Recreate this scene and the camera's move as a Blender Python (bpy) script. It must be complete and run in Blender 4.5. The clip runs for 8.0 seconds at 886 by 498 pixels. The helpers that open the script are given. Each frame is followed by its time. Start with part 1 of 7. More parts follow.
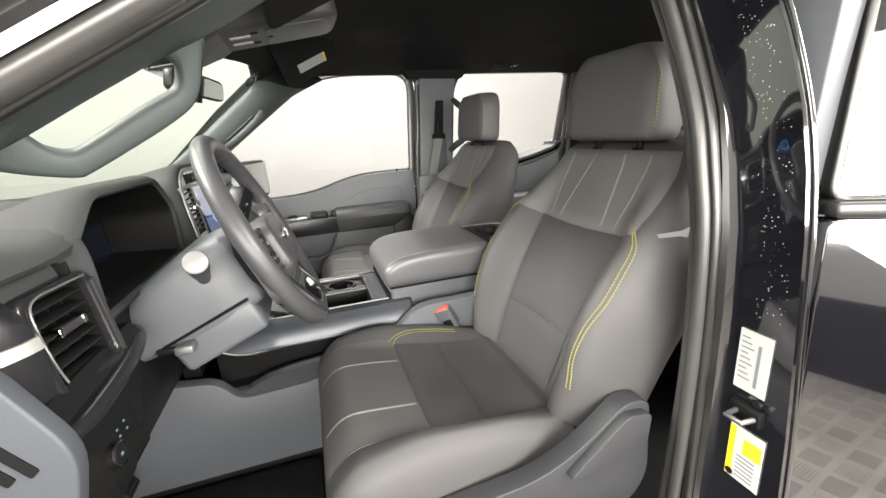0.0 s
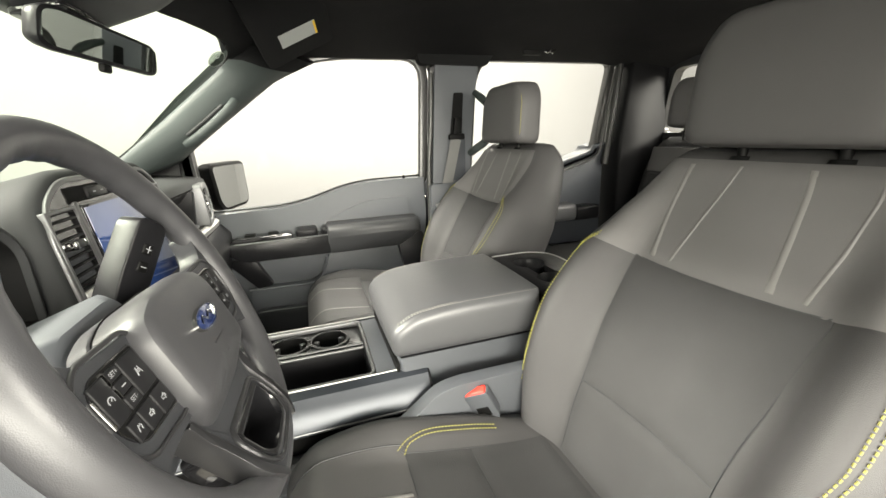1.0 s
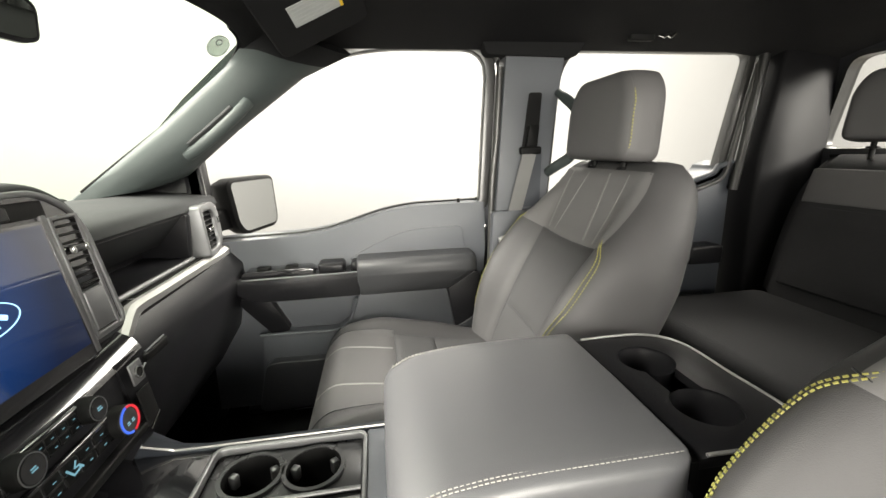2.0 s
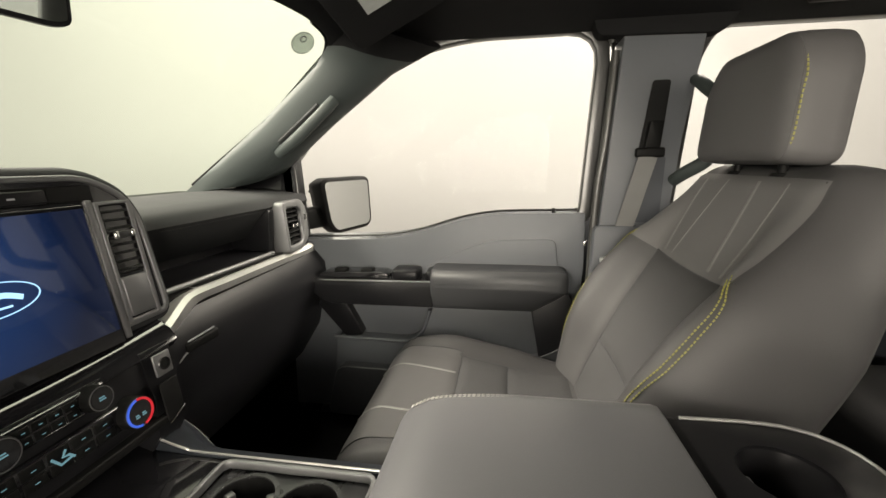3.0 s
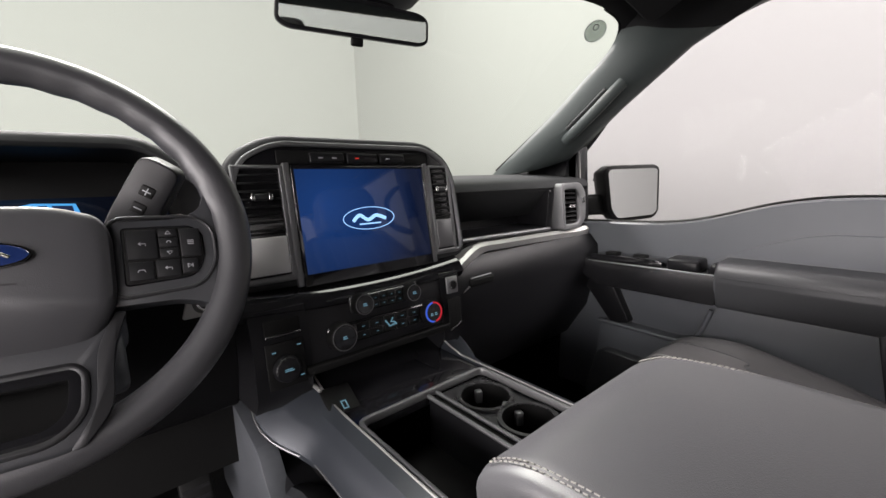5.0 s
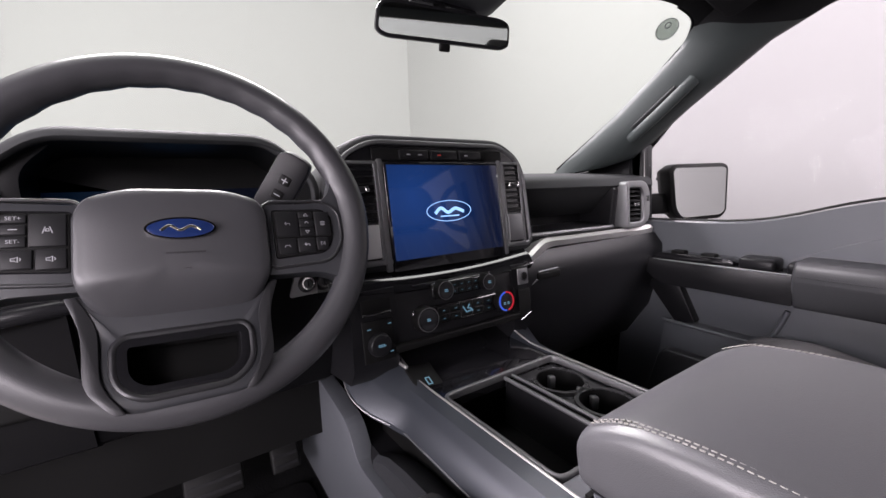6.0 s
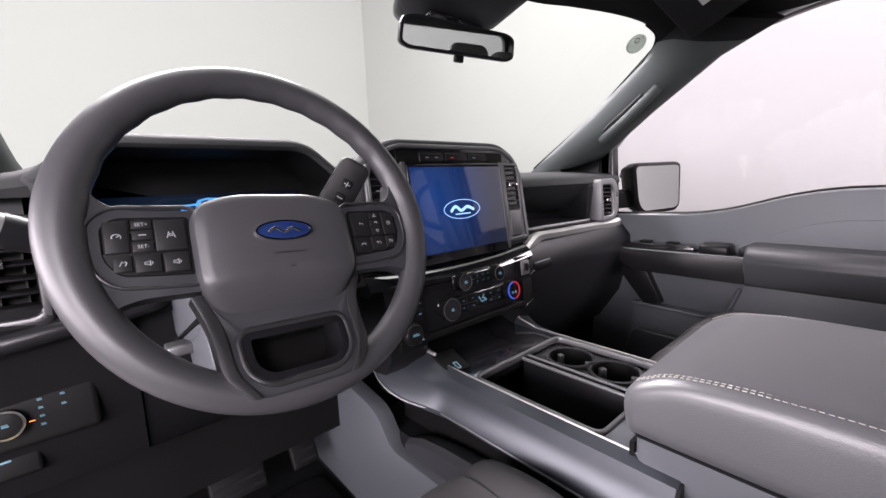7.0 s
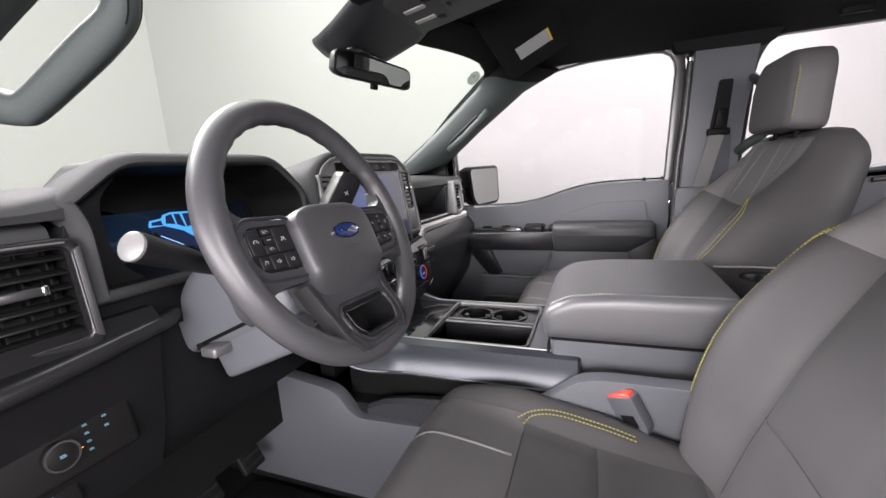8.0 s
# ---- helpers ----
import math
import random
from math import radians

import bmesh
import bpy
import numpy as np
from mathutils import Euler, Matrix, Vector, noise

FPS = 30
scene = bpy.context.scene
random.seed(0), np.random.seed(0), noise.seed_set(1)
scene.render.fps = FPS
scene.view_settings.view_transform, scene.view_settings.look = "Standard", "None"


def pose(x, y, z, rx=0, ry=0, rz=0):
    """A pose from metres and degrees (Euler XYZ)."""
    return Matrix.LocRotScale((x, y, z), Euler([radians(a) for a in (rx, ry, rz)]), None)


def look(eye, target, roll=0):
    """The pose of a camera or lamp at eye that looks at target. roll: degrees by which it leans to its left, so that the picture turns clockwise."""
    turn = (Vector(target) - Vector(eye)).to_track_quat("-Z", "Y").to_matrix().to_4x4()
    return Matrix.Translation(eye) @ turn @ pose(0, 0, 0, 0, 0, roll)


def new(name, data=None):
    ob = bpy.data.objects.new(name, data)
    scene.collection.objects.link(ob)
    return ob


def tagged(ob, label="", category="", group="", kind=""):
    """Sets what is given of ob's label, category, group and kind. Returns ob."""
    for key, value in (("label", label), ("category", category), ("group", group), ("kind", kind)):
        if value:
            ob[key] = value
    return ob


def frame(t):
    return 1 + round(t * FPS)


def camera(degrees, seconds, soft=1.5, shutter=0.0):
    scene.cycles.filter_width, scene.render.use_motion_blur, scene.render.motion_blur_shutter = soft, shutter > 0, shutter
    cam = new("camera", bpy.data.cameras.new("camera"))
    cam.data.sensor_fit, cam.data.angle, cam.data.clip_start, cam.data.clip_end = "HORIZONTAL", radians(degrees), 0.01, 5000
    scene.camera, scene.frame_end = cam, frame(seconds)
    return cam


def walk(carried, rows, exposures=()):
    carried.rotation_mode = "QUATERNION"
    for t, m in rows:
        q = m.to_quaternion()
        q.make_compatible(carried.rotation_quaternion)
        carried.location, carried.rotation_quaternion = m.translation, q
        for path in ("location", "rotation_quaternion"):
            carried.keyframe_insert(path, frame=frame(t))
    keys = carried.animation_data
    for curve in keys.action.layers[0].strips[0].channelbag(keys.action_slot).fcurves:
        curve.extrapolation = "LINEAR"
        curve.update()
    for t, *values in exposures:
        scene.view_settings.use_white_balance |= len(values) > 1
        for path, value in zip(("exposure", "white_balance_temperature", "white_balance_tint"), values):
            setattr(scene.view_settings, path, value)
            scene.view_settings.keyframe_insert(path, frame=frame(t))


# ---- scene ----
cam = camera(95.1, 8.0)
PATH = [
    (0, (-0.425, -1.245, 1.469), (0.154, 0.589, 0.92), -3.7),
    (0.5, (-0.428, -1.105, 1.454), (0.189, 0.714, 0.897), -2.9),
    (1, (-0.376, -0.852, 1.463), (0.218, 0.98, 0.923), -2.4),
    (2.5, (-0.189, -0.38, 1.46), (-0.16, 1.571, 1.021), -1.3),
    (3, (-0.123, -0.337, 1.436), (-0.429, 1.596, 1.022), -0.8),
    (3.5, (-0.068, -0.319, 1.417), (-0.766, 1.514, 1.025), -1.1),
    (4, (-0.049, -0.319, 1.399), (-1.09, 1.347, 1.024), -1.1),
    (4.5, (-0.035, -0.344, 1.372), (-1.358, 1.115, 1.025), -1.7),
    (5, (-0.024, -0.379, 1.357), (-1.533, 0.891, 1.027), -1.6),
    (6.5, (-0.029, -0.524, 1.343), (-1.668, 0.58, 1.034), -1.5),
    (7, (-0.059, -0.607, 1.354), (-1.538, 0.699, 1.024), -2.2),
    (7.5, (-0.101, -0.736, 1.383), (-1.262, 0.851, 1.016), -2.9),
    (8, (-0.161, -0.918, 1.38), (-0.87, 0.914, 1.005), -3.6),
]
EXPOSURES = [
    (0, 1.62, 6900, 10), (0.6, 1.62, 6900, 10), (1.0, 1.88, 7200, 6), (1.2, 1.90, 7200, 6), (2.4, 2.05, 7000, 9), (2.65, 1.87, 7100, 8), (2.9, 1.54, 7500, 9), (3.3, 1.36, 7700, 10), (4.3, 1.22, 7200, 6),
    (4.8, 1.13, 6800, 14), (5.2, 1.12, 6550, 20), (6.3, 1.20, 6420, 27), (7.2, 1.34, 6420, 26), (8.0, 1.36, 6500, 20),
]
walk(cam, [(t, look(eye, target, roll)) for t, eye, target, roll in PATH], EXPOSURES)

# ---- light: a white photo booth lit from its ceiling, with added fills ----
world = bpy.data.worlds.new("world")
scene.world = world
world.use_nodes = True
world.node_tree.nodes["Background"].inputs[0].default_value = (1.0, 0.98, 0.95, 1)
world.node_tree.nodes["Background"].inputs[1].default_value = 0.05


def area_lamp(name, eye, target, sx, sy, watts, colour):
    lamp = bpy.data.lights.new(name, "AREA")
    lamp.shape, lamp.size, lamp.size_y, lamp.energy, lamp.color = "RECTANGLE", sx, sy, watts, colour
    ob = new(name, lamp)
    ob.matrix_world = look(eye, target)
    return ob


WARM = (1.0, 0.99, 0.97)
area_lamp("ceiling_lamp", (1.0, 0.3, 4.24), (1.0, 0.3, 0), 6.4, 6.6, 440, WARM)
# unseen fill lights, added to brighten the cab and the walls
area_lamp("side_fill", (1.4, 2.80, 3.35), (0.5, 0.0, 1.35), 5.8, 0.9, 175, WARM)
area_lamp("side_fill", (-0.1, -3.10, 1.58), (-0.2, 0.0, 1.40), 3.6, 1.0, 102, WARM)
area_lamp("corner_fill", (-2.72, -2.20, 2.05), (0.1, 0.3, 1.30), 1.7, 1.3, 28, WARM)
area_lamp("front_fill", (-3.15, 0.0, 3.75), (0.2, 0.0, 1.25), 2.6, 0.7, 80, WARM).data.spread = radians(110)
area_lamp("rear_fill", (4.3, -2.2, 3.0), (1.4, 2.2, 1.5), 4.0, 1.2, 330, WARM)

# ---- materials ----
def material(name, colour, rough=0.5, metal=0.0, grain=0.0, grain_scale=900.0, vary=0.12, vary_scale=6.0, emit=None, emit_strength=0.0, spec=0.5, coat=0.0):
    """A surface with large soft variation, fine grain and a bump of that grain."""
    m = bpy.data.materials.new(name)
    m.use_nodes = True
    nt = m.node_tree
    b = nt.nodes["Principled BSDF"]
    b.inputs["Roughness"].default_value, b.inputs["Metallic"].default_value = rough, metal
    b.inputs["Specular IOR Level"].default_value = spec
    b.inputs["Coat Weight"].default_value = coat
    co = nt.nodes.new("ShaderNodeTexCoord")
    big = nt.nodes.new("ShaderNodeTexNoise")
    big.inputs["Scale"].default_value, big.inputs["Detail"].default_value = vary_scale, 5
    nt.links.new(co.outputs["Object"], big.inputs["Vector"])
    ramp = nt.nodes.new("ShaderNodeMapRange")
    ramp.inputs["From Min"].default_value, ramp.inputs["From Max"].default_value = 0.3, 0.7
    ramp.inputs["To Min"].default_value, ramp.inputs["To Max"].default_value = 1 - vary, 1 + vary
    nt.links.new(big.outputs["Fac"], ramp.inputs["Value"])
    mul = nt.nodes.new("ShaderNodeMix")
    mul.data_type, mul.blend_type = "RGBA", "MULTIPLY"
    mul.inputs["Factor"].default_value = 1
    mul.inputs["A"].default_value = (*colour, 1)
    nt.links.new(ramp.outputs["Result"], mul.inputs["B"])
    nt.links.new(mul.outputs["Result"], b.inputs["Base Color"])
    rr = nt.nodes.new("ShaderNodeMapRange")
    rr.inputs["To Min"].default_value, rr.inputs["To Max"].default_value = max(0.02, rough * 0.85), min(1, rough * 1.15)
    nt.links.new(big.outputs["Fac"], rr.inputs["Value"])
    nt.links.new(rr.outputs["Result"], b.inputs["Roughness"])
    if grain:
        fine = nt.nodes.new("ShaderNodeTexVoronoi")
        fine.inputs["Scale"].default_value = grain_scale
        nt.links.new(co.outputs["Object"], fine.inputs["Vector"])
        bump = nt.nodes.new("ShaderNodeBump")
        bump.inputs["Strength"].default_value, bump.inputs["Distance"].default_value = grain, 0.0006
        nt.links.new(fine.outputs["Distance"], bump.inputs["Height"])
        nt.links.new(bump.outputs["Normal"], b.inputs["Normal"])
    if emit:
        b.inputs["Emission Color"].default_value = (*emit, 1)
        b.inputs["Emission Strength"].default_value = emit_strength
    return m


def woven(name, colour, sheen=0.1, scale=420.0, rough=0.9):
    """Cloth: two crossing bands of thread and a slow shade."""
    m = material(name, colour, rough, 0, 0, vary=0.10, vary_scale=9)
    nt = m.node_tree
    b = nt.nodes["Principled BSDF"]
    b.inputs["Sheen Weight"].default_value = sheen
    b.inputs["Specular IOR Level"].default_value = 0.12
    co = nt.nodes.new("ShaderNodeTexCoord")
    waves = []
    for k in ("X", "Z"):
        w = nt.nodes.new("ShaderNodeTexWave")
        w.bands_direction = k
        w.inputs["Scale"].default_value, w.inputs["Distortion"].default_value = scale, 1.5
        nt.links.new(co.outputs["Object"], w.inputs["Vector"])
        waves.append(w)
    mix = nt.nodes.new("ShaderNodeMath")
    mix.operation = "ADD"
    nt.links.new(waves[0].outputs["Fac"], mix.inputs[0])
    nt.links.new(waves[1].outputs["Fac"], mix.inputs[1])
    bump = nt.nodes.new("ShaderNodeBump")
    bump.inputs["Strength"].default_value, bump.inputs["Distance"].default_value = 0.25, 0.0005
    nt.links.new(mix.outputs[0], bump.inputs["Height"])
    nt.links.new(bump.outputs["Normal"], b.inputs["Normal"])
    return m


def glass(name, tint, gloss=1.0):
    m = bpy.data.materials.new(name)
    m.use_nodes = True
    nt = m.node_tree
    nt.nodes.remove(nt.nodes["Principled BSDF"])
    tr, gl, mx, lw, pw, ad = (nt.nodes.new("ShaderNode" + k) for k in ("BsdfTransparent", "BsdfGlossy", "MixShader", "LayerWeight", "Math", "Math"))
    tr.inputs["Color"].default_value = (*tint, 1)
    gl.inputs["Roughness"].default_value = 0.02
    lw.inputs["Blend"].default_value = 0.5
    pw.operation, ad.operation = "POWER", "MULTIPLY_ADD"
    pw.inputs[1].default_value = 4.0
    ad.inputs[1].default_value, ad.inputs[2].default_value = 0.6 * gloss, 0.03 * gloss
    nt.links.new(lw.outputs["Facing"], pw.inputs[0])
    nt.links.new(pw.outputs[0], ad.inputs[0])
    nt.links.new(ad.outputs[0], mx.inputs[0])
    nt.links.new(tr.outputs[0], mx.inputs[1])
    nt.links.new(gl.outputs[0], mx.inputs[2])
    nt.links.new(mx.outputs[0], nt.nodes["Material Output"].inputs["Surface"])
    return m


def display(name, dark, bright, strength, centre, radius):
    """A lit display behind glossy glass: one soft brighter patch on a dark ground."""
    m = material(name, (0.004, 0.005, 0.008), 0.06, vary=0.02, coat=1.0)
    nt = m.node_tree
    b = nt.nodes["Principled BSDF"]
    co = nt.nodes.new("ShaderNodeTexCoord")
    mp = nt.nodes.new("ShaderNodeMapping")
    mp.inputs["Location"].default_value = [-c / radius for c in centre]
    mp.inputs["Scale"].default_value = [1 / radius] * 3
    gr = nt.nodes.new("ShaderNodeTexGradient")
    gr.gradient_type = "SPHERICAL"
    rp = nt.nodes.new("ShaderNodeValToRGB")
    rp.color_ramp.elements[0].color, rp.color_ramp.elements[1].color = (*dark, 1), (*bright, 1)
    nt.links.new(co.outputs["Object"], mp.inputs["Vector"])
    nt.links.new(mp.outputs[0], gr.inputs[0])
    nt.links.new(gr.outputs["Fac"], rp.inputs["Fac"])
    nt.links.new(rp.outputs["Color"], b.inputs["Emission Color"])
    b.inputs["Emission Strength"].default_value = strength
    return m


WALL = material("white_booth_wall", (0.235, 0.235, 0.232), 0.7, vary=0.02, vary_scale=0.8)
RUBBER_FLOOR = material("grey_floor_tile", (0.15, 0.142, 0.128), 0.55, grain=0.3, grain_scale=60, vary=0.2, vary_scale=3)
PAINT = material("black_car_paint", (0.006, 0.006, 0.008), 0.08, vary=0.1, coat=1.0, spec=0.6)
PAINT.node_tree.nodes["Principled BSDF"].inputs["Coat IOR"].default_value = 2.2
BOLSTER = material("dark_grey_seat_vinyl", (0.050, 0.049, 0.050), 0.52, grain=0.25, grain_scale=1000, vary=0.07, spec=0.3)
# paler vinyl, raised further in place of light from the windscreen
UPPER = material("lit_pale_seat_vinyl", (0.125, 0.122, 0.122), 0.55, grain=0.2, grain_scale=1100, vary=0.07, spec=0.3)
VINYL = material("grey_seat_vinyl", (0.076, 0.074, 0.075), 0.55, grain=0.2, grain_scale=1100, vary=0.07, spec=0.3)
CLOTH = woven("charcoal_seat_cloth", (0.047, 0.047, 0.048), 0.03)
CLOTH.node_tree.nodes["Principled BSDF"].inputs["Specular IOR Level"].default_value = 0.2
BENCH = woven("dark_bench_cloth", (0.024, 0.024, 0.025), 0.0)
STRIPE = material("pale_grey_stripe", (0.165, 0.161, 0.158), 0.5, grain=0.3, grain_scale=700)
YELLOW = material("lime_yellow_thread", (0.220, 0.208, 0.055), 0.7)
THREAD = material("pale_grey_thread", (0.220, 0.216, 0.200), 0.7)
SHIELD = material("charcoal_seat_shield", (0.026, 0.027, 0.030), 0.42, grain=0.14, grain_scale=1300, vary=0.06, spec=0.35)
PANEL = material("slate_grey_plastic", (0.075, 0.080, 0.089), 0.45, grain=0.14, grain_scale=1300, vary=0.05, spec=0.4)
PILLAR = material("grey_pillar_trim", (0.037, 0.045, 0.044), 0.55, grain=0.3, grain_scale=800, vary=0.05, spec=0.25)
DARK = material("charcoal_plastic", (0.008, 0.008, 0.009), 0.34, grain=0.14, grain_scale=1300, vary=0.08, spec=0.2)
LOWER = material("black_lower_trim", (0.006, 0.006, 0.0065), 0.48, grain=0.14, grain_scale=1300, vary=0.08, spec=0.09)
CAP = material("dark_slate_plastic", (0.036, 0.040, 0.047), 0.5, grain=0.14, grain_scale=1300, vary=0.05, spec=0.35)
SOFT = material("soft_touch_dash", (0.028, 0.029, 0.030), 0.7, grain=0.14, grain_scale=1300, vary=0.06, spec=0.12)
ARMREST = material("dark_armrest_leather", (0.030, 0.031, 0.033), 0.45, grain=0.3, grain_scale=800, vary=0.06, spec=0.4)
LEATHER = material("black_leather", (0.069, 0.070, 0.074), 0.38, grain=0.22, grain_scale=900, vary=0.06, spec=0.7)
BLACK = material("matt_black_plastic", (0.005, 0.005, 0.005), 0.55, vary=0.1, spec=0.12)
GLOSS = material("piano_black", (0.008, 0.008, 0.009), 0.10, vary=0.1, coat=0.6)
SPOKE = material("dark_satin_spoke", (0.030, 0.030, 0.032), 0.34, 0.4, vary=0.05)
SATIN = material("dark_satin_metal", (0.165, 0.167, 0.170), 0.42, 0.70, vary=0.05)
SILVER = material("satin_silver_trim", (0.400, 0.397, 0.388), 0.40, 0.75, vary=0.04)
CHROME = material("chrome", (0.500, 0.500, 0.490), 0.12, 1.0, vary=0.04)
RIM = material("wheel_leather", (0.036, 0.036, 0.039), 0.40, grain=0.12, grain_scale=1100, vary=0.05, spec=0.45)
HEADLINER = woven("black_headliner_cloth", (0.010, 0.010, 0.0105), 0.0, 300)
CARPET = material("black_carpet", (0.008, 0.008, 0.0085), 0.95, spec=0.08, grain=1.0, grain_scale=260, vary=0.25, vary_scale=14)
SEAL = material("rubber_seal", (0.011, 0.011, 0.0105), 0.30, vary=0.12, spec=0.7)
# seal rubber with the booth's pale reflection put into its base colour
BULB = material("sheen_rubber_bulb", (0.038, 0.0375, 0.036), 0.35, vary=0.12, spec=0.6)
BELT = material("grey_belt_webbing", (0.125, 0.125, 0.122), 0.75, grain=0.5, grain_scale=900)
PAPER = material("white_paper", (0.36, 0.375, 0.365), 0.6, vary=0.03)
INK = material("grey_ink", (0.13, 0.135, 0.14), 0.6)
LABEL_YELLOW = material("yellow_print", (0.80, 0.52, 0.02), 0.5)
RED = material("red_button", (0.75, 0.05, 0.035), 0.4)
EMBLEM = material("blue_enamel", (0.010, 0.022, 0.085), 0.15, coat=1.0)
GLASS = glass("window_glass", (0.83, 0.83, 0.83), 0.04)
PRIVACY = glass("dark_privacy_glass", (0.12, 0.12, 0.12), 4.0)
WINDSCREEN = glass("green_tinted_glass", (0.69, 0.755, 0.685), 0.5)
RAIL = material("dark_blue_grey_rail", (0.030, 0.034, 0.041), 0.32, 0.35, grain=0.1, grain_scale=900, vary=0.06)
HOUSING = material("semi_gloss_charcoal", (0.009, 0.009, 0.010), 0.26, vary=0.08, spec=0.35)
DIM_MIRROR = material("dimmed_mirror", (0.48, 0.53, 0.50), 0.02, 1.0, vary=0.0)
FROSTED = glass("pale_translucent_sticker", (0.58, 0.61, 0.59), 0.3)
PLATE = material("silver_painted_plate", (0.52, 0.522, 0.515), 0.40, 0.35, vary=0.05)
MIRROR = material("mirror", (0.86, 0.87, 0.87), 0.02, 1.0, vary=0.0)
SCREEN = display("blue_display", (0.0010, 0.0028, 0.011), (0.004, 0.021, 0.084), 1.0, (0, -0.085, -0.06), 0.19)
CLUSTER = display("dark_display", (0.0004, 0.001, 0.003), (0.003, 0.013, 0.028), 0.5, (-0.045, -0.035, 0), 0.13)
for slot, value in (("Coat Weight", 0.15), ("Specular IOR Level", 0.15)):
    CLUSTER.node_tree.nodes["Principled BSDF"].inputs[slot].default_value = value
LOGO_LIGHT = material("pale_blue_light", (0.1, 0.15, 0.2), 0.2, emit=(0.25, 0.5, 0.85), emit_strength=0.75)
ICON = material("cyan_icon_light", (0.05, 0.1, 0.12), 0.3, emit=(0.16, 0.38, 0.50), emit_strength=0.20)
KEY = material("black_rubber_key", (0.009, 0.009, 0.010), 0.5, vary=0.06, spec=0.2)
ICON_WHITE = material("white_icon_print", (0.26, 0.265, 0.28), 0.5)
BLUE_LIGHT = material("blue_ring_light", (0.02, 0.03, 0.1), 0.3, emit=(0.03, 0.12, 0.8), emit_strength=0.34)
RED_LIGHT = material("red_ring_light", (0.1, 0.01, 0.01), 0.3, emit=(0.70, 0.02, 0.04), emit_strength=0.28)
AMBER = material("amber_light", (0.2, 0.08, 0.02), 0.3, emit=(1.0, 0.3, 0.05), emit_strength=1.0)
TRUCK_BLUE = material("blue_picture_light", (0.02, 0.05, 0.1), 0.2, emit=(0.05, 0.34, 0.74), emit_strength=0.5)
TRUCK_DARK = material("navy_picture_light", (0.01, 0.01, 0.03), 0.2, emit=(0.006, 0.045, 0.12), emit_strength=0.12)
OVERHEAD = material("grey_overhead_plastic", (0.060, 0.060, 0.058), 0.45, grain=0.3, grain_scale=700, vary=0.05, spec=0.35)
CUP_PLATE = material("smoked_satin_metal", (0.060, 0.061, 0.063), 0.28, 0.6, vary=0.06)
STALK_TIP = material("grey_stalk_tip", (0.125, 0.125, 0.124), 0.4, vary=0.03)
LENS = material("frosted_lamp_lens", (0.45, 0.45, 0.44), 0.35, vary=0.03)

# ---- building helpers ----
def finish(bm, angle=46):
    bmesh.ops.recalc_face_normals(bm, faces=bm.faces)
    for f in bm.faces:
        f.smooth = True
    limit = radians(angle)
    for e in bm.edges:
        if len(e.link_faces) != 2 or e.calc_face_angle(0) > limit:
            e.smooth = False


def part(name, bm, mat, parent=None, label="", angle=46):
    """Links a bmesh as ONE mesh object, under a thing or a part where one is given."""
    finish(bm, angle)
    me = bpy.data.meshes.new(name)
    bm.to_mesh(me)
    bm.free()
    me.materials.append(mat)
    ob = new(name, me)
    if parent is not None:
        ob.parent = parent
    if label:
        ob["label"] = label
    return ob


def again(ob, offset, parent=None):
    """Another piece on the same mesh, moved by an offset."""
    o = new(ob.name.split(".")[0], ob.data)
    o.parent = parent or ob.parent
    o.matrix_basis = Matrix.Translation(offset) @ ob.matrix_basis
    return o


def thing(name, label, category, group="", kind=""):
    return tagged(new(name), label, category, group, kind)


def box(lo, hi, bevel=0.0, seg=2, m=None, bm=None):
    bm = bm or bmesh.new()
    c = [(a + b) / 2 for a, b in zip(lo, hi)]
    s = [abs(b - a) for a, b in zip(lo, hi)]
    made = bmesh.ops.create_cube(bm, size=1, matrix=Matrix.Translation(c) @ Matrix.Diagonal((*s, 1)))["verts"]
    if bevel:
        edges = list({e for v in made for e in v.link_edges})
        out = bmesh.ops.bevel(bm, geom=edges, offset=min(bevel, 0.49 * min(s)), segments=seg, profile=0.5, affect="EDGES")
        made = list({v for f in out["faces"] for v in f.verts} | {v for v in made if v.is_valid})
    if m:
        bmesh.ops.transform(bm, matrix=m, verts=made)
    return bm


def prism(pts, axis, a, b, bevel=0.0, seg=2, m=None):
    """A polygon of two coordinates, drawn out along axis from a to b."""
    bm = bmesh.new()
    k = "xyz".index(axis)

    def at(p, h):
        q = list(p)
        q.insert(k, h)
        return q
    low = [bm.verts.new(at(p, a)) for p in pts]
    high = [bm.verts.new(at(p, b)) for p in pts]
    n = len(pts)
    bm.faces.new(low)
    bm.faces.new(high)
    for i in range(n):
        bm.faces.new((low[i], low[(i + 1) % n], high[(i + 1) % n], high[i]))
    bmesh.ops.recalc_face_normals(bm, faces=bm.faces)
    if bevel:
        bmesh.ops.bevel(bm, geom=list(bm.edges), offset=bevel, segments=seg, profile=0.5, affect="EDGES", clamp_overlap=True)
    if m:
        bm.transform(m)
    return bm


def loft(sections, closed=True, caps=True, m=None):
    bm = bmesh.new()
    rows = [[bm.verts.new(p) for p in s] for s in sections]
    n = len(rows[0])
    for r, q in zip(rows, rows[1:]):
        for i in range(n if closed else n - 1):
            j = (i + 1) % n
            bm.faces.new((r[i], r[j], q[j], q[i]))
    if caps and closed:
        bm.faces.new(rows[0])
        bm.faces.new(rows[-1])
    if m:
        bm.transform(m)
    return bm


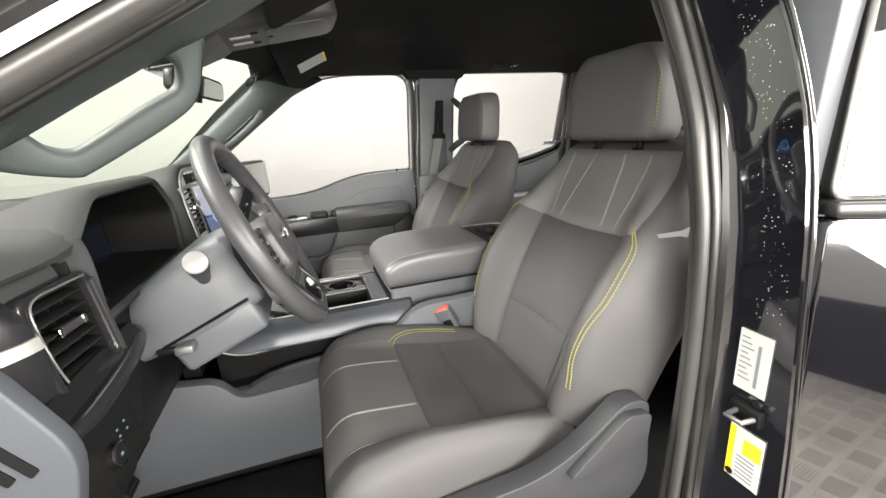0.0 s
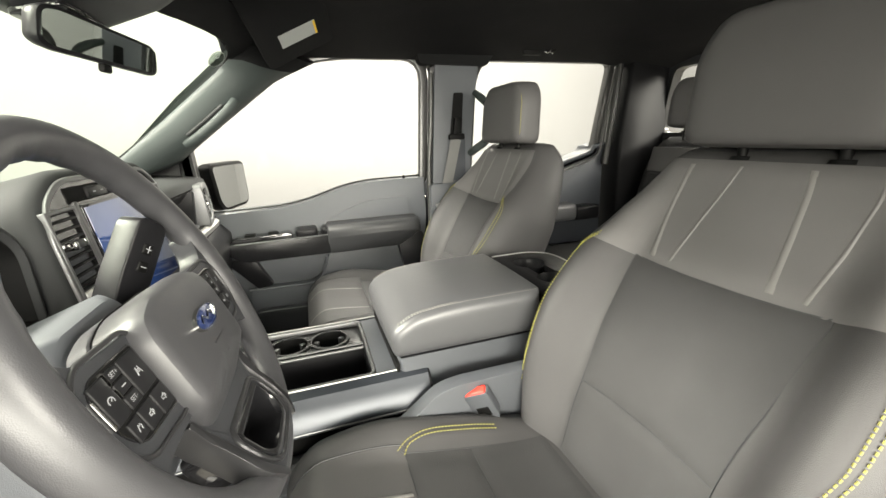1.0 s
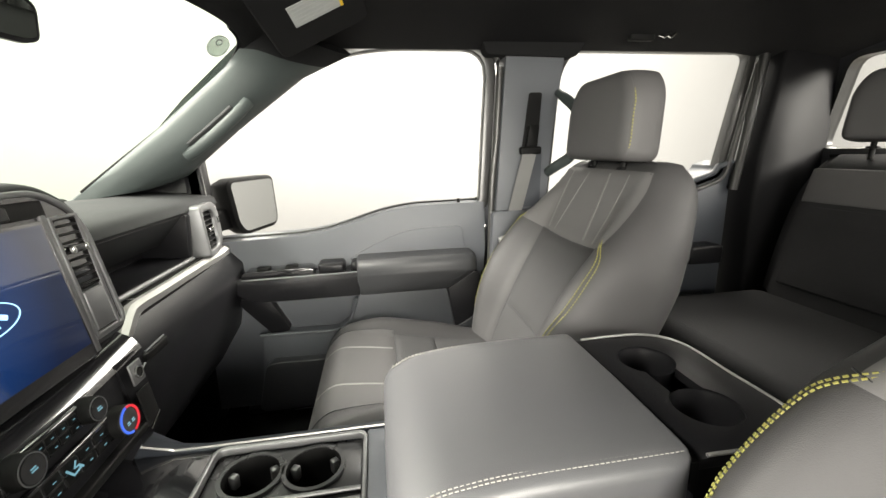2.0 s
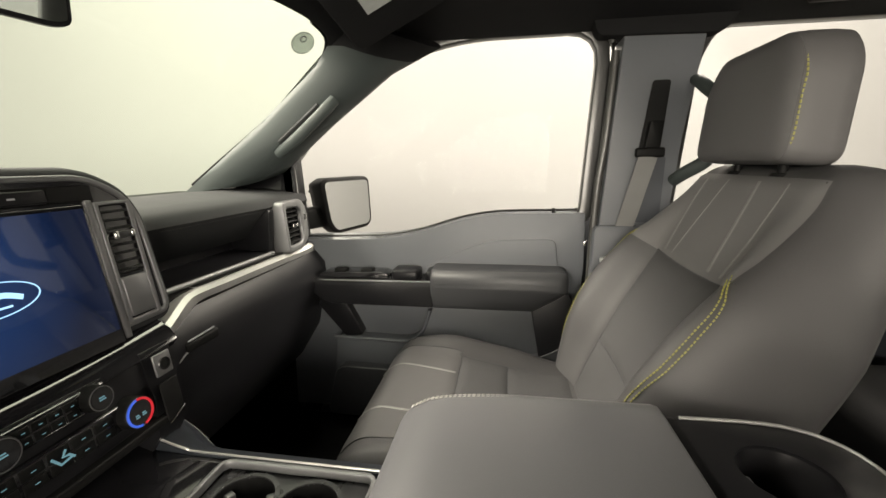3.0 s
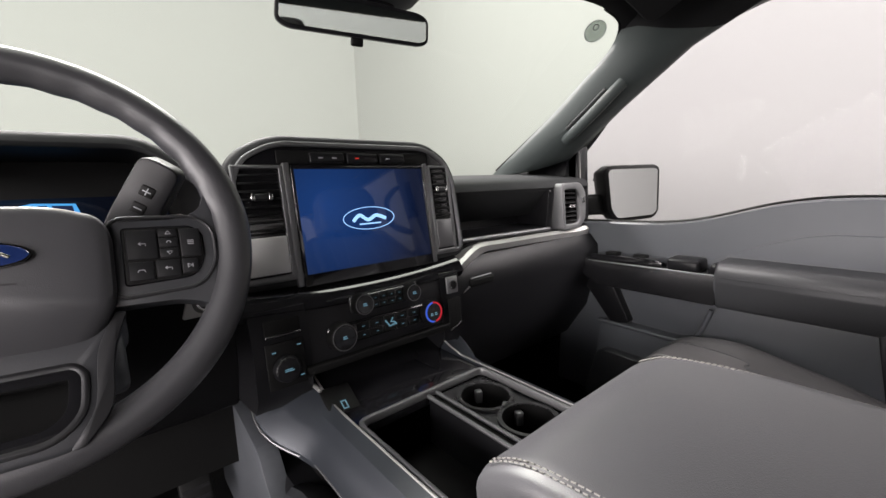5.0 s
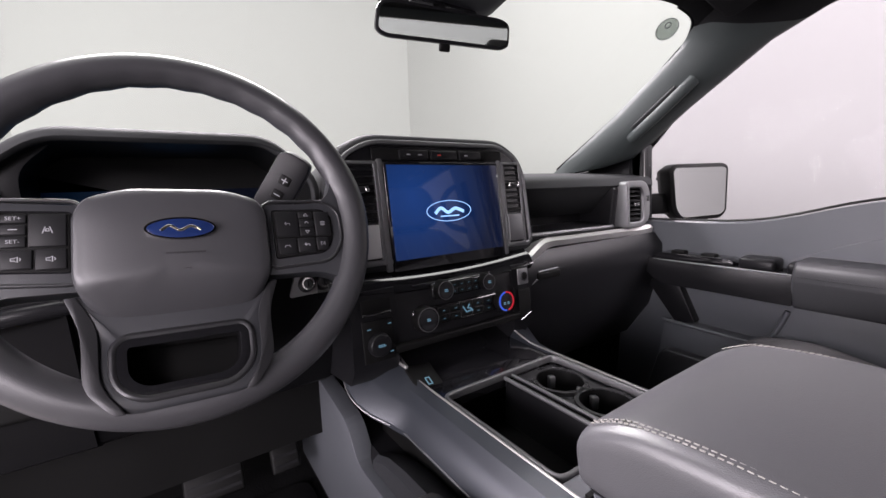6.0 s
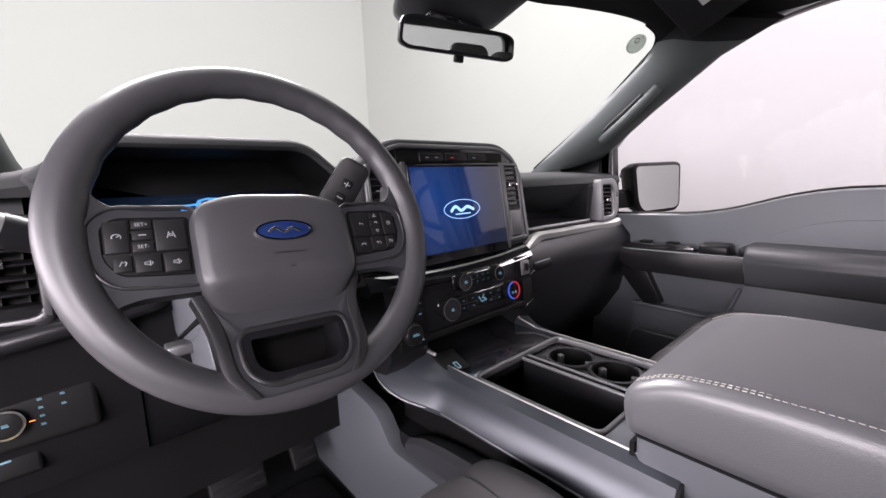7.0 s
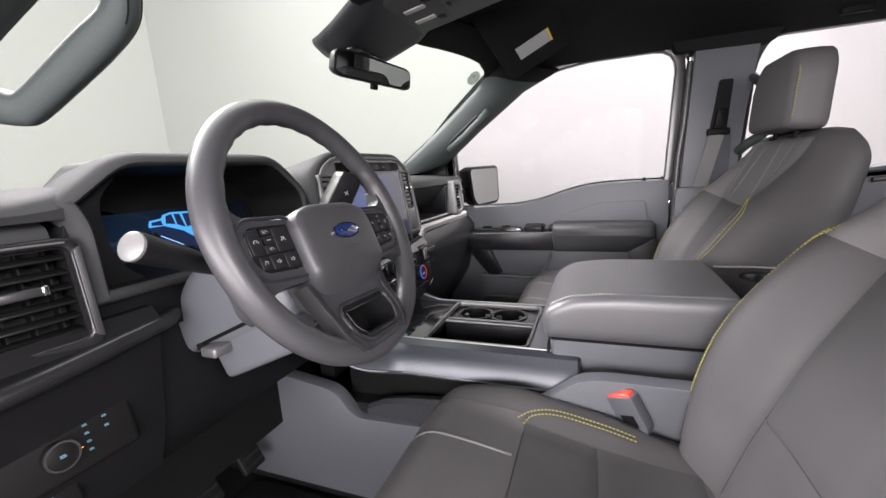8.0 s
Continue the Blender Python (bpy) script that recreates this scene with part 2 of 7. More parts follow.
def smooth_path(pts, per=6, closed=False):
    """A soft curve through the points."""
    out = []
    n = len(pts)
    p = [Vector(q) for q in pts]
    last = n if closed else n - 1
    for i in range(last):
        a, b, c, d = (p[(i + k) % n] if closed else p[min(max(i + k, 0), n - 1)] for k in (-1, 0, 1, 2))
        for j in range(per):
            t = j / per
            out.append(0.5 * ((2 * b) + (c - a) * t + (2 * a - 5 * b + 4 * c - d) * t * t + (3 * b - a - 3 * c + d) * t ** 3))
    if not closed:
        out.append(p[-1])
    return out


def tube(pts, r, seg=10, closed=False, flat=1.0, m=None, bm=None, up=(0, 0, 1)):
    """A round or flattened rod along points; r is a number or one for each point."""
    bm = bm or bmesh.new()
    p = [Vector(q) for q in pts]
    n = len(p)
    rr = [r] * n if isinstance(r, (int, float)) else r
    rows = []
    for i in range(n):
        a = p[(i - 1) % n] if closed else p[max(i - 1, 0)]
        b = p[(i + 1) % n] if closed else p[min(i + 1, n - 1)]
        d = (b - a).normalized()
        side = d.cross(Vector(up))
        side = side.normalized() if side.length > 1e-4 else d.orthogonal().normalized()
        top = side.cross(d)
        rows.append([bm.verts.new(p[i] + rr[i] * (math.cos(t) * side + flat * math.sin(t) * top)) for t in (2 * math.pi * k / seg for k in range(seg))])
    for i in range(n if closed else n - 1):
        a, b = rows[i], rows[(i + 1) % n]
        for k in range(seg):
            bm.faces.new((a[k], a[(k + 1) % seg], b[(k + 1) % seg], b[k]))
    if not closed:
        bm.faces.new(rows[0])
        bm.faces.new(rows[-1])
    if m:
        bm.transform(m)
    return bm


def disc(r0, r1, h, seg=32, m=None, bevel=0.0, bm=None):
    """A knob-like turned piece: radius r0 at the foot, r1 at the face, h high along local z."""
    bm = bm or bmesh.new()
    b = min(bevel, h * 0.45)
    prof = [(r0, 0), (r1, h - b), (r1 - 0.3 * b, h - 0.3 * b), (r1 - b, h)] if b else [(r0, 0), (r1, h)]
    rows = [[bm.verts.new(Vector((r * math.cos(t), r * math.sin(t), z))) for t in (2 * math.pi * k / seg for k in range(seg))] for r, z in prof]
    fresh = [v for r in rows for v in r]
    for a, c in zip(rows, rows[1:]):
        for k in range(seg):
            bm.faces.new((a[k], a[(k + 1) % seg], c[(k + 1) % seg], c[k]))
    bm.faces.new(rows[0])
    bm.faces.new(rows[-1])
    if m:
        bmesh.ops.transform(bm, matrix=m, verts=fresh)
    return bm


def ring(r_out, r_in, h, seg=40, m=None, a0=0.0, a1=360.0):
    """A flat ring, or an arc of one, h thick along local z."""
    bm = bmesh.new()
    whole = abs(a1 - a0) >= 360
    n = seg if whole else seg + 1
    rows = []
    for k in range(n):
        t = radians(a0 + (a1 - a0) * k / seg)
        c, s = math.cos(t), math.sin(t)
        rows.append([bm.verts.new((r * c, r * s, z)) for r, z in ((r_out, 0), (r_out, h), (r_in, h), (r_in, 0))])
    for k in range(n if whole else n - 1):
        a, b = rows[k], rows[(k + 1) % n]
        for i in range(4):
            bm.faces.new((a[i], a[(i + 1) % 4], b[(i + 1) % 4], b[i]))
    if not whole:
        bm.faces.new(rows[0])
        bm.faces.new(rows[-1])
    if m:
        bm.transform(m)
    return bm


def grow(pts, d):
    """The outline of two coordinates, moved outward by d (d below 0: inward)."""
    area = sum(a[0] * b[1] - b[0] * a[1] for a, b in zip(pts, pts[1:] + pts[:1]))
    sign = 1 if area > 0 else -1
    out = []
    n = len(pts)
    for i in range(n):
        a, b, c = (Vector(pts[(i + k) % n]) for k in (-1, 0, 1))
        u, v = (b - a).normalized(), (c - b).normalized()
        n1, n2 = Vector((u.y, -u.x)) * sign, Vector((v.y, -v.x)) * sign
        s = n1 + n2
        out.append(tuple(b + s * (d / max(0.5, s.dot(n1)))))
    return out


def frame_ring(inner, outer, axis, a, b, bevel=0.0, m=None):
    """The band between two outlines of as many points, from a to b along axis."""
    bm = bmesh.new()
    k = "xyz".index(axis)

    def at(p, h):
        q = list(p)
        q.insert(k, h)
        return q
    rows = [[bm.verts.new(at(p, h)) for p in o] for o, h in ((inner, a), (outer, a), (outer, b), (inner, b))]
    n = len(inner)
    for r in range(4):
        s, t = rows[r], rows[(r + 1) % 4]
        for i in range(n):
            j = (i + 1) % n
            bm.faces.new((s[i], s[j], t[j], t[i]))
    bmesh.ops.recalc_face_normals(bm, faces=bm.faces)
    if bevel:
        bmesh.ops.bevel(bm, geom=[e for e in bm.edges if e.calc_face_angle(0) > 0.9], offset=bevel, segments=2, profile=0.5, affect="EDGES", clamp_overlap=True)
    if m:
        bm.transform(m)
    return bm


def rounded(pts, r, seg=4):
    """An outline of two coordinates with its corners rounded; r is a number or one for each corner."""
    out = []
    n = len(pts)
    for i in range(n):
        a, b, c = (Vector(pts[(i + k) % n]) for k in (-1, 0, 1))
        rad = r if isinstance(r, (int, float)) else r[i]
        u, v = a - b, c - b
        d = min(rad, 0.48 * u.length, 0.48 * v.length)
        if d <= 1e-5:
            out.append(tuple(b))
            continue
        p, q = b + u.normalized() * d, b + v.normalized() * d
        for k in range(seg + 1):
            t = k / seg
            out.append(tuple(p * (1 - t) ** 2 + b * 2 * t * (1 - t) + q * t * t))
    return out


def stitches(curve, length=0.0045, gap=0.0028, r=0.0011, twin=0.0, across=None):
    """A row of short thread dashes along a fine curve; with twin a second row beside it."""
    bm = bmesh.new()
    pts = [Vector(p) for p in curve]
    need, run = 0.0, 0.0
    step = length + gap
    for i in range(len(pts) - 1):
        a, b = pts[i], pts[i + 1]
        seg = (b - a).length
        if seg < 1e-6:
            continue
        d = (b - a) / seg
        while need <= run + seg:
            s = a + d * (need - run)
            for off in ((0, twin) if twin else (0,)):
                o = Vector(across) * off if across else Vector((0, 0, 0))
                tube([s + o, s + o + d * length], r, 5, bm=bm)
            need += step
        run += seg
    return bm


def lettering(body, size, m):
    """Printed letters in the built-in font, centred on the frame's origin and lying in its plane."""
    curve = bpy.data.curves.new("lettering", "FONT")
    curve.body, curve.size, curve.align_x, curve.align_y = body, size, "CENTER", "CENTER"
    ob = bpy.data.objects.new("lettering", curve)
    scene.collection.objects.link(ob)
    me = bpy.data.meshes.new_from_object(ob.evaluated_get(bpy.context.evaluated_depsgraph_get()))
    bm = bmesh.new()
    bm.from_mesh(me)
    bpy.data.objects.remove(ob)
    bpy.data.curves.remove(curve)
    bpy.data.meshes.remove(me)
    bm.transform(m)
    return bm


def cut(ob, cutter):
    """Takes the cutter's body out of a mesh."""
    me = bpy.data.meshes.new("cutter")
    cutter.to_mesh(me)
    cutter.free()
    tool = new("cutter", me)
    mod = ob.modifiers.new("cut", "BOOLEAN")
    mod.object, mod.operation, mod.solver = tool, "DIFFERENCE", "EXACT"
    deps = bpy.context.evaluated_depsgraph_get()
    deps.update()
    fresh = bpy.data.meshes.new_from_object(ob.evaluated_get(deps))
    ob.modifiers.remove(mod)
    old, ob.data = ob.data, fresh
    bpy.data.objects.remove(tool)
    bpy.data.meshes.remove(me)
    bm = bmesh.new()
    bm.from_mesh(ob.data)
    finish(bm)
    bm.to_mesh(ob.data)
    bm.free()
    return ob


def basis(o, right, up, normal):
    """A frame: local x to the right, y up, z along the normal."""
    return Matrix(((right[0], up[0], normal[0], o[0]), (right[1], up[1], normal[1], o[1]), (right[2], up[2], normal[2], o[2]), (0, 0, 0, 1)))


def air_vent(parent, m, w, h, slats, tab_at=0.5, tilt=20, tab_w=0.011):
    """Dark well, side vanes, slats and a bright-tipped tab, in a frame with z towards the cabin."""
    vent = part("air_vent", frame_ring(rounded([(-w / 2, -h / 2), (w / 2, -h / 2), (w / 2, h / 2), (-w / 2, h / 2)], 0.006), grow(rounded([(-w / 2, -h / 2), (w / 2, -h / 2), (w / 2, h / 2), (-w / 2, h / 2)], 0.006), 0.003), "z", -0.035, 0.001, m=m), BLACK, parent)
    part("backing", box((-w / 2, -h / 2, -0.036), (w / 2, h / 2, -0.033), m=m), BLACK, vent)
    for k in range(4):
        x = -w / 2 + w * (k + 0.5) / 4
        part("vane", box((x - 0.001, -h / 2, -0.032), (x + 0.001, h / 2, -0.016), m=m), BLACK, vent)
    for k in range(slats):
        y = -h / 2 + h * (k + 0.5) / slats
        part("slat_edge", box((-w / 2 + 0.001, -0.0014, 0.0062), (w / 2 - 0.001, 0.0014, 0.0082), 0.0006, 1, m=m @ pose(0, y, -0.006, tilt)), DARK, vent)
        part("slat", box((-w / 2, -0.0012, -0.008), (w / 2, 0.0012, 0.007), 0.0008, 1, m=m @ pose(0, y, -0.006, tilt)), BLACK, vent)
    y = -h / 2 + h * (int(slats * tab_at) + 0.5) / slats
    tab = part("tab", box((-tab_w, -0.005, -0.004), (tab_w, 0.005, 0.009), 0.002, m=m @ pose(0, y, 0)), SPOKE, vent)
    for s in (-1, 1):
        part("tab_tip", box((s * (tab_w + 0.002) - 0.003, -0.0055, -0.004), (s * (tab_w + 0.002) + 0.003, 0.0055, 0.010), 0.0015, m=m @ pose(0, y, 0)), CHROME, vent)
    return vent

# ---- the booth round the truck ----
def wall_panel(name, a, b, z0=0.0, z1=4.3, thick=0.1):
    """An upright panel between two points of the plan; the room lies to the left of the way from a to b."""
    d = (Vector(b) - Vector(a)).normalized()
    out = Vector((d.y, -d.x)) * thick
    pts = [tuple(a), tuple(b), tuple(Vector(b) + out), tuple(Vector(a) + out)]
    return tagged(part(name, prism(pts, "z", z0, z1), WALL), "plain white painted photo booth wall panel", "wall", kind="structure")


PLAN = [(-3.6, 1.615), (-3.6, -1.18), (-2.2, -3.3), (5.2, -3.3), (5.2, 4.72)]
for k, nm in enumerate(("wall_front", "wall_front_left", "wall_left", "wall_rear", "wall_right")):
    wall_panel(nm, PLAN[k], PLAN[(k + 1) % 5])
tagged(part("wall_base", box((-2.0, -3.299, 0.004), (5.1, -3.27, 0.64), 0.004), BLACK), "black base board along the booth wall", "baseboard", kind="structure")
tagged(part("ground", box((-4.2, -3.6, -0.1), (5.6, 5.0, 0.0)), RUBBER_FLOOR), "grey ribbed rubber tile floor of the booth", "floor", kind="structure")


def floor_ribs():
    """Blocks of short raised ribs, turned crosswise in every other block, over the whole floor."""
    verts, faces = [], []
    for i in range(54):
        for j in range(49):
            cx, cy = -3.5 + 0.16 * i, -3.19 + 0.16 * j
            for k in range(8):
                off = -0.056 + 0.016 * k
                a, b = ((off, 0.0045), (0, 0.060)) if (i + j) % 2 else ((0, 0.060), (off, 0.0045))
                n = len(verts)
                for z, g in ((0.0, 0.0), (0.004, 0.0012)):
                    for sx, sy in ((-1, -1), (1, -1), (1, 1), (-1, 1)):
                        verts.append((cx + a[0] + sx * (a[1] - g), cy + b[0] + sy * (b[1] - g), z))
                faces += [(n + 4, n + 5, n + 6, n + 7)] + [(n + q, n + (q + 1) % 4, n + 4 + (q + 1) % 4, n + 4 + q) for q in range(4)]
    me = bpy.data.meshes.new("floor_ribs")
    me.from_pydata(verts, [], faces)
    me.materials.append(RUBBER_FLOOR)
    tagged(new("floor_ribs", me), "raised crosswise ribs on the grey rubber floor tiles", "floor tile", kind="stuff")


floor_ribs()
tagged(part("ceiling", box((-4.2, -3.6, 4.3), (5.6, 5.0, 4.4)), WALL), "plain white booth ceiling", "ceiling", kind="structure")

# ---- cab structure: x runs to the rear, y to the passenger's side ----
FRONT_WIN = rounded([(-0.745, 1.214), (-0.43, 1.222), (-0.20, 1.295), (0.071, 1.299), (0.097, 1.750), (-0.24, 1.750), (-0.42, 1.707), (-0.752, 1.452)], [0.01, 0.10, 0.10, 0.012, 0.075, 0.12, 0.10, 0.02])
REAR_WIN = rounded([(0.305, 1.30), (0.70, 1.305), (0.86, 1.345), (0.925, 1.366), (0.998, 1.748), (0.375, 1.750), (0.335, 1.68)], [0.01, 0.08, 0.05, 0.02, 0.03, 0.05, 0.05])


def floor_and_shell():
    tagged(part("cab_floor", box((-1.15, -0.84, 0.56), (1.32, 0.84, 0.62), 0.01), CARPET), "black carpeted cab floor", "floor", kind="structure")
    tagged(part("transmission_tunnel", loft([[(x, -0.22, 0.62), (x, -0.16, 0.74 - d), (x, 0.16, 0.74 - d), (x, 0.22, 0.62)] for x, d in ((-1.1, -0.05), (-0.5, 0.0), (0.4, 0.04), (0.9, 0.08))]), CARPET), "black carpeted hump along the cab floor", "floor", kind="structure")
    tagged(part("firewall", box((-1.18, -0.84, 0.56), (-1.12, 0.84, 1.36), 0.01), BLACK), "black firewall behind the dashboard", "wall", kind="structure")
    hole = rounded([(-0.775, 1.42), (0.775, 1.42), (0.715, 1.728), (-0.715, 1.728)], 0.05)
    outer = [(-0.84, 0.56), (0.84, 0.56), (0.84, 1.79), (-0.84, 1.79)]
    big = []
    for i, p in enumerate(hole):
        c = outer[i // 5]
        big.append(c)
    bm = bmesh.new()
    rows = [[bm.verts.new((x, *p)) for p in o] for o, x in ((hole, 1.28), (big, 1.28), (big, 1.36), (hole, 1.34))]
    for a, b in zip(rows, rows[1:] + rows[:1]):
        for i in range(len(hole)):
            j = (i + 1) % len(hole)
            vs = [a[i], a[j], b[j], b[i]]
            bm.faces.new(vs)
    bmesh.ops.remove_doubles(bm, verts=bm.verts, dist=1e-5)
    tagged(part("rear_wall", bm, SHIELD), "dark grey trimmed rear cab wall round the back window", "wall", kind="structure")
    g = tagged(part("rear_window", prism(hole, "x", 1.315, 1.319), GLASS), "clear rear window of the truck cab", "window", kind="structure")
    g.visible_shadow = False
    part("window_frame", frame_ring(grow(hole, -0.012), hole, "x", 1.28, 1.33), SEAL, g)


def headliner():
    """A shallow vault: high in the middle, rolled down to the side rails and the windscreen."""
    rows = []
    xs = [-0.56, -0.54, -0.50, -0.44, -0.36, -0.2, 0.1, 0.5, 0.9, 1.2, 1.30]
    for x in xs:
        front = max(0.0, (-0.36 - x) / 0.20)
        row = []
        for k in range(25):
            y = -0.80 + 1.6 * k / 24
            a = abs(y) / 0.80
            z = 1.815 - 0.065 * max(0, (a - 0.55) / 0.45) ** 1.6 - 0.05 * front ** 1.3 * (1 if a < 0.9 else 0.8)
            if 0.45 < x < 1.25:
                z -= 0.012 * max(0, 1 - abs(a - 0.55) / 0.2)
            if x > 1.0:
                z -= 0.05 * (x - 1.0) / 0.3
            row.append((x, y, z))
        rows.append(row)
    bm = loft([r + [(x, y, z + 0.03) for x, y, z in r[::-1]] for r in rows])
    return tagged(part("headliner", bm, HEADLINER, angle=60), "black woven cloth headliner of the cab", "ceiling", kind="structure")


def roof_skin():
    rows = []
    for x, d in ((-0.60, 0.07), (-0.4, 0.015), (0.2, 0.0), (0.9, 0.005), (1.3, 0.03), (1.38, 0.07)):
        rows.append([(x, -0.86, 1.815 - d)] + [(x, -0.8 + 0.2 * k, 1.925 - d - 0.045 * (abs(k - 4) / 4) ** 2) for k in range(9)] + [(x, 0.86, 1.815 - d)])
    bm = loft([r + [(x, y, z - 0.012) for x, y, z in r[::-1]] for r in rows])
    return tagged(part("roof", bm, PAINT, angle=60), "black painted steel roof of the truck", "roof", kind="structure")


def windscreen():
    rows = []
    for k in range(9):
        v = k / 8
        row = []
        for j in range(13):
            u = -1 + 2 * j / 12
            w = 0.84 * (1 - v) + 0.74 * v
            bow = 0.10 * (1 - u * u) * (1 - 0.6 * v)
            row.append((-1.06 * (1 - v) - 0.545 * v - bow * 0.9, u * w, 1.335 * (1 - v) + 1.765 * v + bow * 0.2))
        rows.append(row)
    bm = loft(rows, closed=False)
    w = tagged(part("windscreen", bm, WINDSCREEN, angle=80), "clear raked laminated windscreen glass", "window", kind="structure")
    w.visible_shadow = False
    return w


def header_trim():
    """Cloth-covered strip between the top of the windscreen and the headliner."""
    half = [(-0.622, 0.0, 1.716), (-0.617, 0.15, 1.718), (-0.595, 0.28, 1.730), (-0.571, 0.41, 1.739), (-0.556, 0.52, 1.743), (-0.553, 0.59, 1.742), (-0.559, 0.66, 1.733), (-0.575, 0.70, 1.715)]
    line = [(x, -y, z) for x, y, z in half[:0:-1]] + half
    secs = [[(p.x, p.y, p.z), (p.x + 0.012, p.y, p.z - 0.004), (p.x + 0.045, p.y, p.z + 0.010), (p.x + 0.10, p.y, p.z + 0.045), (p.x + 0.09, p.y, p.z + 0.065), (p.x + 0.01, p.y, p.z + 0.03)] for p in smooth_path(line, 4)]
    return tagged(part("header_trim", loft(secs), HEADLINER, angle=60), "black cloth header strip above the windscreen", "trim", kind="structure")


def grab_loop(pillar):
    """The driver's pillar trim: a broad strip to the door seal and a moulded handle that loops below it."""
    low = [(-0.80, -0.728, 1.432), (-0.742, -0.712, 1.466), (-0.690, -0.699, 1.495), (-0.640, -0.687, 1.526), (-0.601, -0.678, 1.549), (-0.561, -0.668, 1.573), (-0.510, -0.655, 1.600), (-0.443, -0.639, 1.642), (-0.40, -0.640, 1.672)]
    high = [(-0.78, -0.806, 1.437), (-0.720, -0.805, 1.470), (-0.656, -0.802, 1.505), (-0.620, -0.80, 1.525), (-0.583, -0.80, 1.545), (-0.540, -0.80, 1.568), (-0.500, -0.80, 1.590), (-0.430, -0.80, 1.630), (-0.37, -0.80, 1.664)]
    secs = []
    for a, b in zip(smooth_path(low, 4), smooth_path(high, 4)):
        m = a.lerp(b, 0.5) + Vector((0.004, 0, -0.006))
        n = a.lerp(b, 0.12) + Vector((0.001, 0, -0.0035))
        secs.append([tuple(q) for q in (a + Vector((-0.006, 0.006, 0.009)), a, n, m, b, b + Vector((-0.06, 0, 0.07)), a + Vector((-0.07, 0, 0.06)))])
    part("pillar_strip", loft(secs), PILLAR, pillar, "charcoal grained trim strip beside the door seal", angle=50)
    B = basis((-0.595, -0.664, 1.5158), (0.8561, 0.2245, 0.4655), (0.3393, 0.4351, -0.8340), (-0.3898, 0.8719, 0.2963))
    inner = [(-0.104, -0.040), (-0.1001, -0.028), (-0.0974, -0.0143), (-0.0863, -0.0020), (-0.0728, 0.0005), (-0.0349, -0.0020), (0.0078, -0.0050), (0.0381, -0.0060), (0.0505, -0.0130), (0.0575, -0.026), (0.0546, -0.0369), (0.045, -0.050)]
    outer = [(-0.160, -0.030), (-0.1435, -0.013), (-0.1256, 0.0050), (-0.0996, 0.0263), (-0.0842, 0.0294), (-0.0323, 0.0281), (0.0120, 0.0258), (0.0450, 0.0205), (0.0650, 0.0090), (0.0860, -0.0140), (0.1010, -0.0311), (0.112, -0.050)]
    ins, outs = (smooth_path([(*p, 0) for p in line], 5) for line in (inner, outer))
    loop, seam = [], []
    for a, b in zip(ins, outs):
        mid, half = a.lerp(b, 0.5), (b - a) * 0.5
        ring = []
        for k in range(16):
            t = 2 * math.pi * k / 16
            c, d = math.cos(t), math.sin(t)
            ring.append(mid + half * (abs(c) ** 0.75 * (1 if c > 0 else -1)) + Vector((0, 0, 0.0135 * abs(d) ** 0.75 * (1 if d > 0 else -1))))
        loop.append([B @ p for p in ring])
        seam.append(B @ (mid + half * 0.80 + Vector((0, 0, -0.0098))))
    handle = part("grab_handle", loft(loop), PILLAR, pillar, "grey moulded grab handle loop", angle=60)
    part("handle_seam", tube(seam[36:-4], 0.0009, 6), BLACK, handle)
    inside = [B @ (a.lerp(b, 0.5) + (b - a) * 0.42 + Vector((0, 0, 0.0095))) for a, b in zip(ins, outs)]
    part("handle_seam", tube(inside[12:-8], 0.0009, 6), BLACK, handle)


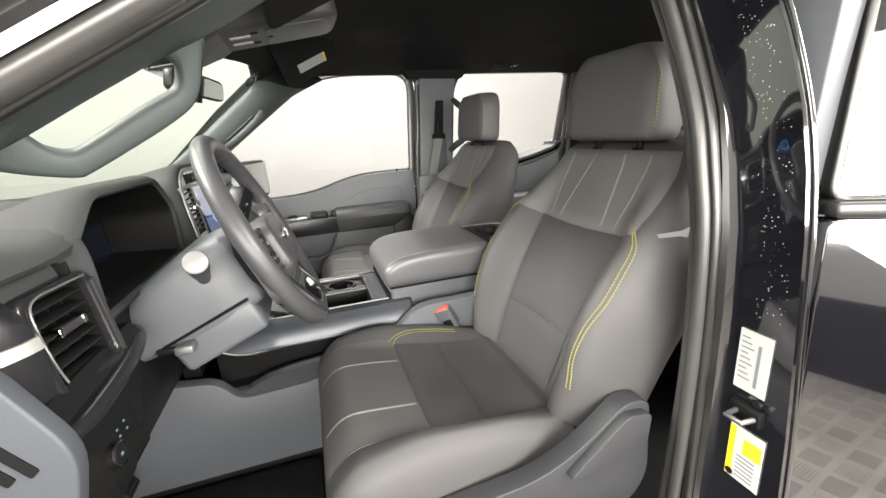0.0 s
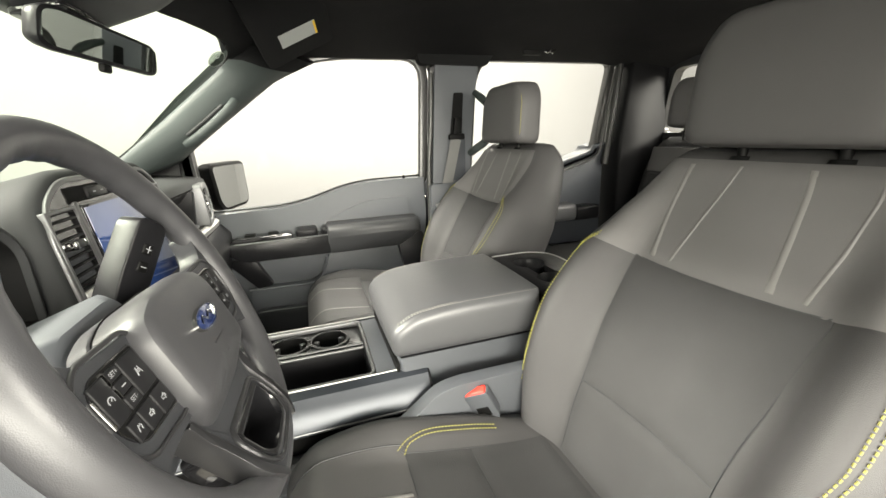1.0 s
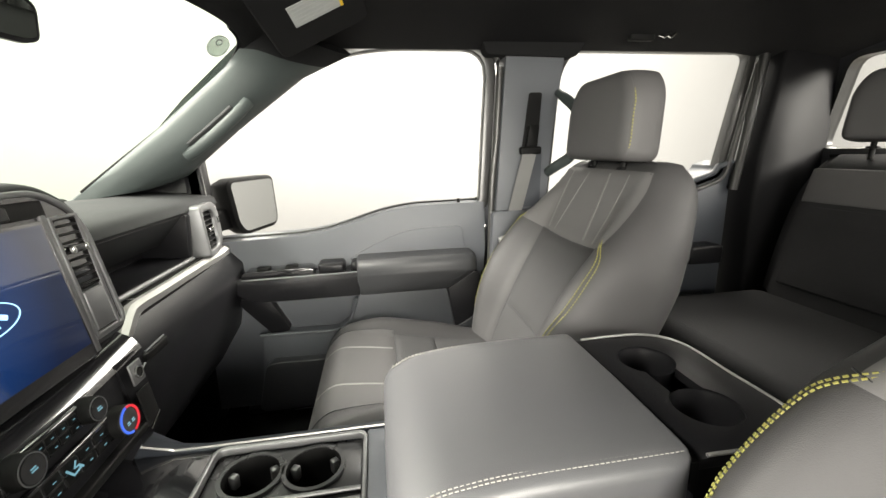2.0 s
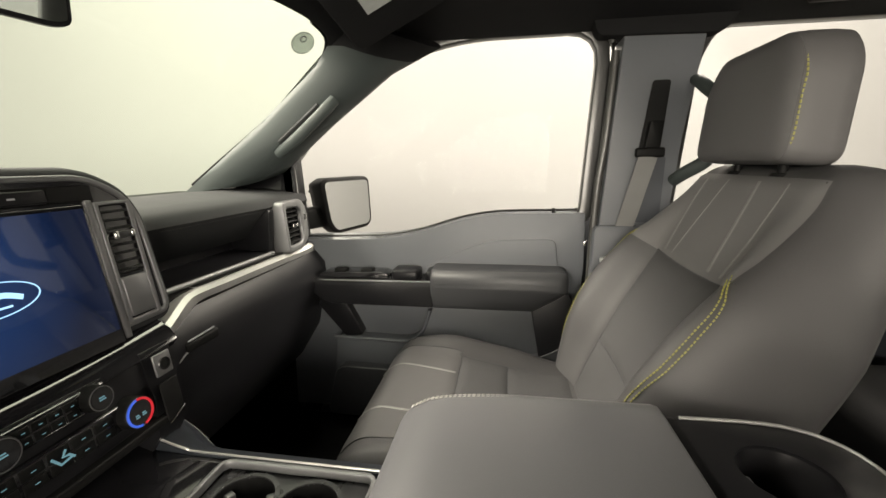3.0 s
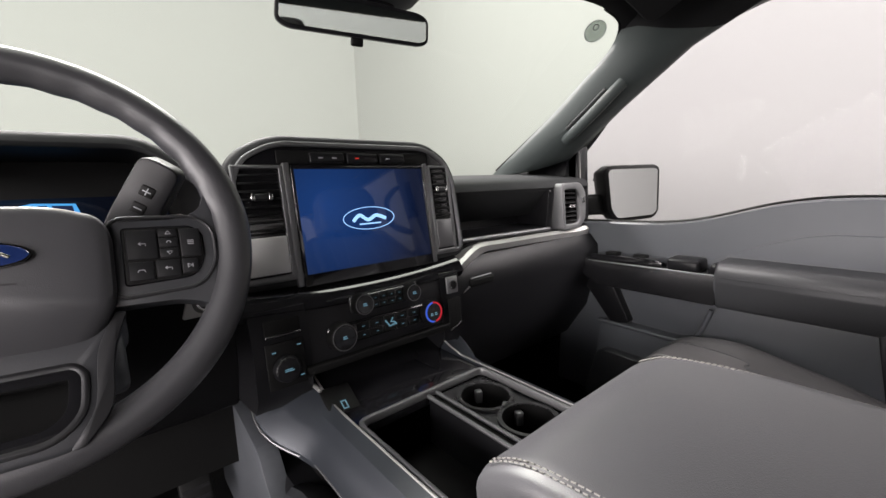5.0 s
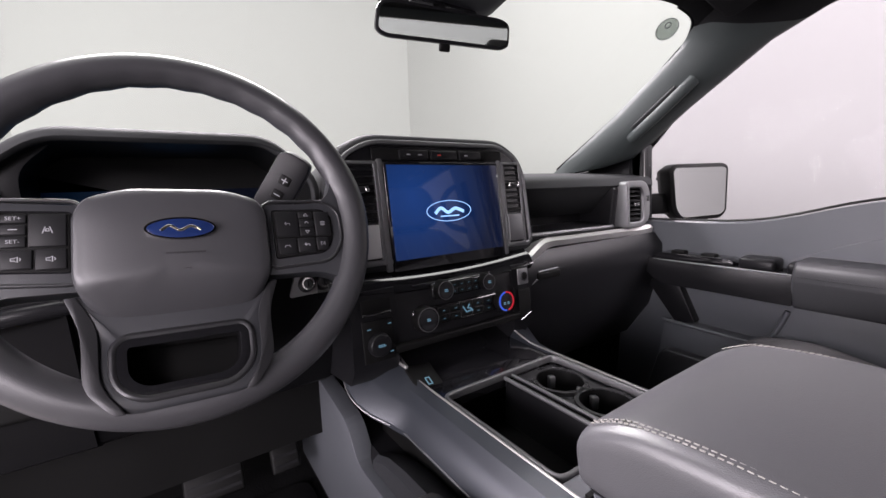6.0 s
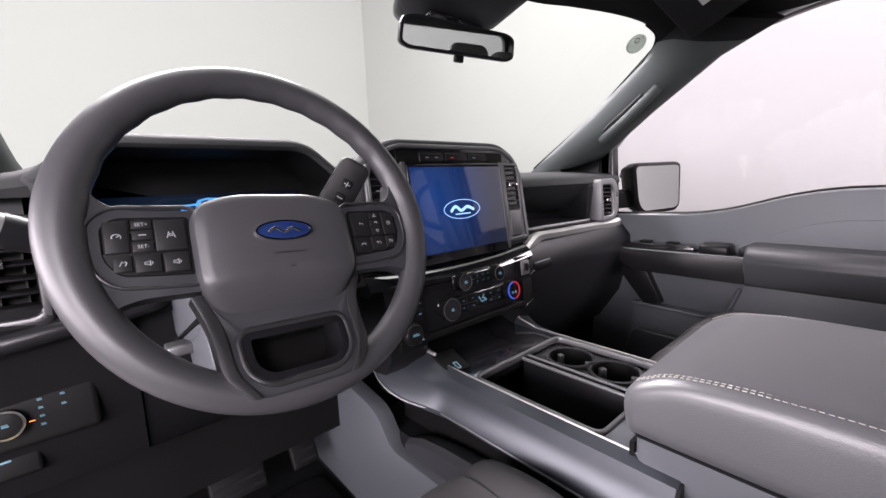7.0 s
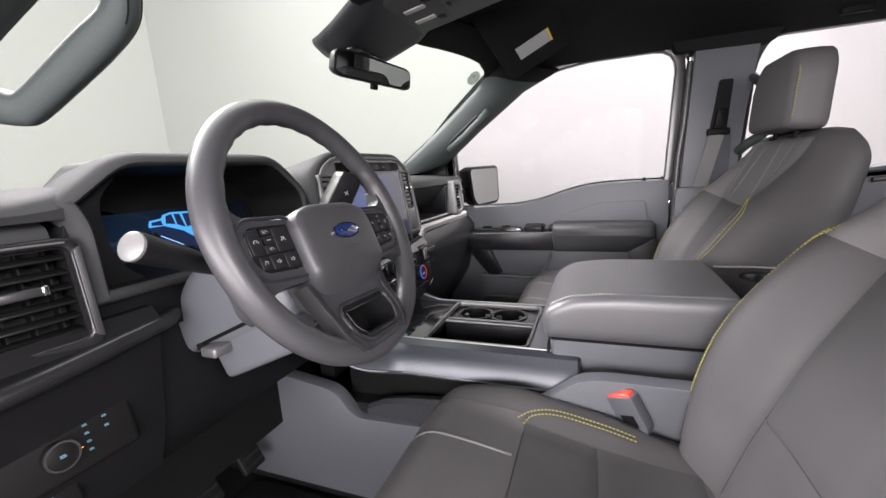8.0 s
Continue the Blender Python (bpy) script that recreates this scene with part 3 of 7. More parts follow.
def side_pillars(s):
    """One side's front pillar with its grab handle, the middle pillar, the rear quarter and the roof rail. s: 1 passenger's side."""
    side = "right" if s > 0 else "left"
    Y = lambda p: (p[0], s * p[1], p[2])
    base = [(-1.03, 0.675, 1.350), (-0.93, 0.668, 1.372), (-0.84, 0.715, 1.385), (-0.775, 0.800, 1.415), (-0.90, 0.87, 1.40)]
    mid = [(-0.785, 0.712, 1.546), (-0.725, 0.690, 1.533), (-0.660, 0.718, 1.516), (-0.612, 0.800, 1.545), (-0.70, 0.84, 1.58)]
    top = [(-0.613, 0.722, 1.688), (-0.565, 0.700, 1.678), (-0.500, 0.725, 1.655), (-0.435, 0.798, 1.672), (-0.50, 0.83, 1.74)]
    end = [(-0.52, 0.68, 1.765), (-0.48, 0.66, 1.758), (-0.40, 0.70, 1.742), (-0.30, 0.795, 1.732), (-0.36, 0.82, 1.80)]
    sections = []
    keys = [base, mid, top, end]
    for a, b, n in ((0, 1, 5), (1, 2, 5), (2, 3, 4)):
        for k in range(n):
            t = k / n
            sec = [Vector(p).lerp(Vector(q), t) for p, q in zip(keys[a], keys[b])]
            sections.append(sec)
    sections.append([Vector(p) for p in end])
    fine = [[Y(q) for q in smooth_path(sec, 3, closed=True)] for sec in sections]
    pillar = tagged(part("front_pillar_" + side, loft(fine[:13]), PILLAR, angle=50), "grey grained windscreen pillar trim with grab handle", "pillar", kind="structure")
    part("pillar_cap", loft(fine[12:]), HEADLINER, pillar, "black cloth where the pillar meets the roof", angle=50)
    edge = [Y(p) for p in ((-0.974, 0.665, 1.387), (-0.88, 0.690, 1.465), (-0.782, 0.712, 1.544), (-0.69, 0.725, 1.619), (-0.613, 0.722, 1.684), (-0.562, 0.67, 1.730), (-0.553, 0.58, 1.743))]
    part("glass_edge", tube(smooth_path(edge, 6), 0.0035, 8), BLACK, pillar, "black painted edge of the windscreen")
    # grab handle: a fin with a long opening, standing off the pillar
    if s > 0:
        slot = smooth_path([(-0.722, 0.700, 1.496), (-0.668, 0.6965, 1.536), (-0.606, 0.6985, 1.586)], 6)
        part("handle_slot", tube(slot, 0.0115, 12, flat=0.6), SOFT, pillar, "narrow dark finger slot")
        part("grab_handle", tube(smooth_path([(-0.735, 0.712, 1.468), (-0.700, 0.700, 1.487), (-0.650, 0.694, 1.522), (-0.592, 0.698, 1.572), (-0.570, 0.715, 1.60)], 6), 0.0155, 12), PILLAR, pillar, angle=70)
    else:
        grab_loop(pillar)
    if s > 0:
        seal = smooth_path([(-0.85, 0.845, 1.392), (-0.785, 0.838, 1.440), (-0.625, 0.832, 1.570), (-0.455, 0.826, 1.692), (-0.31, 0.822, 1.748), (-0.10, 0.82, 1.768)], 6)
        part("pillar_seal", tube(seal, 0.013, 10), SEAL, pillar, "black rubber door seal")
        part("pillar_seal", tube([p + Vector((-0.012, 0.028, 0.014)) for p in seal], 0.007, 8), SEAL, pillar)
        out = [[(-1.02, 0.84, 1.38), (-0.82, 0.855, 1.425), (-0.81, 0.94, 1.430), (-1.00, 0.95, 1.38)],
               [(-0.76, 0.80, 1.62), (-0.66, 0.840, 1.585), (-0.65, 0.905, 1.592), (-0.73, 0.90, 1.64)],
               [(-0.58, 0.775, 1.765), (-0.475, 0.832, 1.712), (-0.46, 0.885, 1.722), (-0.53, 0.86, 1.790)],
               [(-0.36, 0.77, 1.84), (-0.30, 0.826, 1.765), (-0.28, 0.875, 1.775), (-0.30, 0.84, 1.85)]]
    else:
        # the doorway's edge: a thin lip, a fat bulb of rubber, then stepped painted steel
        lip = smooth_path([(-0.86, -0.832, 1.388), (-0.76, -0.824, 1.446), (-0.644, -0.818, 1.509), (-0.499, -0.818, 1.588), (-0.385, -0.815, 1.652), (-0.28, -0.81, 1.708), (-0.10, -0.81, 1.752)], 6)
        part("pillar_seal", tube(lip, 0.0075, 10), SEAL, pillar, "black rubber door seal")
        part("pillar_seal", tube([p + Vector((0.010, -0.036, 0.0065)) for p in lip], 0.0165, 14, flat=0.7), BULB, pillar, "fat rubber bulb seal along the doorway")
        out = []
        for p in lip[::6]:
            out.append([tuple(p + Vector(q)) for q in ((-0.05, -0.02, 0.06), (0.006, -0.056, 0.010), (0.0015, -0.05765, 0.0185), (0.0065, -0.063, 0.0215), (0.014, -0.098, 0.028), (0.016, -0.104, 0.040), (0.020, -0.128, 0.042), (0.004, -0.136, 0.070), (-0.06, -0.09, 0.10))])
    part("painted_frame", loft(out), PAINT, pillar, "gloss black painted outer pillar", angle=30)
    # roof rail over both doors
    rail = [(0.775, 1.762), (0.80, 1.757), (0.88, 1.780), (0.88, 1.83), (0.78, 1.83)]
    tagged(part("roof_rail_" + side, prism([(s * y, z) for y, z in rail], "x", -0.30, 1.34, 0.006), PAINT if s < 0 else SEAL), "black roof rail above the door openings", "rail", kind="structure")
    sill = tagged(part("sill_" + side, box((-0.80, s * 0.80, 0.48), (1.30, s * 0.97, 0.64), 0.02), PAINT), "black painted door sill", "sill", kind="structure")
    part("scuff_plate", box((-0.72, s * 0.79, 0.632), (0.10, s * 0.95, 0.650), 0.008), DARK, sill)
    kick = [(-1.14, 0.60), (-0.79, 0.60), (-0.79, 1.21), (-0.775, 1.42), (-1.02, 1.38), (-1.14, 1.34)]
    tagged(part("kick_panel_" + side, prism(kick, "y", s * 0.812, s * 0.90, 0.008), DARK), "charcoal kick panel beside the footwell", "panel", kind="structure")
    # quarter panel behind the rear door
    quarter = [(1.04, 0.62), (1.30, 0.62), (1.30, 1.76), (1.075, 1.76), (1.03, 1.42)]
    tagged(part("rear_pillar_" + side, prism([(x, z) for x, z in quarter], "y", s * 0.74, s * 0.90, 0.015), LOWER), "charcoal trimmed rear cab pillar", "pillar", kind="structure")
    tagged(part("rear_door_seal_" + side, tube(smooth_path([(0.985, s * 0.785, 1.30), (1.012, s * 0.785, 1.50), (1.040, s * 0.785, 1.76)], 5), 0.016, 10, up=(0, 1, 0)), SEAL), "black rubber seal along the rear pillar", "seal", kind="structure")
    tagged(part("rear_side_skin_" + side, prism([(1.13, 0.5), (1.40, 0.5), (1.40, 1.80), (1.17, 1.80)], "y", s * 0.902, s * 0.95, 0.01), PAINT), "black painted rear cab corner", "panel", kind="structure")
    return pillar


def middle_pillar(s):
    side = "right" if s > 0 else "left"
    lead = 0.0 if s > 0 else 0.125
    trim = rounded([(0.095 + lead, 0.62), (0.119 + lead, 1.29), (0.150 + lead, 1.765), (0.335, 1.765), (0.300, 1.50), (0.283, 1.28), (0.275, 0.62)], 0.015)
    p = tagged(part("middle_pillar_" + side, prism(trim, "y", s * 0.768, s * 0.85, 0.018, 4), PANEL), "grey plastic middle pillar trim with seat belt slot", "pillar", kind="structure")
    part("lower_trim", prism(rounded([(0.090 + lead, 0.63), (0.104 + lead, 1.272), (0.286, 1.272), (0.282, 0.63)], 0.02), "y", s * 0.752, s * 0.79, 0.012, 3), PANEL, p)
    slot = [(0.199, 1.455), (0.249, 1.455), (0.261, 1.625), (0.220, 1.625)]
    part("belt_slot", prism(rounded(slot, 0.008), "y", s * 0.7655, s * 0.78), BLACK, p, "dark height adjuster slot for the belt")
    part("slot_lower", prism(rounded([(0.205, 1.28), (0.262, 1.28), (0.265, 1.445), (0.214, 1.445)], 0.006), "y", s * 0.7660, s * 0.775), CAP, p)
    part("door_seal", tube(smooth_path([(0.104, s * 0.790, 0.70), (0.108, s * 0.790, 1.28), (0.126, s * 0.790, 1.50), (0.135, s * 0.790, 1.70)], 5), 0.010, 10, up=(0, 1, 0)), BULB, p, "grey rubber door seal") if s > 0 else None
    part("pillar_head", prism(rounded([(0.085 + lead, 1.728), (0.36, 1.722), (0.40, 1.775), (0.07 + lead, 1.775)], 0.015), "y", s * 0.755, s * 0.86, 0.012, 3), HEADLINER, p, "black cloth where the pillar meets the roof")
    # grab handle for the rear passengers
    loop = smooth_path([(0.318, s * 0.775, 1.625), (0.322, s * 0.735, 1.605), (0.345, s * 0.705, 1.565), (0.346, s * 0.700, 1.50), (0.336, s * 0.705, 1.440), (0.300, s * 0.735, 1.405), (0.290, s * 0.775, 1.385)], 6)
    part("grab_handle", tube(loop, 0.0165, 12, up=(0, 1, 0), flat=0.75), PILLAR, p, angle=70)
    return p


floor_and_shell()
headliner()
roof_skin()
windscreen()
header_trim()
for s in (1, -1):
    side_pillars(s)
    middle_pillar(s)

# ---- doors ----
def passenger_door():
    d = thing("passenger_door", "closed front door with slate grey panel and padded armrest", "car door")
    belt = [(-0.785, 1.212), (-0.735, 1.214)] + [p for p in FRONT_WIN if p[1] < 1.306 and -0.72 < p[0] < 0.07] + [(0.088, 1.297)]
    belt = sorted(set(belt))
    outline = belt + [(0.090, 1.15), (0.085, 1.08), (0.062, 0.98), (0.05, 0.66), (-0.80, 0.66)]
    part("door_panel", prism(outline, "y", 0.796, 0.92, 0.010, 3), PANEL, d)
    seal = [(x, 0.828, z + 0.006) for x, z in belt]
    part("belt_seal", tube(smooth_path(seal, 3), 0.0035, 6), SEAL, d)
    emboss = rounded([(-0.36, 1.135), (-0.27, 1.182), (-0.165, 1.222), (0.012, 1.226), (0.022, 1.135)], [0.02, 0.1, 0.06, 0.02, 0.01])
    part("upper_inlay", prism(emboss, "y", 0.7915, 0.812, 0.009, 6), PANEL, d)
    # padded armrest: a rolled top edge over a flatter face, its rear end cut back from below
    secs = []
    for x, k in ((-0.326, 0.92), (-0.318, 1.0), (-0.05, 1.0), (0.015, 0.985), (0.034, 0.93), (0.042, 0.80)):
        lo = 1.038 if x < -0.05 else 1.038 + (x + 0.05) * 0.55
        prof = [(0.82, lo + 0.004), (0.735, lo), (0.716, lo + 0.014), (0.704, 1.098), (0.703, 1.112), (0.706, 1.132), (0.716, 1.145), (0.735, 1.151), (0.82, 1.153)]
        c = (0.80, 1.097)
        secs.append([(x, c[0] + (q.x - c[0]) * k, c[1] + (q.y - c[1]) * k) for q in smooth_path([(a, b, 0) for a, b in prof], 4)])
    rest = part("armrest", loft(secs), ARMREST, d, "black padded leather armrest", angle=50)
    part("stitching", stitches(smooth_path([(-0.315, 0.7025, 1.118), (-0.1, 0.7020, 1.119), (0.02, 0.7045, 1.120)], 20), r=0.0007), SHIELD, rest)
    part("armrest_end", prism(rounded([(-0.052, 1.042), (0.040, 1.092), (0.056, 1.075), (0.054, 0.80), (-0.01, 0.80)], [0.006, 0.01, 0.01, 0.01, 0.03]), "y", 0.728, 0.81, 0.008), DARK, d)
    # pull handle strip with window switches
    bar = part("pull_strip", prism(rounded([(-0.715, 1.128), (-0.66, 1.114), (-0.322, 1.118), (-0.322, 1.044), (-0.62, 1.044), (-0.66, 1.062)], [0.01, 0.03, 0.004, 0.004, 0.03, 0.02]), "y", 0.714, 0.81, 0.010, 3), HOUSING, d)
    part("bright_strip", tube([(-0.655, 0.7165, 1.1130), (-0.50, 0.7155, 1.1150), (-0.324, 0.7155, 1.1170)], 0.0026, 6), SATIN, bar, "thin satin silver accent strip")
    part("switch_bezel", prism(rounded([(-0.665, 1.114), (-0.455, 1.116), (-0.455, 1.128), (-0.47, 1.134), (-0.65, 1.130)], 0.004), "y", 0.738, 0.795, 0.003), GLOSS, d)
    for x in (-0.60, -0.52):
        part("switch", box((x - 0.018, 0.748, 1.130), (x + 0.018, 0.775, 1.139), 0.003), BLACK, d)
    part("pull_cup", box((-0.440, 0.725, 1.112), (-0.362, 0.790, 1.146), 0.010, 3), DARK, d)
    part("cup_corner", box((-0.346, 0.735, 1.112), (-0.300, 0.800, 1.142), 0.012, 3), DARK, d)
    # open inner release
    rel = part("release_bezel", prism(rounded([(-0.750, 1.185), (-0.718, 1.170), (-0.690, 1.105), (-0.722, 1.110)], 0.01), "y", 0.772, 0.81, 0.004), BLACK, d)
    part("release_lever", prism(rounded([(-0.735, 1.172), (-0.724, 1.168), (-0.706, 1.128), (-0.716, 1.126)], 0.003), "y", 0.764, 0.776, 0.002), CHROME, rel)
    # storage recess under the strip, its lip and the lower panel
    part("recess_pillar", prism(rounded([(-0.70, 1.04), (-0.60, 1.04), (-0.545, 0.93), (-0.60, 0.92)], 0.01), "y", 0.765, 0.82, 0.008), DARK, d)
    part("pocket_wall", prism(rounded([(-0.625, 0.926), (-0.395, 0.922), (-0.350, 0.960), (-0.325, 1.038), (-0.05, 1.04), (0.045, 1.02), (0.04, 0.66), (-0.66, 0.66)], [0.02, 0.05, 0.05, 0.01, 0.02, 0.04, 0.03, 0.03]), "y", 0.756, 0.82, 0.012, 4), PANEL, d)
    part("pocket_lip", tube(smooth_path([(-0.635, 0.757, 0.922), (-0.50, 0.757, 0.920), (-0.405, 0.757, 0.920), (-0.362, 0.757, 0.950), (-0.338, 0.757, 1.020)], 5), 0.0060, 8), PANEL, d)
    part("lower_pocket", prism(rounded([(-0.66, 0.68), (-0.62, 0.845), (-0.18, 0.835), (-0.12, 0.68)], 0.03), "y", 0.722, 0.765, 0.014, 3), SHIELD, d)
    # window surround, seal and glass
    frame_out = grow(FRONT_WIN, 0.034)
    part("window_frame", frame_ring(FRONT_WIN, frame_out, "y", 0.800, 0.832, 0.004), SEAL, d)
    part("window_seal", tube([(x, 0.796, z) for x, z in grow(FRONT_WIN, 0.040) if z > 1.30], 0.0080, 8), BULB, d, "grey rubber door seal")
    g = part("window_pane", prism(grow(FRONT_WIN, 0.006), "y", 0.822, 0.826), GLASS, d)
    g.visible_shadow = False
    part("mirror_sail", prism([(-0.80, 1.21), (-0.738, 1.21), (-0.750, 1.455), (-0.79, 1.43)], "y", 0.80, 0.86, 0.004), DARK, d)
    part("division_post", tube([(-0.742, 0.812, 1.212), (-0.757, 0.812, 1.452)], 0.007, 8), SILVER, d)
    part("lock_pin", disc(0.006, 0.0045, 0.014, 12, pose(0.006, 0.815, 1.297)), BLACK, d)
    part("lock_striker", box((0.086, 0.795, 1.208), (0.094, 0.803, 1.222), 0.002), CHROME, d)
    part("outer_skin", prism([(-0.80, 0.5), (0.19, 0.5), (0.19, 1.285), (-0.18, 1.285), (-0.42, 1.21), (-0.80, 1.205)], "y", 0.925, 0.985, 0.015), PAINT, d)
    return d


def rear_passenger_door():
    d = thing("rear_passenger_door", "closed rear door with dark grey trim panel", "car door")
    belt = sorted({p for p in REAR_WIN if p[1] < 1.40 and p[0] < 0.93} | {(0.285, 1.298), (0.985, 1.40)})
    part("door_panel", prism(belt + [(0.99, 0.66), (0.285, 0.66)], "y", 0.800, 0.92, 0.008), CAP, d)
    part("belt_trim", tube([(x, 0.800, z - 0.004) for x, z in belt], 0.010, 8), CAP, d)
    part("armrest", box((0.42, 0.715, 1.055), (0.80, 0.805, 1.135), 0.02, 3), LEATHER, d)
    part("pull_strip", box((0.80, 0.725, 1.05), (0.93, 0.81, 1.115), 0.012, 3), DARK, d)
    part("pocket", box((0.40, 0.755, 0.70), (0.92, 0.81, 0.93), 0.02, 3), DARK, d)
    part("window_frame", frame_ring(REAR_WIN, grow(REAR_WIN, 0.030), "y", 0.800, 0.838, 0.004), SEAL, d)
    part("window_seal", tube([(x, 0.796, z) for x, z in grow(REAR_WIN, 0.036)][6:], 0.0080, 8), BULB, d, "grey rubber door seal")
    g = part("window_pane", prism(grow(REAR_WIN, 0.006), "y", 0.826, 0.830), GLASS, d)
    g.visible_shadow = False
    part("outer_skin", prism([(0.20, 0.5), (1.0, 0.5), (1.0, 1.36), (0.86, 1.34), (0.70, 1.30), (0.20, 1.295)], "y", 0.925, 0.985, 0.015), PAINT, d)
    return d


def side_mirror():
    m = thing("side_mirror", "black door mirror with reflecting glass outside the window", "mirror")
    F = basis((-0.668, 1.050, 1.297), (0.42, 0.907, 0), (0, 0, 1), (0.907, -0.42, 0))
    face = rounded([(-0.115, -0.055), (-0.085, -0.092), (0.068, -0.084), (0.088, -0.065), (0.082, 0.085), (0.062, 0.094), (-0.12, 0.092), (-0.135, 0.075)], 0.02)
    secs = []
    for w, g, dx in ((0.004, -0.002, 0), (0.0, 0.004, 0), (-0.04, 0.004, 0), (-0.08, -0.012, 0.0), (-0.105, -0.045, 0)):
        secs.append([F @ Vector((x, y, w)) for x, y in grow(face, g)])
    part("housing", loft(secs), BLACK, m, angle=50)
    part("mirror_glass", prism(grow(face, -0.009), "z", 0.003, 0.0065, m=F), MIRROR, m)
    part("arm", box((-0.22, -0.07, -0.075), (-0.10, 0.0, -0.02), 0.012, 3, m=F), BLACK, m)
    return m


def open_rear_door():
    """The driver's side rear door, swung wide on its front edge."""
    d = thing("open_rear_door", "glossy black rear door standing wide open", "car door")
    H = pose(0.252, -0.917, 0, -4, 0, -32)
    L = 0.98
    part("outer_skin", prism(rounded([(-0.015, 0.52), (L, 0.52), (L, 1.325), (-0.005, 1.318)], 0.02), "y", -0.05, 0.0, 0.014, 3, m=H), PAINT, d)
    part("inner_trim", prism([(0.03, 0.56), (L - 0.03, 0.56), (L - 0.03, 1.31), (0.03, 1.305)], "y", 0.002, 0.08, 0.02, 3, m=H), DARK, d)
    win = rounded([(0.014, 1.345), (L - 0.12, 1.36), (L - 0.07, 1.73), (0.036, 1.745)], 0.02)
    part("window_frame", frame_ring(win, grow(win, 0.012), "y", -0.030, 0.0, 0.003, m=H), SEAL, d)
    part("belt_moulding", box((0.0, -0.056, 1.318), (L, -0.01, 1.342), 0.005, m=H), SEAL, d)
    part("window_pane", prism(grow(win, 0.003), "y", -0.020, -0.016, m=H), PRIVACY, d).visible_shadow = False
    for z in (0.75, 1.15):
        part("hinge", box((-0.04, -0.01, z - 0.035), (0.03, 0.02, z + 0.035), 0.006, m=H), DARK, d)
    return d


def door_jamb():
    """The driver's side middle pillar as seen in the open doorway: seals, painted steel and labels."""
    j = tagged(thing("door_jamb", "glossy black painted door jamb with rubber seals and labels", "door frame"), kind="structure")
    # painted steel face that looks forward, following the curve of the doors
    heights = (0.56, 0.72, 0.975, 1.15, 1.296, 1.39, 1.475, 1.57, 1.656, 1.76)
    inn = (-0.742, -0.749, -0.766, -0.768, -0.760, -0.745, -0.727, -0.692, -0.653, -0.600)
    mid = (-0.800, -0.803, -0.803, -0.800, -0.792, -0.780, -0.764, -0.730, -0.694, -0.640)
    out = (-0.945, -0.938, -0.925, -0.912, -0.900, -0.889, -0.872, -0.842, -0.806, -0.750)
    secs = []
    for k, z in enumerate(heights):
        x = 0.205 - 0.03 * max(0, z - 1.3)
        secs.append([(x - 0.018, mid[k] + 0.012, z), (x, mid[k] - 0.012, z), (x, out[k] + 0.009, z), (x + 0.008, out[k], z), (x + 0.035, out[k] + 0.035, z), (x + 0.10, mid[k], z)])
    part("steel_face", loft(secs), PAINT, j, angle=40)
    for t, r, dx in ((0.12, 0.0135, -0.022), (0.55, 0.012, -0.030), (0.92, 0.009, -0.020)):
        line = [(0.188 + dx - 0.03 * max(0, z - 1.3), inn[k] * (1 - t) + mid[k] * t, z) for k, z in enumerate(heights)]
        part("door_seal", tube(smooth_path(line, 4), r, 10, up=(0, 1, 0)), BULB if r > 0.01 else SEAL, j, "dull black rubber door seal")
    part("seal_carrier", loft([[(0.182 - 0.03 * max(0, z - 1.3), inn[k] + 0.004, z), (0.180, mid[k], z), (0.215, mid[k], z), (0.215, inn[k] + 0.004, z)] for k, z in enumerate(heights)]), SEAL, j)
    edge = [(0.209 - 0.03 * max(0, z - 1.3), out[k] + 0.002, z) for k, z in enumerate(heights)]
    part("outer_lip", tube(smooth_path(edge, 4), 0.004, 10, up=(0, 1, 0)), PAINT, j)
    drops = bmesh.new()
    rnd = random.Random(4)
    for k in range(170):
        z = rnd.uniform(1.16, 1.64)
        q = np.interp(z, heights, out) + 0.022 + rnd.uniform(0.0, 0.045)
        x = 0.205 - 0.03 * max(0, z - 1.3)
        r = rnd.uniform(0.0003, 0.0009)
        bmesh.ops.create_icosphere(drops, subdivisions=1, radius=r, matrix=Matrix.Translation((x, q, z)))
    part("water_drops", drops, LENS, j, "small water drops on black paint")
    # labels
    F = basis((0.2035, -0.855, 1.085), (0, -1, 0), (0, 0, 1), (-1, 0, 0))
    a = part("certificate_label", box((-0.026, -0.052, 0), (0.024, 0.054, 0.0012), m=F), PAPER, j, "white printed paper label")
    for k in range(9):
        part("print_bar", box((-0.022, 0.040 - 0.009 * k, 0.0012), (-0.022 + 0.012 + 0.004 * (k % 3), 0.0425 - 0.009 * k, 0.0016), m=F), INK, a)
    part("print_code", box((0.004, -0.04, 0.0012), (0.009, 0.035, 0.0016), m=F), INK, a)
    G = basis((0.2035, -0.864, 0.912), (0, -1, 0), (0, 0, 1), (-1, 0, 0))
    b = part("tyre_label", box((-0.028, -0.052, 0), (0.028, 0.052, 0.0012), m=G), PAPER, j, "white and yellow tyre information label")
    part("yellow_band", box((-0.0275, -0.050, 0.0012), (-0.0175, 0.050, 0.0017), m=G), LABEL_YELLOW, b)
    part("yellow_block", box((-0.004, 0.005, 0.0012), (0.025, 0.035, 0.0017), m=G), LABEL_YELLOW, b)
    part("badge", ring(0.0065, 0.0, 0.0006, 20, m=G @ pose(-0.020, -0.043, 0.0018)), BLACK, b)
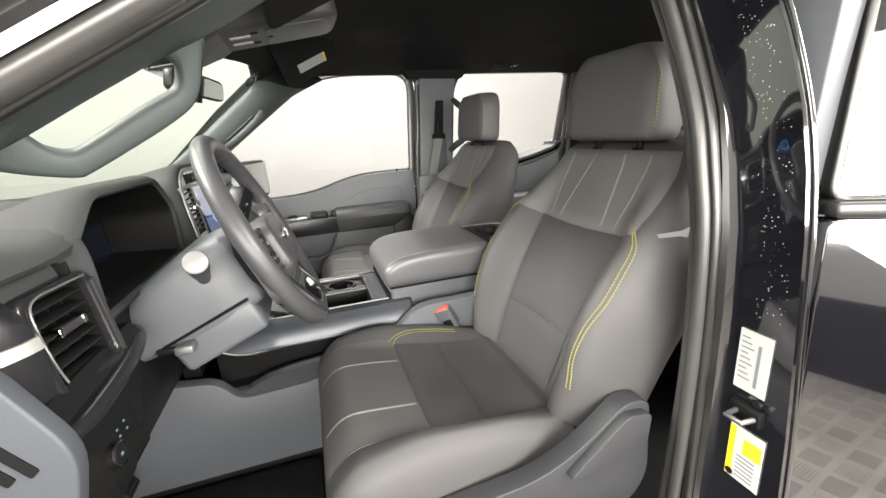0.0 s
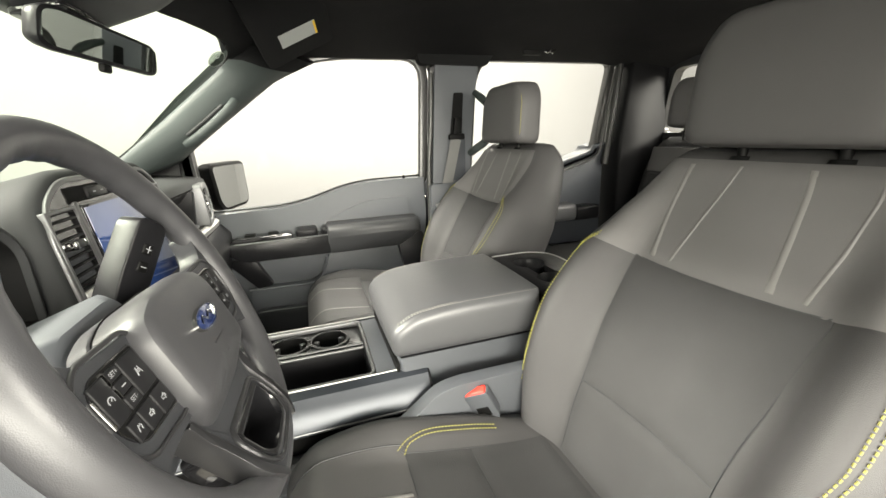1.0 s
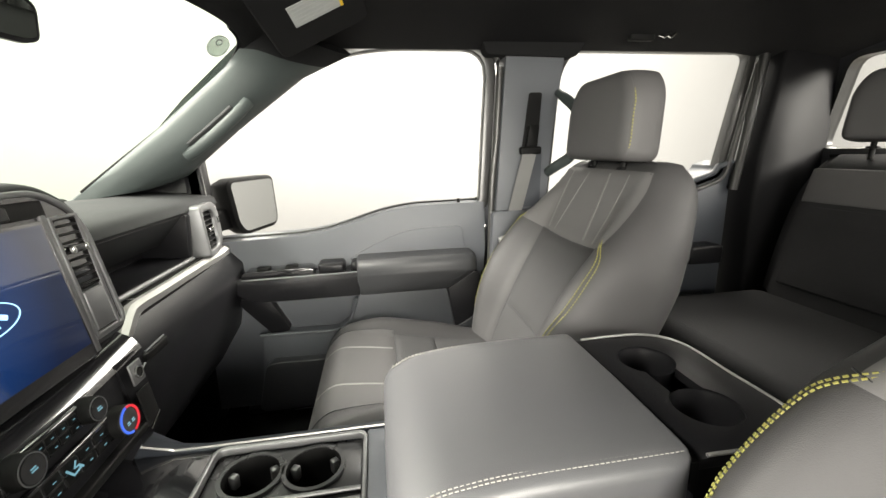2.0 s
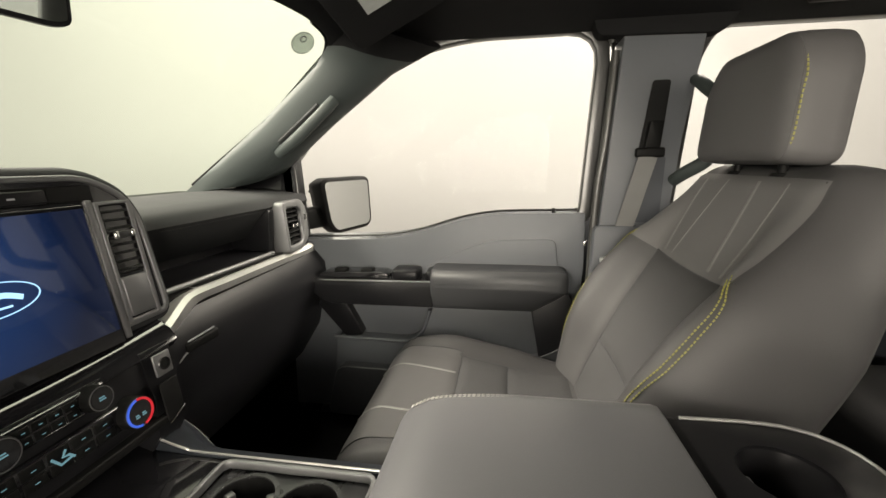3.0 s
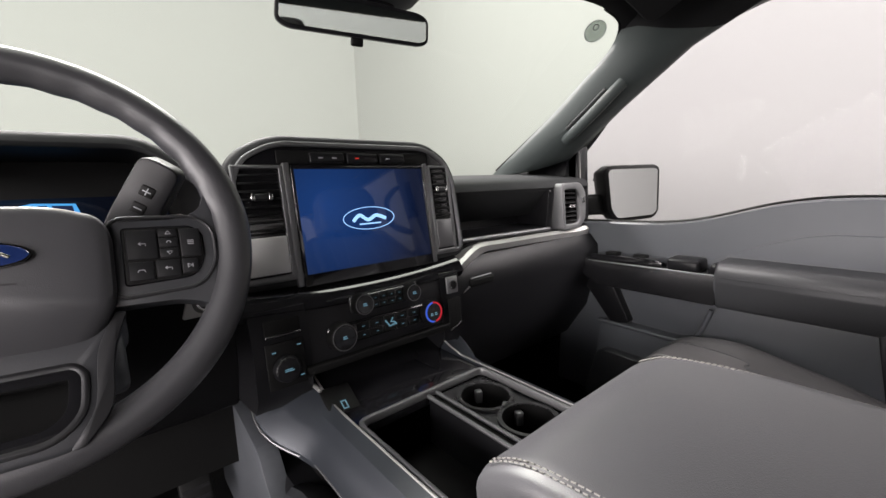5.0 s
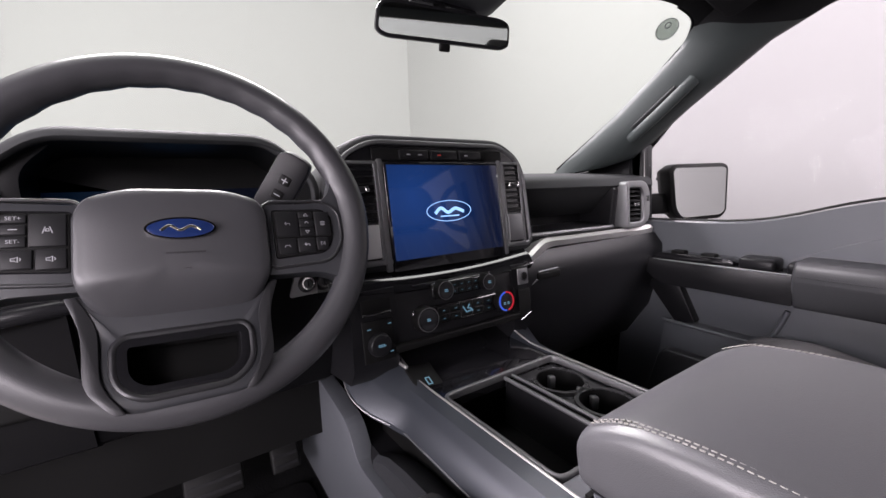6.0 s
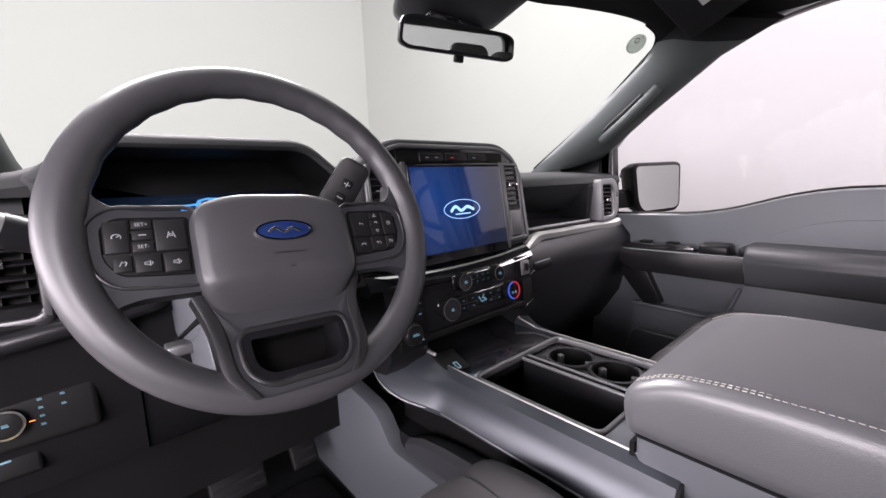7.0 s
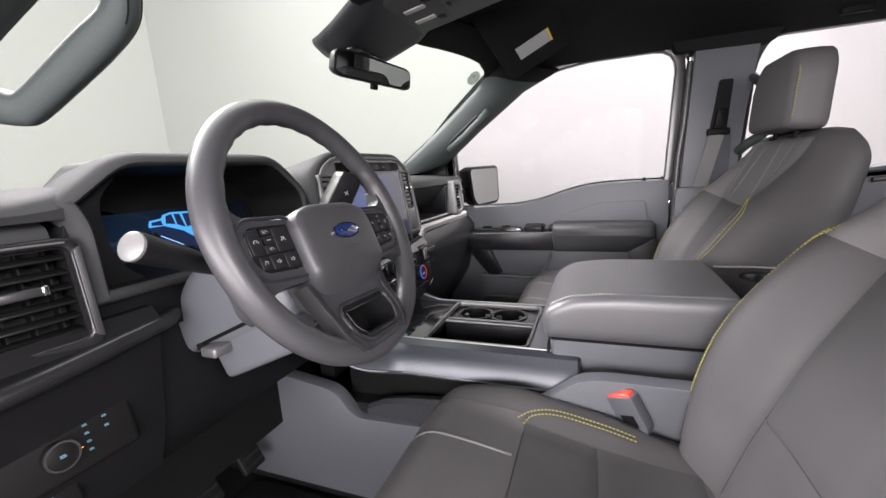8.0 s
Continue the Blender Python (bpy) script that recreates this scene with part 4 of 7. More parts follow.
    for k in range(6):
        part("print_bar", box((-0.012, -0.044 + 0.008 * k, 0.0012), (0.018, -0.0415 + 0.008 * k, 0.0016), m=G), INK, b)
    s = part("striker_plate", box((0.190, -0.885, 0.985), (0.205, -0.835, 1.015), 0.004), BLACK, j)
    part("striker_loop", tube([(0.19, -0.876, 1.0), (0.165, -0.874, 1.0), (0.165, -0.850, 1.0), (0.19, -0.848, 1.0)], 0.0045, 8), SATIN, s)
    for y, z in ((-0.872, 1.022), (-0.846, 0.980)):
        part("bolt", disc(0.007, 0.006, 0.006, 12, basis((0.203, y, z), (0, -1, 0), (0, 0, 1), (-1, 0, 0))), DARK, j)
    return j


passenger_door()
rear_passenger_door()
side_mirror()
open_rear_door()
door_jamb()

# ---- dashboard ----
STACK = basis((-0.700, 0, 1.380), (0, 1, 0), (-0.141, 0, 0.990), (0.990, 0, 0.141))
HVAC = basis((-0.639, 0, 1.128), (0, 1, 0), (-0.121, 0, 0.993), (0.993, 0, 0.121))


def icon_bars(parent, m, w, h, n=2, mat=None):
    """Print that cannot be read: a few small bars."""
    bm = bmesh.new()
    for k in range(n):
        y = h * ((k + 0.5) / n - 0.5)
        box((-w / 2, y - h / n * 0.28, 0), (w / 2 * (1 - 0.3 * (k % 2)), y + h / n * 0.28, 0.0005), m=m, bm=bm)
    return part("print_bar", bm, mat or ICON_WHITE, parent)


def dashboard():
    d = thing("dashboard", "charcoal dashboard with centre touch screen, vents and shelf", "dashboard")
    # --- top pad, a sheet that runs from the shelf lip to the foot of the windscreen
    rows = []
    for k in range(33):
        y = -0.81 + 1.64 * k / 32
        lip = -0.735
        rows.append([(lip - 0.005, y, 1.318), (lip + 0.008, y, 1.330), (lip + 0.004, y, 1.345), (lip - 0.012, y, 1.356), (lip - 0.06, y, 1.363), (-0.90, y, 1.372), (-1.0, y, 1.368), (-1.10, y, 1.345), (-1.10, y, 1.25), (-0.80, y, 1.25)])
    right = [r for r in rows if r[0][1] >= 0.20]
    left = [r for r in rows if r[0][1] <= -0.64]
    mid = [[(x, y, z) for x, y, z in r] for r in rows if -0.66 < r[0][1] < 0.22]
    part("top_pad", loft(right), SOFT, d, angle=50)
    part("top_pad", loft(left), SOFT, d, angle=50)
    part("centre_pad", loft([[(-0.83, r[0][1], 1.25), (-0.83, r[0][1], 1.350), (-0.90, r[0][1], 1.372), (-1.0, r[0][1], 1.368), (-1.10, r[0][1], 1.345), (-1.10, r[0][1], 1.25)] for r in mid]), SOFT, d, angle=50)
    part("pad_stitching", stitches([(-0.7325, 0.26 + 0.02 * k, 1.3225) for k in range(19)], 0.005, 0.003, 0.0007), DARK, d)
    # --- passenger's shelf
    part("shelf_back", box((-0.86, 0.20, 1.16), (-0.84, 0.66, 1.33)), DARK, d)
    part("shelf_floor", prism([(-0.85, 1.222), (-0.735, 1.214), (-0.728, 1.206), (-0.735, 1.160), (-0.85, 1.16)], "y", 0.20, 0.645, 0.003), DARK, d)
    part("shelf_lip", tube([(-0.730, 0.235, 1.2145), (-0.730, 0.625, 1.2105)], 0.0062, 8), SATIN, d)
    part("shelf_end", prism(rounded([(-0.86, 1.20), (-0.735, 1.20), (-0.725, 1.325), (-0.86, 1.335)], 0.01), "y", 0.617, 0.64, 0.006), DARK, d)
    # --- silver strip below the shelf, dipping towards the centre
    top = smooth_path([(0.172, 1.165, 0), (0.225, 1.180, 0), (0.300, 1.205, 0), (0.40, 1.2055, 0), (0.62, 1.204, 0), (0.72, 1.202, 0), (0.79, 1.206, 0)], 5)
    low = smooth_path([(0.172, 1.145, 0), (0.235, 1.160, 0), (0.315, 1.184, 0), (0.40, 1.185, 0), (0.62, 1.183, 0), (0.72, 1.180, 0), (0.79, 1.182, 0)], 5)
    secs = []
    for a, b in zip(top, low):
        x = -0.700 + 0.035 * max(0, (0.30 - a.x) / 0.13)
        secs.append([(x - 0.035, a.x, a.y), (x - 0.006, a.x, a.y), (x + 0.004, a.x, (a.y + b.y) / 2 + 0.004), (x + 0.001, b.x, b.y), (x - 0.035, b.x, b.y)])
    part("silver_strip", loft(secs), SILVER, d, "brushed satin silver trim strip", angle=25)
    # black block that stands in for the shade behind the strip
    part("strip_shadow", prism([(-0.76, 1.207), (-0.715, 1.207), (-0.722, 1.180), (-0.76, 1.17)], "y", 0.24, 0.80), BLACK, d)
    # --- right hand vent in a silver surround
    RV = basis((-0.716, 0.708, 1.270), (-0.10, 0.995, 0), (-0.07, -0.007, 0.997), (0.992, 0.0995, 0.07))
    o = rounded([(-0.060, -0.068), (0.040, -0.068), (0.085, -0.045), (0.092, 0.040), (0.058, 0.072), (-0.062, 0.072)], [0.012, 0.03, 0.03, 0.04, 0.04, 0.016])
    inner = rounded([(-0.046, -0.050), (0.030, -0.050), (0.046, -0.030), (0.046, 0.034), (0.030, 0.052), (-0.046, 0.052)], [0.006, 0.015, 0.015, 0.015, 0.015, 0.006])
    n = min(len(o), len(inner))
    part("vent_surround", frame_ring(inner[:n], o[:n], "z", -0.06, 0.012, 0.004, m=RV), SATIN, d, "dark satin silver vent surround")
    air_vent(d, RV @ pose(-0.003, 0.001, 0.004), 0.074, 0.096, 7)
    part("end_pad", loft([[(-0.80, y, 1.30), (-0.742, y, 1.318), (-0.735, y, 1.335), (-0.75, y, 1.350), (-0.80, y, 1.362), (-0.95, y, 1.37)] for y in (0.78, 0.83)]), SOFT, d)
    part("end_block", prism([(-1.05, 0.85), (-0.74, 1.0), (-0.735, 1.21), (-0.745, 1.335), (-1.05, 1.35)], "y", 0.785, 0.815), DARK, d)
    part("lock_icon_plate", box((0.062, 0.008, 0.010), (0.078, 0.026, 0.0145), 0.003, m=RV), GLOSS, d)
    # --- glovebox and lower panels
    part("glovebox", loft([[(-0.695, y, 1.182), (-0.668, y, 1.150), (-0.665, y, 1.10), (-0.70, y, 0.95), (-0.77, y, 0.84), (-0.90, y, 0.82), (-0.90, y, 1.17)] for y in (0.175, 0.20, 0.45, 0.70, 0.775, 0.80)]), DARK, d, angle=40)
    part("glovebox_line", tube([(-0.6645, 0.18, 1.052), (-0.668, 0.215, 1.108), (-0.6655, 0.235, 1.120), (-0.6655, 0.31, 1.125)], 0.0022, 6), SATIN, d)
    h = part("glovebox_handle", box((-0.676, 0.236, 1.118), (-0.662, 0.316, 1.136), 0.004, 3), BLACK, d)
    part("handle_line", tube([(-0.664, 0.24, 1.139), (-0.664, 0.305, 1.141)], 0.0015, 6), SATIN, h)
    part("under_panel", box((-1.1, -0.80, 0.80), (-0.88, 0.80, 1.26)), BLACK, d)
    # --- centre stack
    out = [(-0.232, -0.175), (-0.228, -0.02), (-0.212, 0.018), (-0.160, 0.046), (0.148, 0.046), (0.196, 0.016), (0.212, -0.02), (0.219, -0.175)]
    rad = [0.02, 0.03, 0.03, 0.04, 0.04, 0.03, 0.03, 0.02]
    o = rounded(out, rad, 5)
    secs = []
    for w, g in ((-0.26, -0.002), (-0.10, 0.006), (-0.03, 0.012), (-0.010, 0.014), (0.002, 0.010), (0.006, 0.004)):
        secs.append([STACK @ Vector((x, y, w)) for x, y in grow(o, g)])
    part("stack_hood", loft(secs), SOFT, d, "charcoal hood round the touch screen", angle=50)
    part("stack_trim", frame_ring(grow(o, -0.007), grow(o, 0.001), "z", 0.002, 0.0105, 0.002, m=STACK), SATIN, d, "dark satin metal edge trim")
    part("stack_face", prism(grow(o, -0.006), "z", 0.002, 0.0065, m=STACK), GLOSS, d)
    scr = rounded([(-0.136, -0.192), (0.132, -0.192), (0.132, 0.006), (-0.136, 0.006)], 0.004)
    bezel = part("touch_screen", prism(scr, "z", 0.004, 0.012, 0.0015, m=STACK), GLOSS, d, "wide touch screen glowing dark blue")
    s = part("display", box((-0.131, -0.172, 0), (0.127, 0.001, 0.0012)), SCREEN, bezel)
    s.data.transform(Matrix(((0, 0, 1, 0), (1, 0, 0, 0), (0, 1, 0, 0), (0, 0, 0, 1))))
    s.matrix_basis = STACK @ Matrix.Translation((0, 0, 0.0118)) @ Matrix(((0, 1, 0, 0), (0, 0, 1, 0), (1, 0, 0, 0), (0, 0, 0, 1)))
    LB = STACK @ pose(-0.004, -0.088, 0.0132)
    ell = [(0.053 * math.cos(t), 0.0205 * math.sin(t)) for t in (2 * math.pi * k / 48 for k in range(48))]
    part("screen_oval", frame_ring(grow(ell, -0.0012), ell, "z", 0, 0.0006, m=LB), LOGO_LIGHT, bezel, "glowing pale blue oval line")
    stroke = bmesh.new()
    tube(smooth_path([(-0.034, -0.004, 0.0006), (-0.020, 0.006, 0.0006), (-0.004, -0.003, 0.0006), (0.014, 0.004, 0.0006), (0.034, -0.003, 0.0006)], 8), 0.0032, 6, bm=stroke, flat=0.3)
    tube([(-0.022, -0.010, 0.0006), (0.022, -0.010, 0.0006)], 0.0012, 6, bm=stroke, flat=0.4)
    stroke.transform(LB)
    part("screen_flourish", stroke, LOGO_LIGHT, bezel, "glowing pale blue wavy stroke")
    # side columns: vent above, satin plate below
    for x0, x1, slats in ((-0.222, -0.152, 8), (0.148, 0.197, 8)):
        w = x1 - x0
        part("vent_frame", frame_ring([(x0 + 0.003, -0.166), (x1 - 0.003, -0.166), (x1 - 0.003, 0.003), (x0 + 0.003, 0.003)], [(x0 - 0.003, -0.173), (x1 + 0.004, -0.173), (x1 + 0.004, 0.008), (x0 - 0.003, 0.008)], "z", 0.003, 0.0115, 0.0015, m=STACK), SATIN, d, "dark satin vent frame")
        air_vent(d, STACK @ pose((x0 + x1) / 2, -0.048, 0.009), w - 0.008, 0.098, slats, 0.5)
        part("side_plate", box((x0 + 0.004, -0.163, 0.004), (x1 - 0.004, -0.104, 0.012), 0.002, m=STACK), PLATE if x0 < 0 else SATIN, d, "satin silver blank plate")
        part("column_side", box((x1 + 0.004 if x0 < 0 else x0 - 0.014, -0.19, 0.003), (x1 + 0.015 if x0 < 0 else x0 - 0.004, 0.012, 0.011), 0.002, m=STACK), SATIN, d)
    # buttons above the screen
    part("button_bar", box((-0.155, 0.010, 0.004), (0.150, 0.033, 0.008), 0.004, m=STACK), BLACK, d)
    for x, w in ((-0.070, 0.062), (-0.002, 0.062), (0.062, 0.055)):
        b = part("button", box((x - w / 2, 0.012, 0.005), (x + w / 2, 0.029, 0.0125), 0.002, m=STACK), DARK, d)
        icon_bars(b, STACK @ pose(x - w / 5, 0.020, 0.0127), 0.008, 0.004, 1, RED if x == -0.002 else ICON_WHITE)
        if x < -0.01:
            icon_bars(b, STACK @ pose(x + w / 5, 0.020, 0.0127), 0.008, 0.004, 1)
    # glossy band under the screen
    secs = []
    for k in range(21):
        y = -0.26 + 0.455 * k / 20
        drop = 0.012 * max(0, 1 - ((y + 0.02) / 0.22) ** 2)
        z = 1.192 - drop
        secs.append([(-0.715, y, z + 0.012), (-0.672, y, z + 0.008), (-0.650, y, z - 0.006), (-0.640, y, z - 0.022), (-0.648, y, z - 0.034), (-0.715, y, z - 0.038)])
    part("gloss_band", loft(secs), GLOSS, d, "piano black band below the screen", angle=40)
    # --- climate controls
    part("control_panel", prism(rounded([(-0.150, -0.062), (0.125, -0.055), (0.150, 0.040), (-0.150, 0.040)], 0.012), "z", -0.05, 0.0, 0.004, m=HVAC), DARK, d)
    part("audio_bar", box((-0.075, 0.008, -0.002), (0.070, 0.038, 0.008), 0.008, 3, m=HVAC), GLOSS, d)
    part("climate_bar", box((-0.120, -0.040, -0.002), (0.105, -0.004, 0.008), 0.008, 3, m=HVAC), GLOSS, d)
    for r in range(2):
        for c in range(4):
            k = part("button", box((-0.034 + 0.017 * c, 0.0115 + 0.012 * r, 0.007), (-0.019 + 0.017 * c, 0.0215 + 0.012 * r, 0.0092), 0.0010, m=HVAC), BLACK, d)
            icon_bars(k, HVAC @ pose(-0.0265 + 0.017 * c, 0.0165 + 0.012 * r, 0.0106), 0.0035, 0.0014, 1, ICON)
        for c in range(5):
            k = part("button", box((-0.068 + 0.027 * c, -0.037 + 0.015 * r, 0.007), (-0.044 + 0.027 * c, -0.024 + 0.015 * r, 0.0092), 0.0010, m=HVAC), BLACK, d)
            if c != 2:
                icon_bars(k, HVAC @ pose(-0.056 + 0.027 * c, -0.0305 + 0.015 * r, 0.0106), 0.005, 0.0016, 1, ICON)
    seat = bmesh.new()
    tube([(-0.010, 0.006, 0), (-0.002, -0.006, 0), (0.010, -0.004, 0)], 0.0016, 5, bm=seat, flat=0.4)
    tube([(0.006, 0.008, 0), (0.001, 0.001, 0), (0.008, 0.0, 0), (0.013, -0.006, 0)], 0.0016, 5, bm=seat, flat=0.4)
    seat.transform(HVAC @ pose(-0.002, -0.022, 0.0112))
    part("airflow_icon", seat, ICON, d, "cyan lit seat and airflow symbol")
    for x, y, r in ((-0.054, 0.023, 0.0185), (0.050, 0.023, 0.0165), (0.090, -0.023, 0.0215), (-0.097, -0.023, 0.0235)):
        kn = part("knob", disc(r * 1.05, r, 0.020, 40, HVAC @ pose(x, y, 0.002), 0.003), BLACK, d, "round control knob")
        part("knob_ring", ring(r * 0.93, r * 0.86, 0.0015, 40, HVAC @ pose(x, y, 0.0205)), SATIN, kn)
        part("knob_face", disc(r * 0.8, r * 0.8, 0.001, 32, HVAC @ pose(x, y, 0.0215)), GLOSS, kn)
        if x == 0.090:
            part("cold_arc", ring(r * 0.93, r * 0.79, 0.0012, 24, HVAC @ pose(x, y, 0.0225), 95, 265), BLUE_LIGHT, kn, "glowing blue arc")
            part("warm_arc", ring(r * 0.93, r * 0.79, 0.0012, 24, HVAC @ pose(x, y, 0.0225), -80, 92), RED_LIGHT, kn, "glowing red arc")
            for q in (-1, 1):
                icon_bars(kn, HVAC @ pose(x + q * 0.005, y - 0.004, 0.0227), 0.006, 0.006, 2, ICON)
        else:
            icon_bars(kn, HVAC @ pose(x, y, 0.0227), 0.008, 0.006, 2, ICON)
    # --- open bin below the controls, and side columns
    part("bin_back", box((-0.80, -0.16, 0.90), (-0.76, 0.16, 1.08)), BLACK, d)
    part("bin_roof", box((-0.78, -0.16, 1.058), (-0.62, 0.155, 1.072), 0.003), BLACK, d)
    for y0, y1 in ((-0.235, -0.150), (0.128, 0.178)):
        part("side_column", loft([[(-0.78, y, 1.172), (-0.642, y, 1.172), (-0.629, y, 1.10), (-0.630, y, 1.04), (-0.650, y, 1.01), (-0.78, y, 0.99)] for y in (y0, y0 + 0.004, y1 - 0.004, y1)]), DARK, d, angle=40)
    LC = HVAC @ pose(-0.190, 0, 0.010)
    part("card_slot", box((-0.028, 0.008, 0), (0.026, 0.030, 0.003), 0.002, m=LC), BLACK, d)
    part("slot_lip", box((-0.028, 0.003, 0), (0.026, 0.008, 0.005), 0.002, m=LC), GLOSS, d)
    part("switch_plate", box((-0.030, -0.075, 0), (0.028, -0.004, 0.003), 0.004, m=LC), BLACK, d)
    part("mode_knob", disc(0.021, 0.019, 0.012, 32, LC @ pose(-0.002, -0.046, 0.002), 0.003), DARK, d)
    for x, y, w in ((-0.018, -0.018, 0.006), (0.020, -0.014, 0.006), (-0.002, -0.046, 0.014), (0.020, -0.062, 0.006)):
        icon_bars(d, LC @ pose(x, y, 0.0145 if abs(x) < 0.005 else 0.0035), w, 0.005 if w > 0.01 else 0.003, 2 if w > 0.01 else 1, ICON)
    RC = basis((-0.629, 0.152, 1.127), (0, 1, 0), (-0.121, 0, 0.993), (0.993, 0, 0.121))
    sock = part("power_socket", box((-0.016, 0.004, 0), (0.014, 0.038, 0.004), 0.003, m=RC), SATIN, d)
    part("socket_ring", ring(0.0095, 0.007, 0.004, 24, RC @ pose(-0.001, 0.021, 0.003)), CHROME, sock)
    part("socket_hole", disc(0.007, 0.007, 0.001, 24, RC @ pose(-0.001, 0.021, 0.0036)), BLACK, sock)
    part("usb_plate", box((-0.016, -0.066, 0), (0.016, -0.006, 0.003), 0.003, m=RC), BLACK, d)
    part("usb_line", tube([RC @ Vector(p) for p in ((-0.015, -0.070, 0.003), (0.016, -0.058, 0.003))], 0.0012, 6), CHROME, d)
    # --- driver's instrument hood
    o = rounded([(-0.640, 1.245), (-0.643, 1.345), (-0.658, 1.375), (-0.584, 1.430), (-0.320, 1.430), (-0.242, 1.364), (-0.242, 1.245)], [0.01, 0.02, 0.008, 0.03, 0.03, 0.03, 0.01], 5)
    secs = [[(x, y, z) for y, z in grow(o, g)] for x, g in ((-1.02, -0.085), (-0.92, -0.045), (-0.80, -0.012), (-0.728, 0.0), (-0.712, -0.003), (-0.703, -0.009), (-0.702, -0.014), (-0.706, -0.018), (-0.72, -0.021))]
    part("instrument_hood", loft(secs, caps=False), SOFT, d, "charcoal hood over the instruments", angle=50)
    part("hood_lining", loft([[(x, y, z) for y, z in grow(o, g)] for x, g in ((-0.708, -0.0195), (-0.73, -0.023), (-0.84, -0.032))], caps=False), BLACK, d, "matt black lining of the hood", angle=50)
    cheek = rounded([(-0.655, 1.190), (-0.648, 1.352), (-0.580, 1.421), (-0.556, 1.421), (-0.606, 1.374), (-0.604, 1.318), (-0.590, 1.282), (-0.545, 1.252), (-0.490, 1.240), (-0.490, 1.190)], [0.01, 0.03, 0.01, 0.004, 0.02, 0.03, 0.03, 0.03, 0.01, 0.01])
    part("hood_cheek", prism(cheek, "x", -0.82, -0.722, 0.006, 3), LOWER, d, "black panel between vent and instruments")
    part("cluster_glass", prism(grow(o, -0.026), "x", -0.86, -0.826), BLACK, d)
    cl = part("instrument_display", box((-0.16, -0.082, 0), (0.16, 0.03, 0.002), 0.003), CLUSTER, d, "dark instrument display with a lit truck picture")
    cl.matrix_basis = basis((-0.824, -0.452, 1.318), (0, 1, 0), (-0.10, 0, 0.995), (0.995, 0, 0.10))
    C = cl.matrix_basis @ pose(0, 0, 0.0028)
    for nm, mat, h, pts in (
            ("picture_body", TRUCK_BLUE, 0.0, [(-0.036, 0.0025), (-0.036, 0.0064), (-0.033, 0.0133), (-0.0135, 0.0152), (-0.0103, 0.0204), (0.0029, 0.0235), (0.0486, 0.0213), (0.052, 0.009), (0.060, -0.012), (0.056, -0.034), (0.047, -0.030), (0.030, -0.018), (0.0191, -0.0095), (-0.0121, 0.0029)]),
            ("picture_shade", TRUCK_DARK, 0.0006, [(-0.036, 0.0019), (-0.0121, 0.0022), (0.0191, -0.0102), (0.046, -0.031), (0.0473, -0.0364), (0.0343, -0.0594), (0.0141, -0.0549), (0.011, -0.0395), (-0.018, -0.0195), (-0.0326, -0.0123)]),
            ("picture_window", TRUCK_DARK, 0.0006, [(-0.0085, 0.006), (-0.006, 0.018), (0.004, 0.0205), (0.0075, 0.003)]),
            ("picture_window", TRUCK_DARK, 0.0006, [(0.0105, 0.002), (0.008, 0.020), (0.018, 0.0195), (0.024, -0.004)]),
            ("picture_window", TRUCK_DARK, 0.0006, [(0.027, -0.004), (0.023, 0.0195), (0.045, 0.0185), (0.047, 0.000)]),
            ("picture_bed", TRUCK_DARK, 0.0006, [(-0.0315, 0.0055), (-0.0305, 0.0105), (-0.0150, 0.0120), (-0.0140, 0.0040)])):
        part(nm, prism(pts, "z", h, h + 0.0005, m=C), mat, d, "lit blue pickup truck drawing" if nm == "picture_body" else "")
    for a, b in (((-0.0217, -0.0123), (0.0118, -0.0327)), ((-0.0229, -0.0168), (0.0086, -0.037))):
        part("picture_line", tube([C @ Vector((*a, 0.0013)), C @ Vector((*b, 0.0013))], 0.0006, 5), LOGO_LIGHT, d)
    for x, y, r in ((-0.029, -0.0125, 0.0065), (0.0244, -0.0475, 0.0105)):
        part("picture_wheel", ring(r, 0.0, 0.0004, 20, C @ pose(x, y, 0.0014) @ Matrix.Diagonal((0.72, 1.15, 1, 1))), BLACK, d)
    # --- driver's left: vent, lower panels and switches
    LV = basis((-0.708, -0.702, 1.274), (0.10, 0.995, 0), (-0.12, 0.012, 0.99), (0.985, -0.10, 0.12))
    air_vent(d, LV @ pose(0, 0, -0.005), 0.094, 0.100, 6, tab_w=0.019)
    fo = rounded([(-0.062, -0.070), (0.060, -0.070), (0.060, 0.062), (-0.062, 0.062)], 0.018)
    part("vent_surround", frame_ring(rounded([(-0.049, -0.052), (0.049, -0.052), (0.049, 0.052), (-0.049, 0.052)], 0.012), fo, "z", -0.05, 0.006, 0.004, m=LV), HOUSING, d)
    skin = smooth_path([(-0.79, 1.350, 0), (-0.750, 1.350, 0), (-0.720, 1.341, 0), (-0.704, 1.321, 0), (-0.698, 1.286, 0), (-0.698, 1.241, 0), (-0.704, 1.209, 0), (-0.724, 1.188, 0), (-0.79, 1.182, 0)], 3)
    turn = ((-0.822, 0.062), (-0.812, 0.040), (-0.798, 0.022), (-0.780, 0.010), (-0.766, 0.006), (-0.758, 0.012))
    part("vent_housing", loft([[(p.x - b, y, p.y) for p in skin] for y, b in turn]), HOUSING, d, "semi gloss vent housing", angle=50)
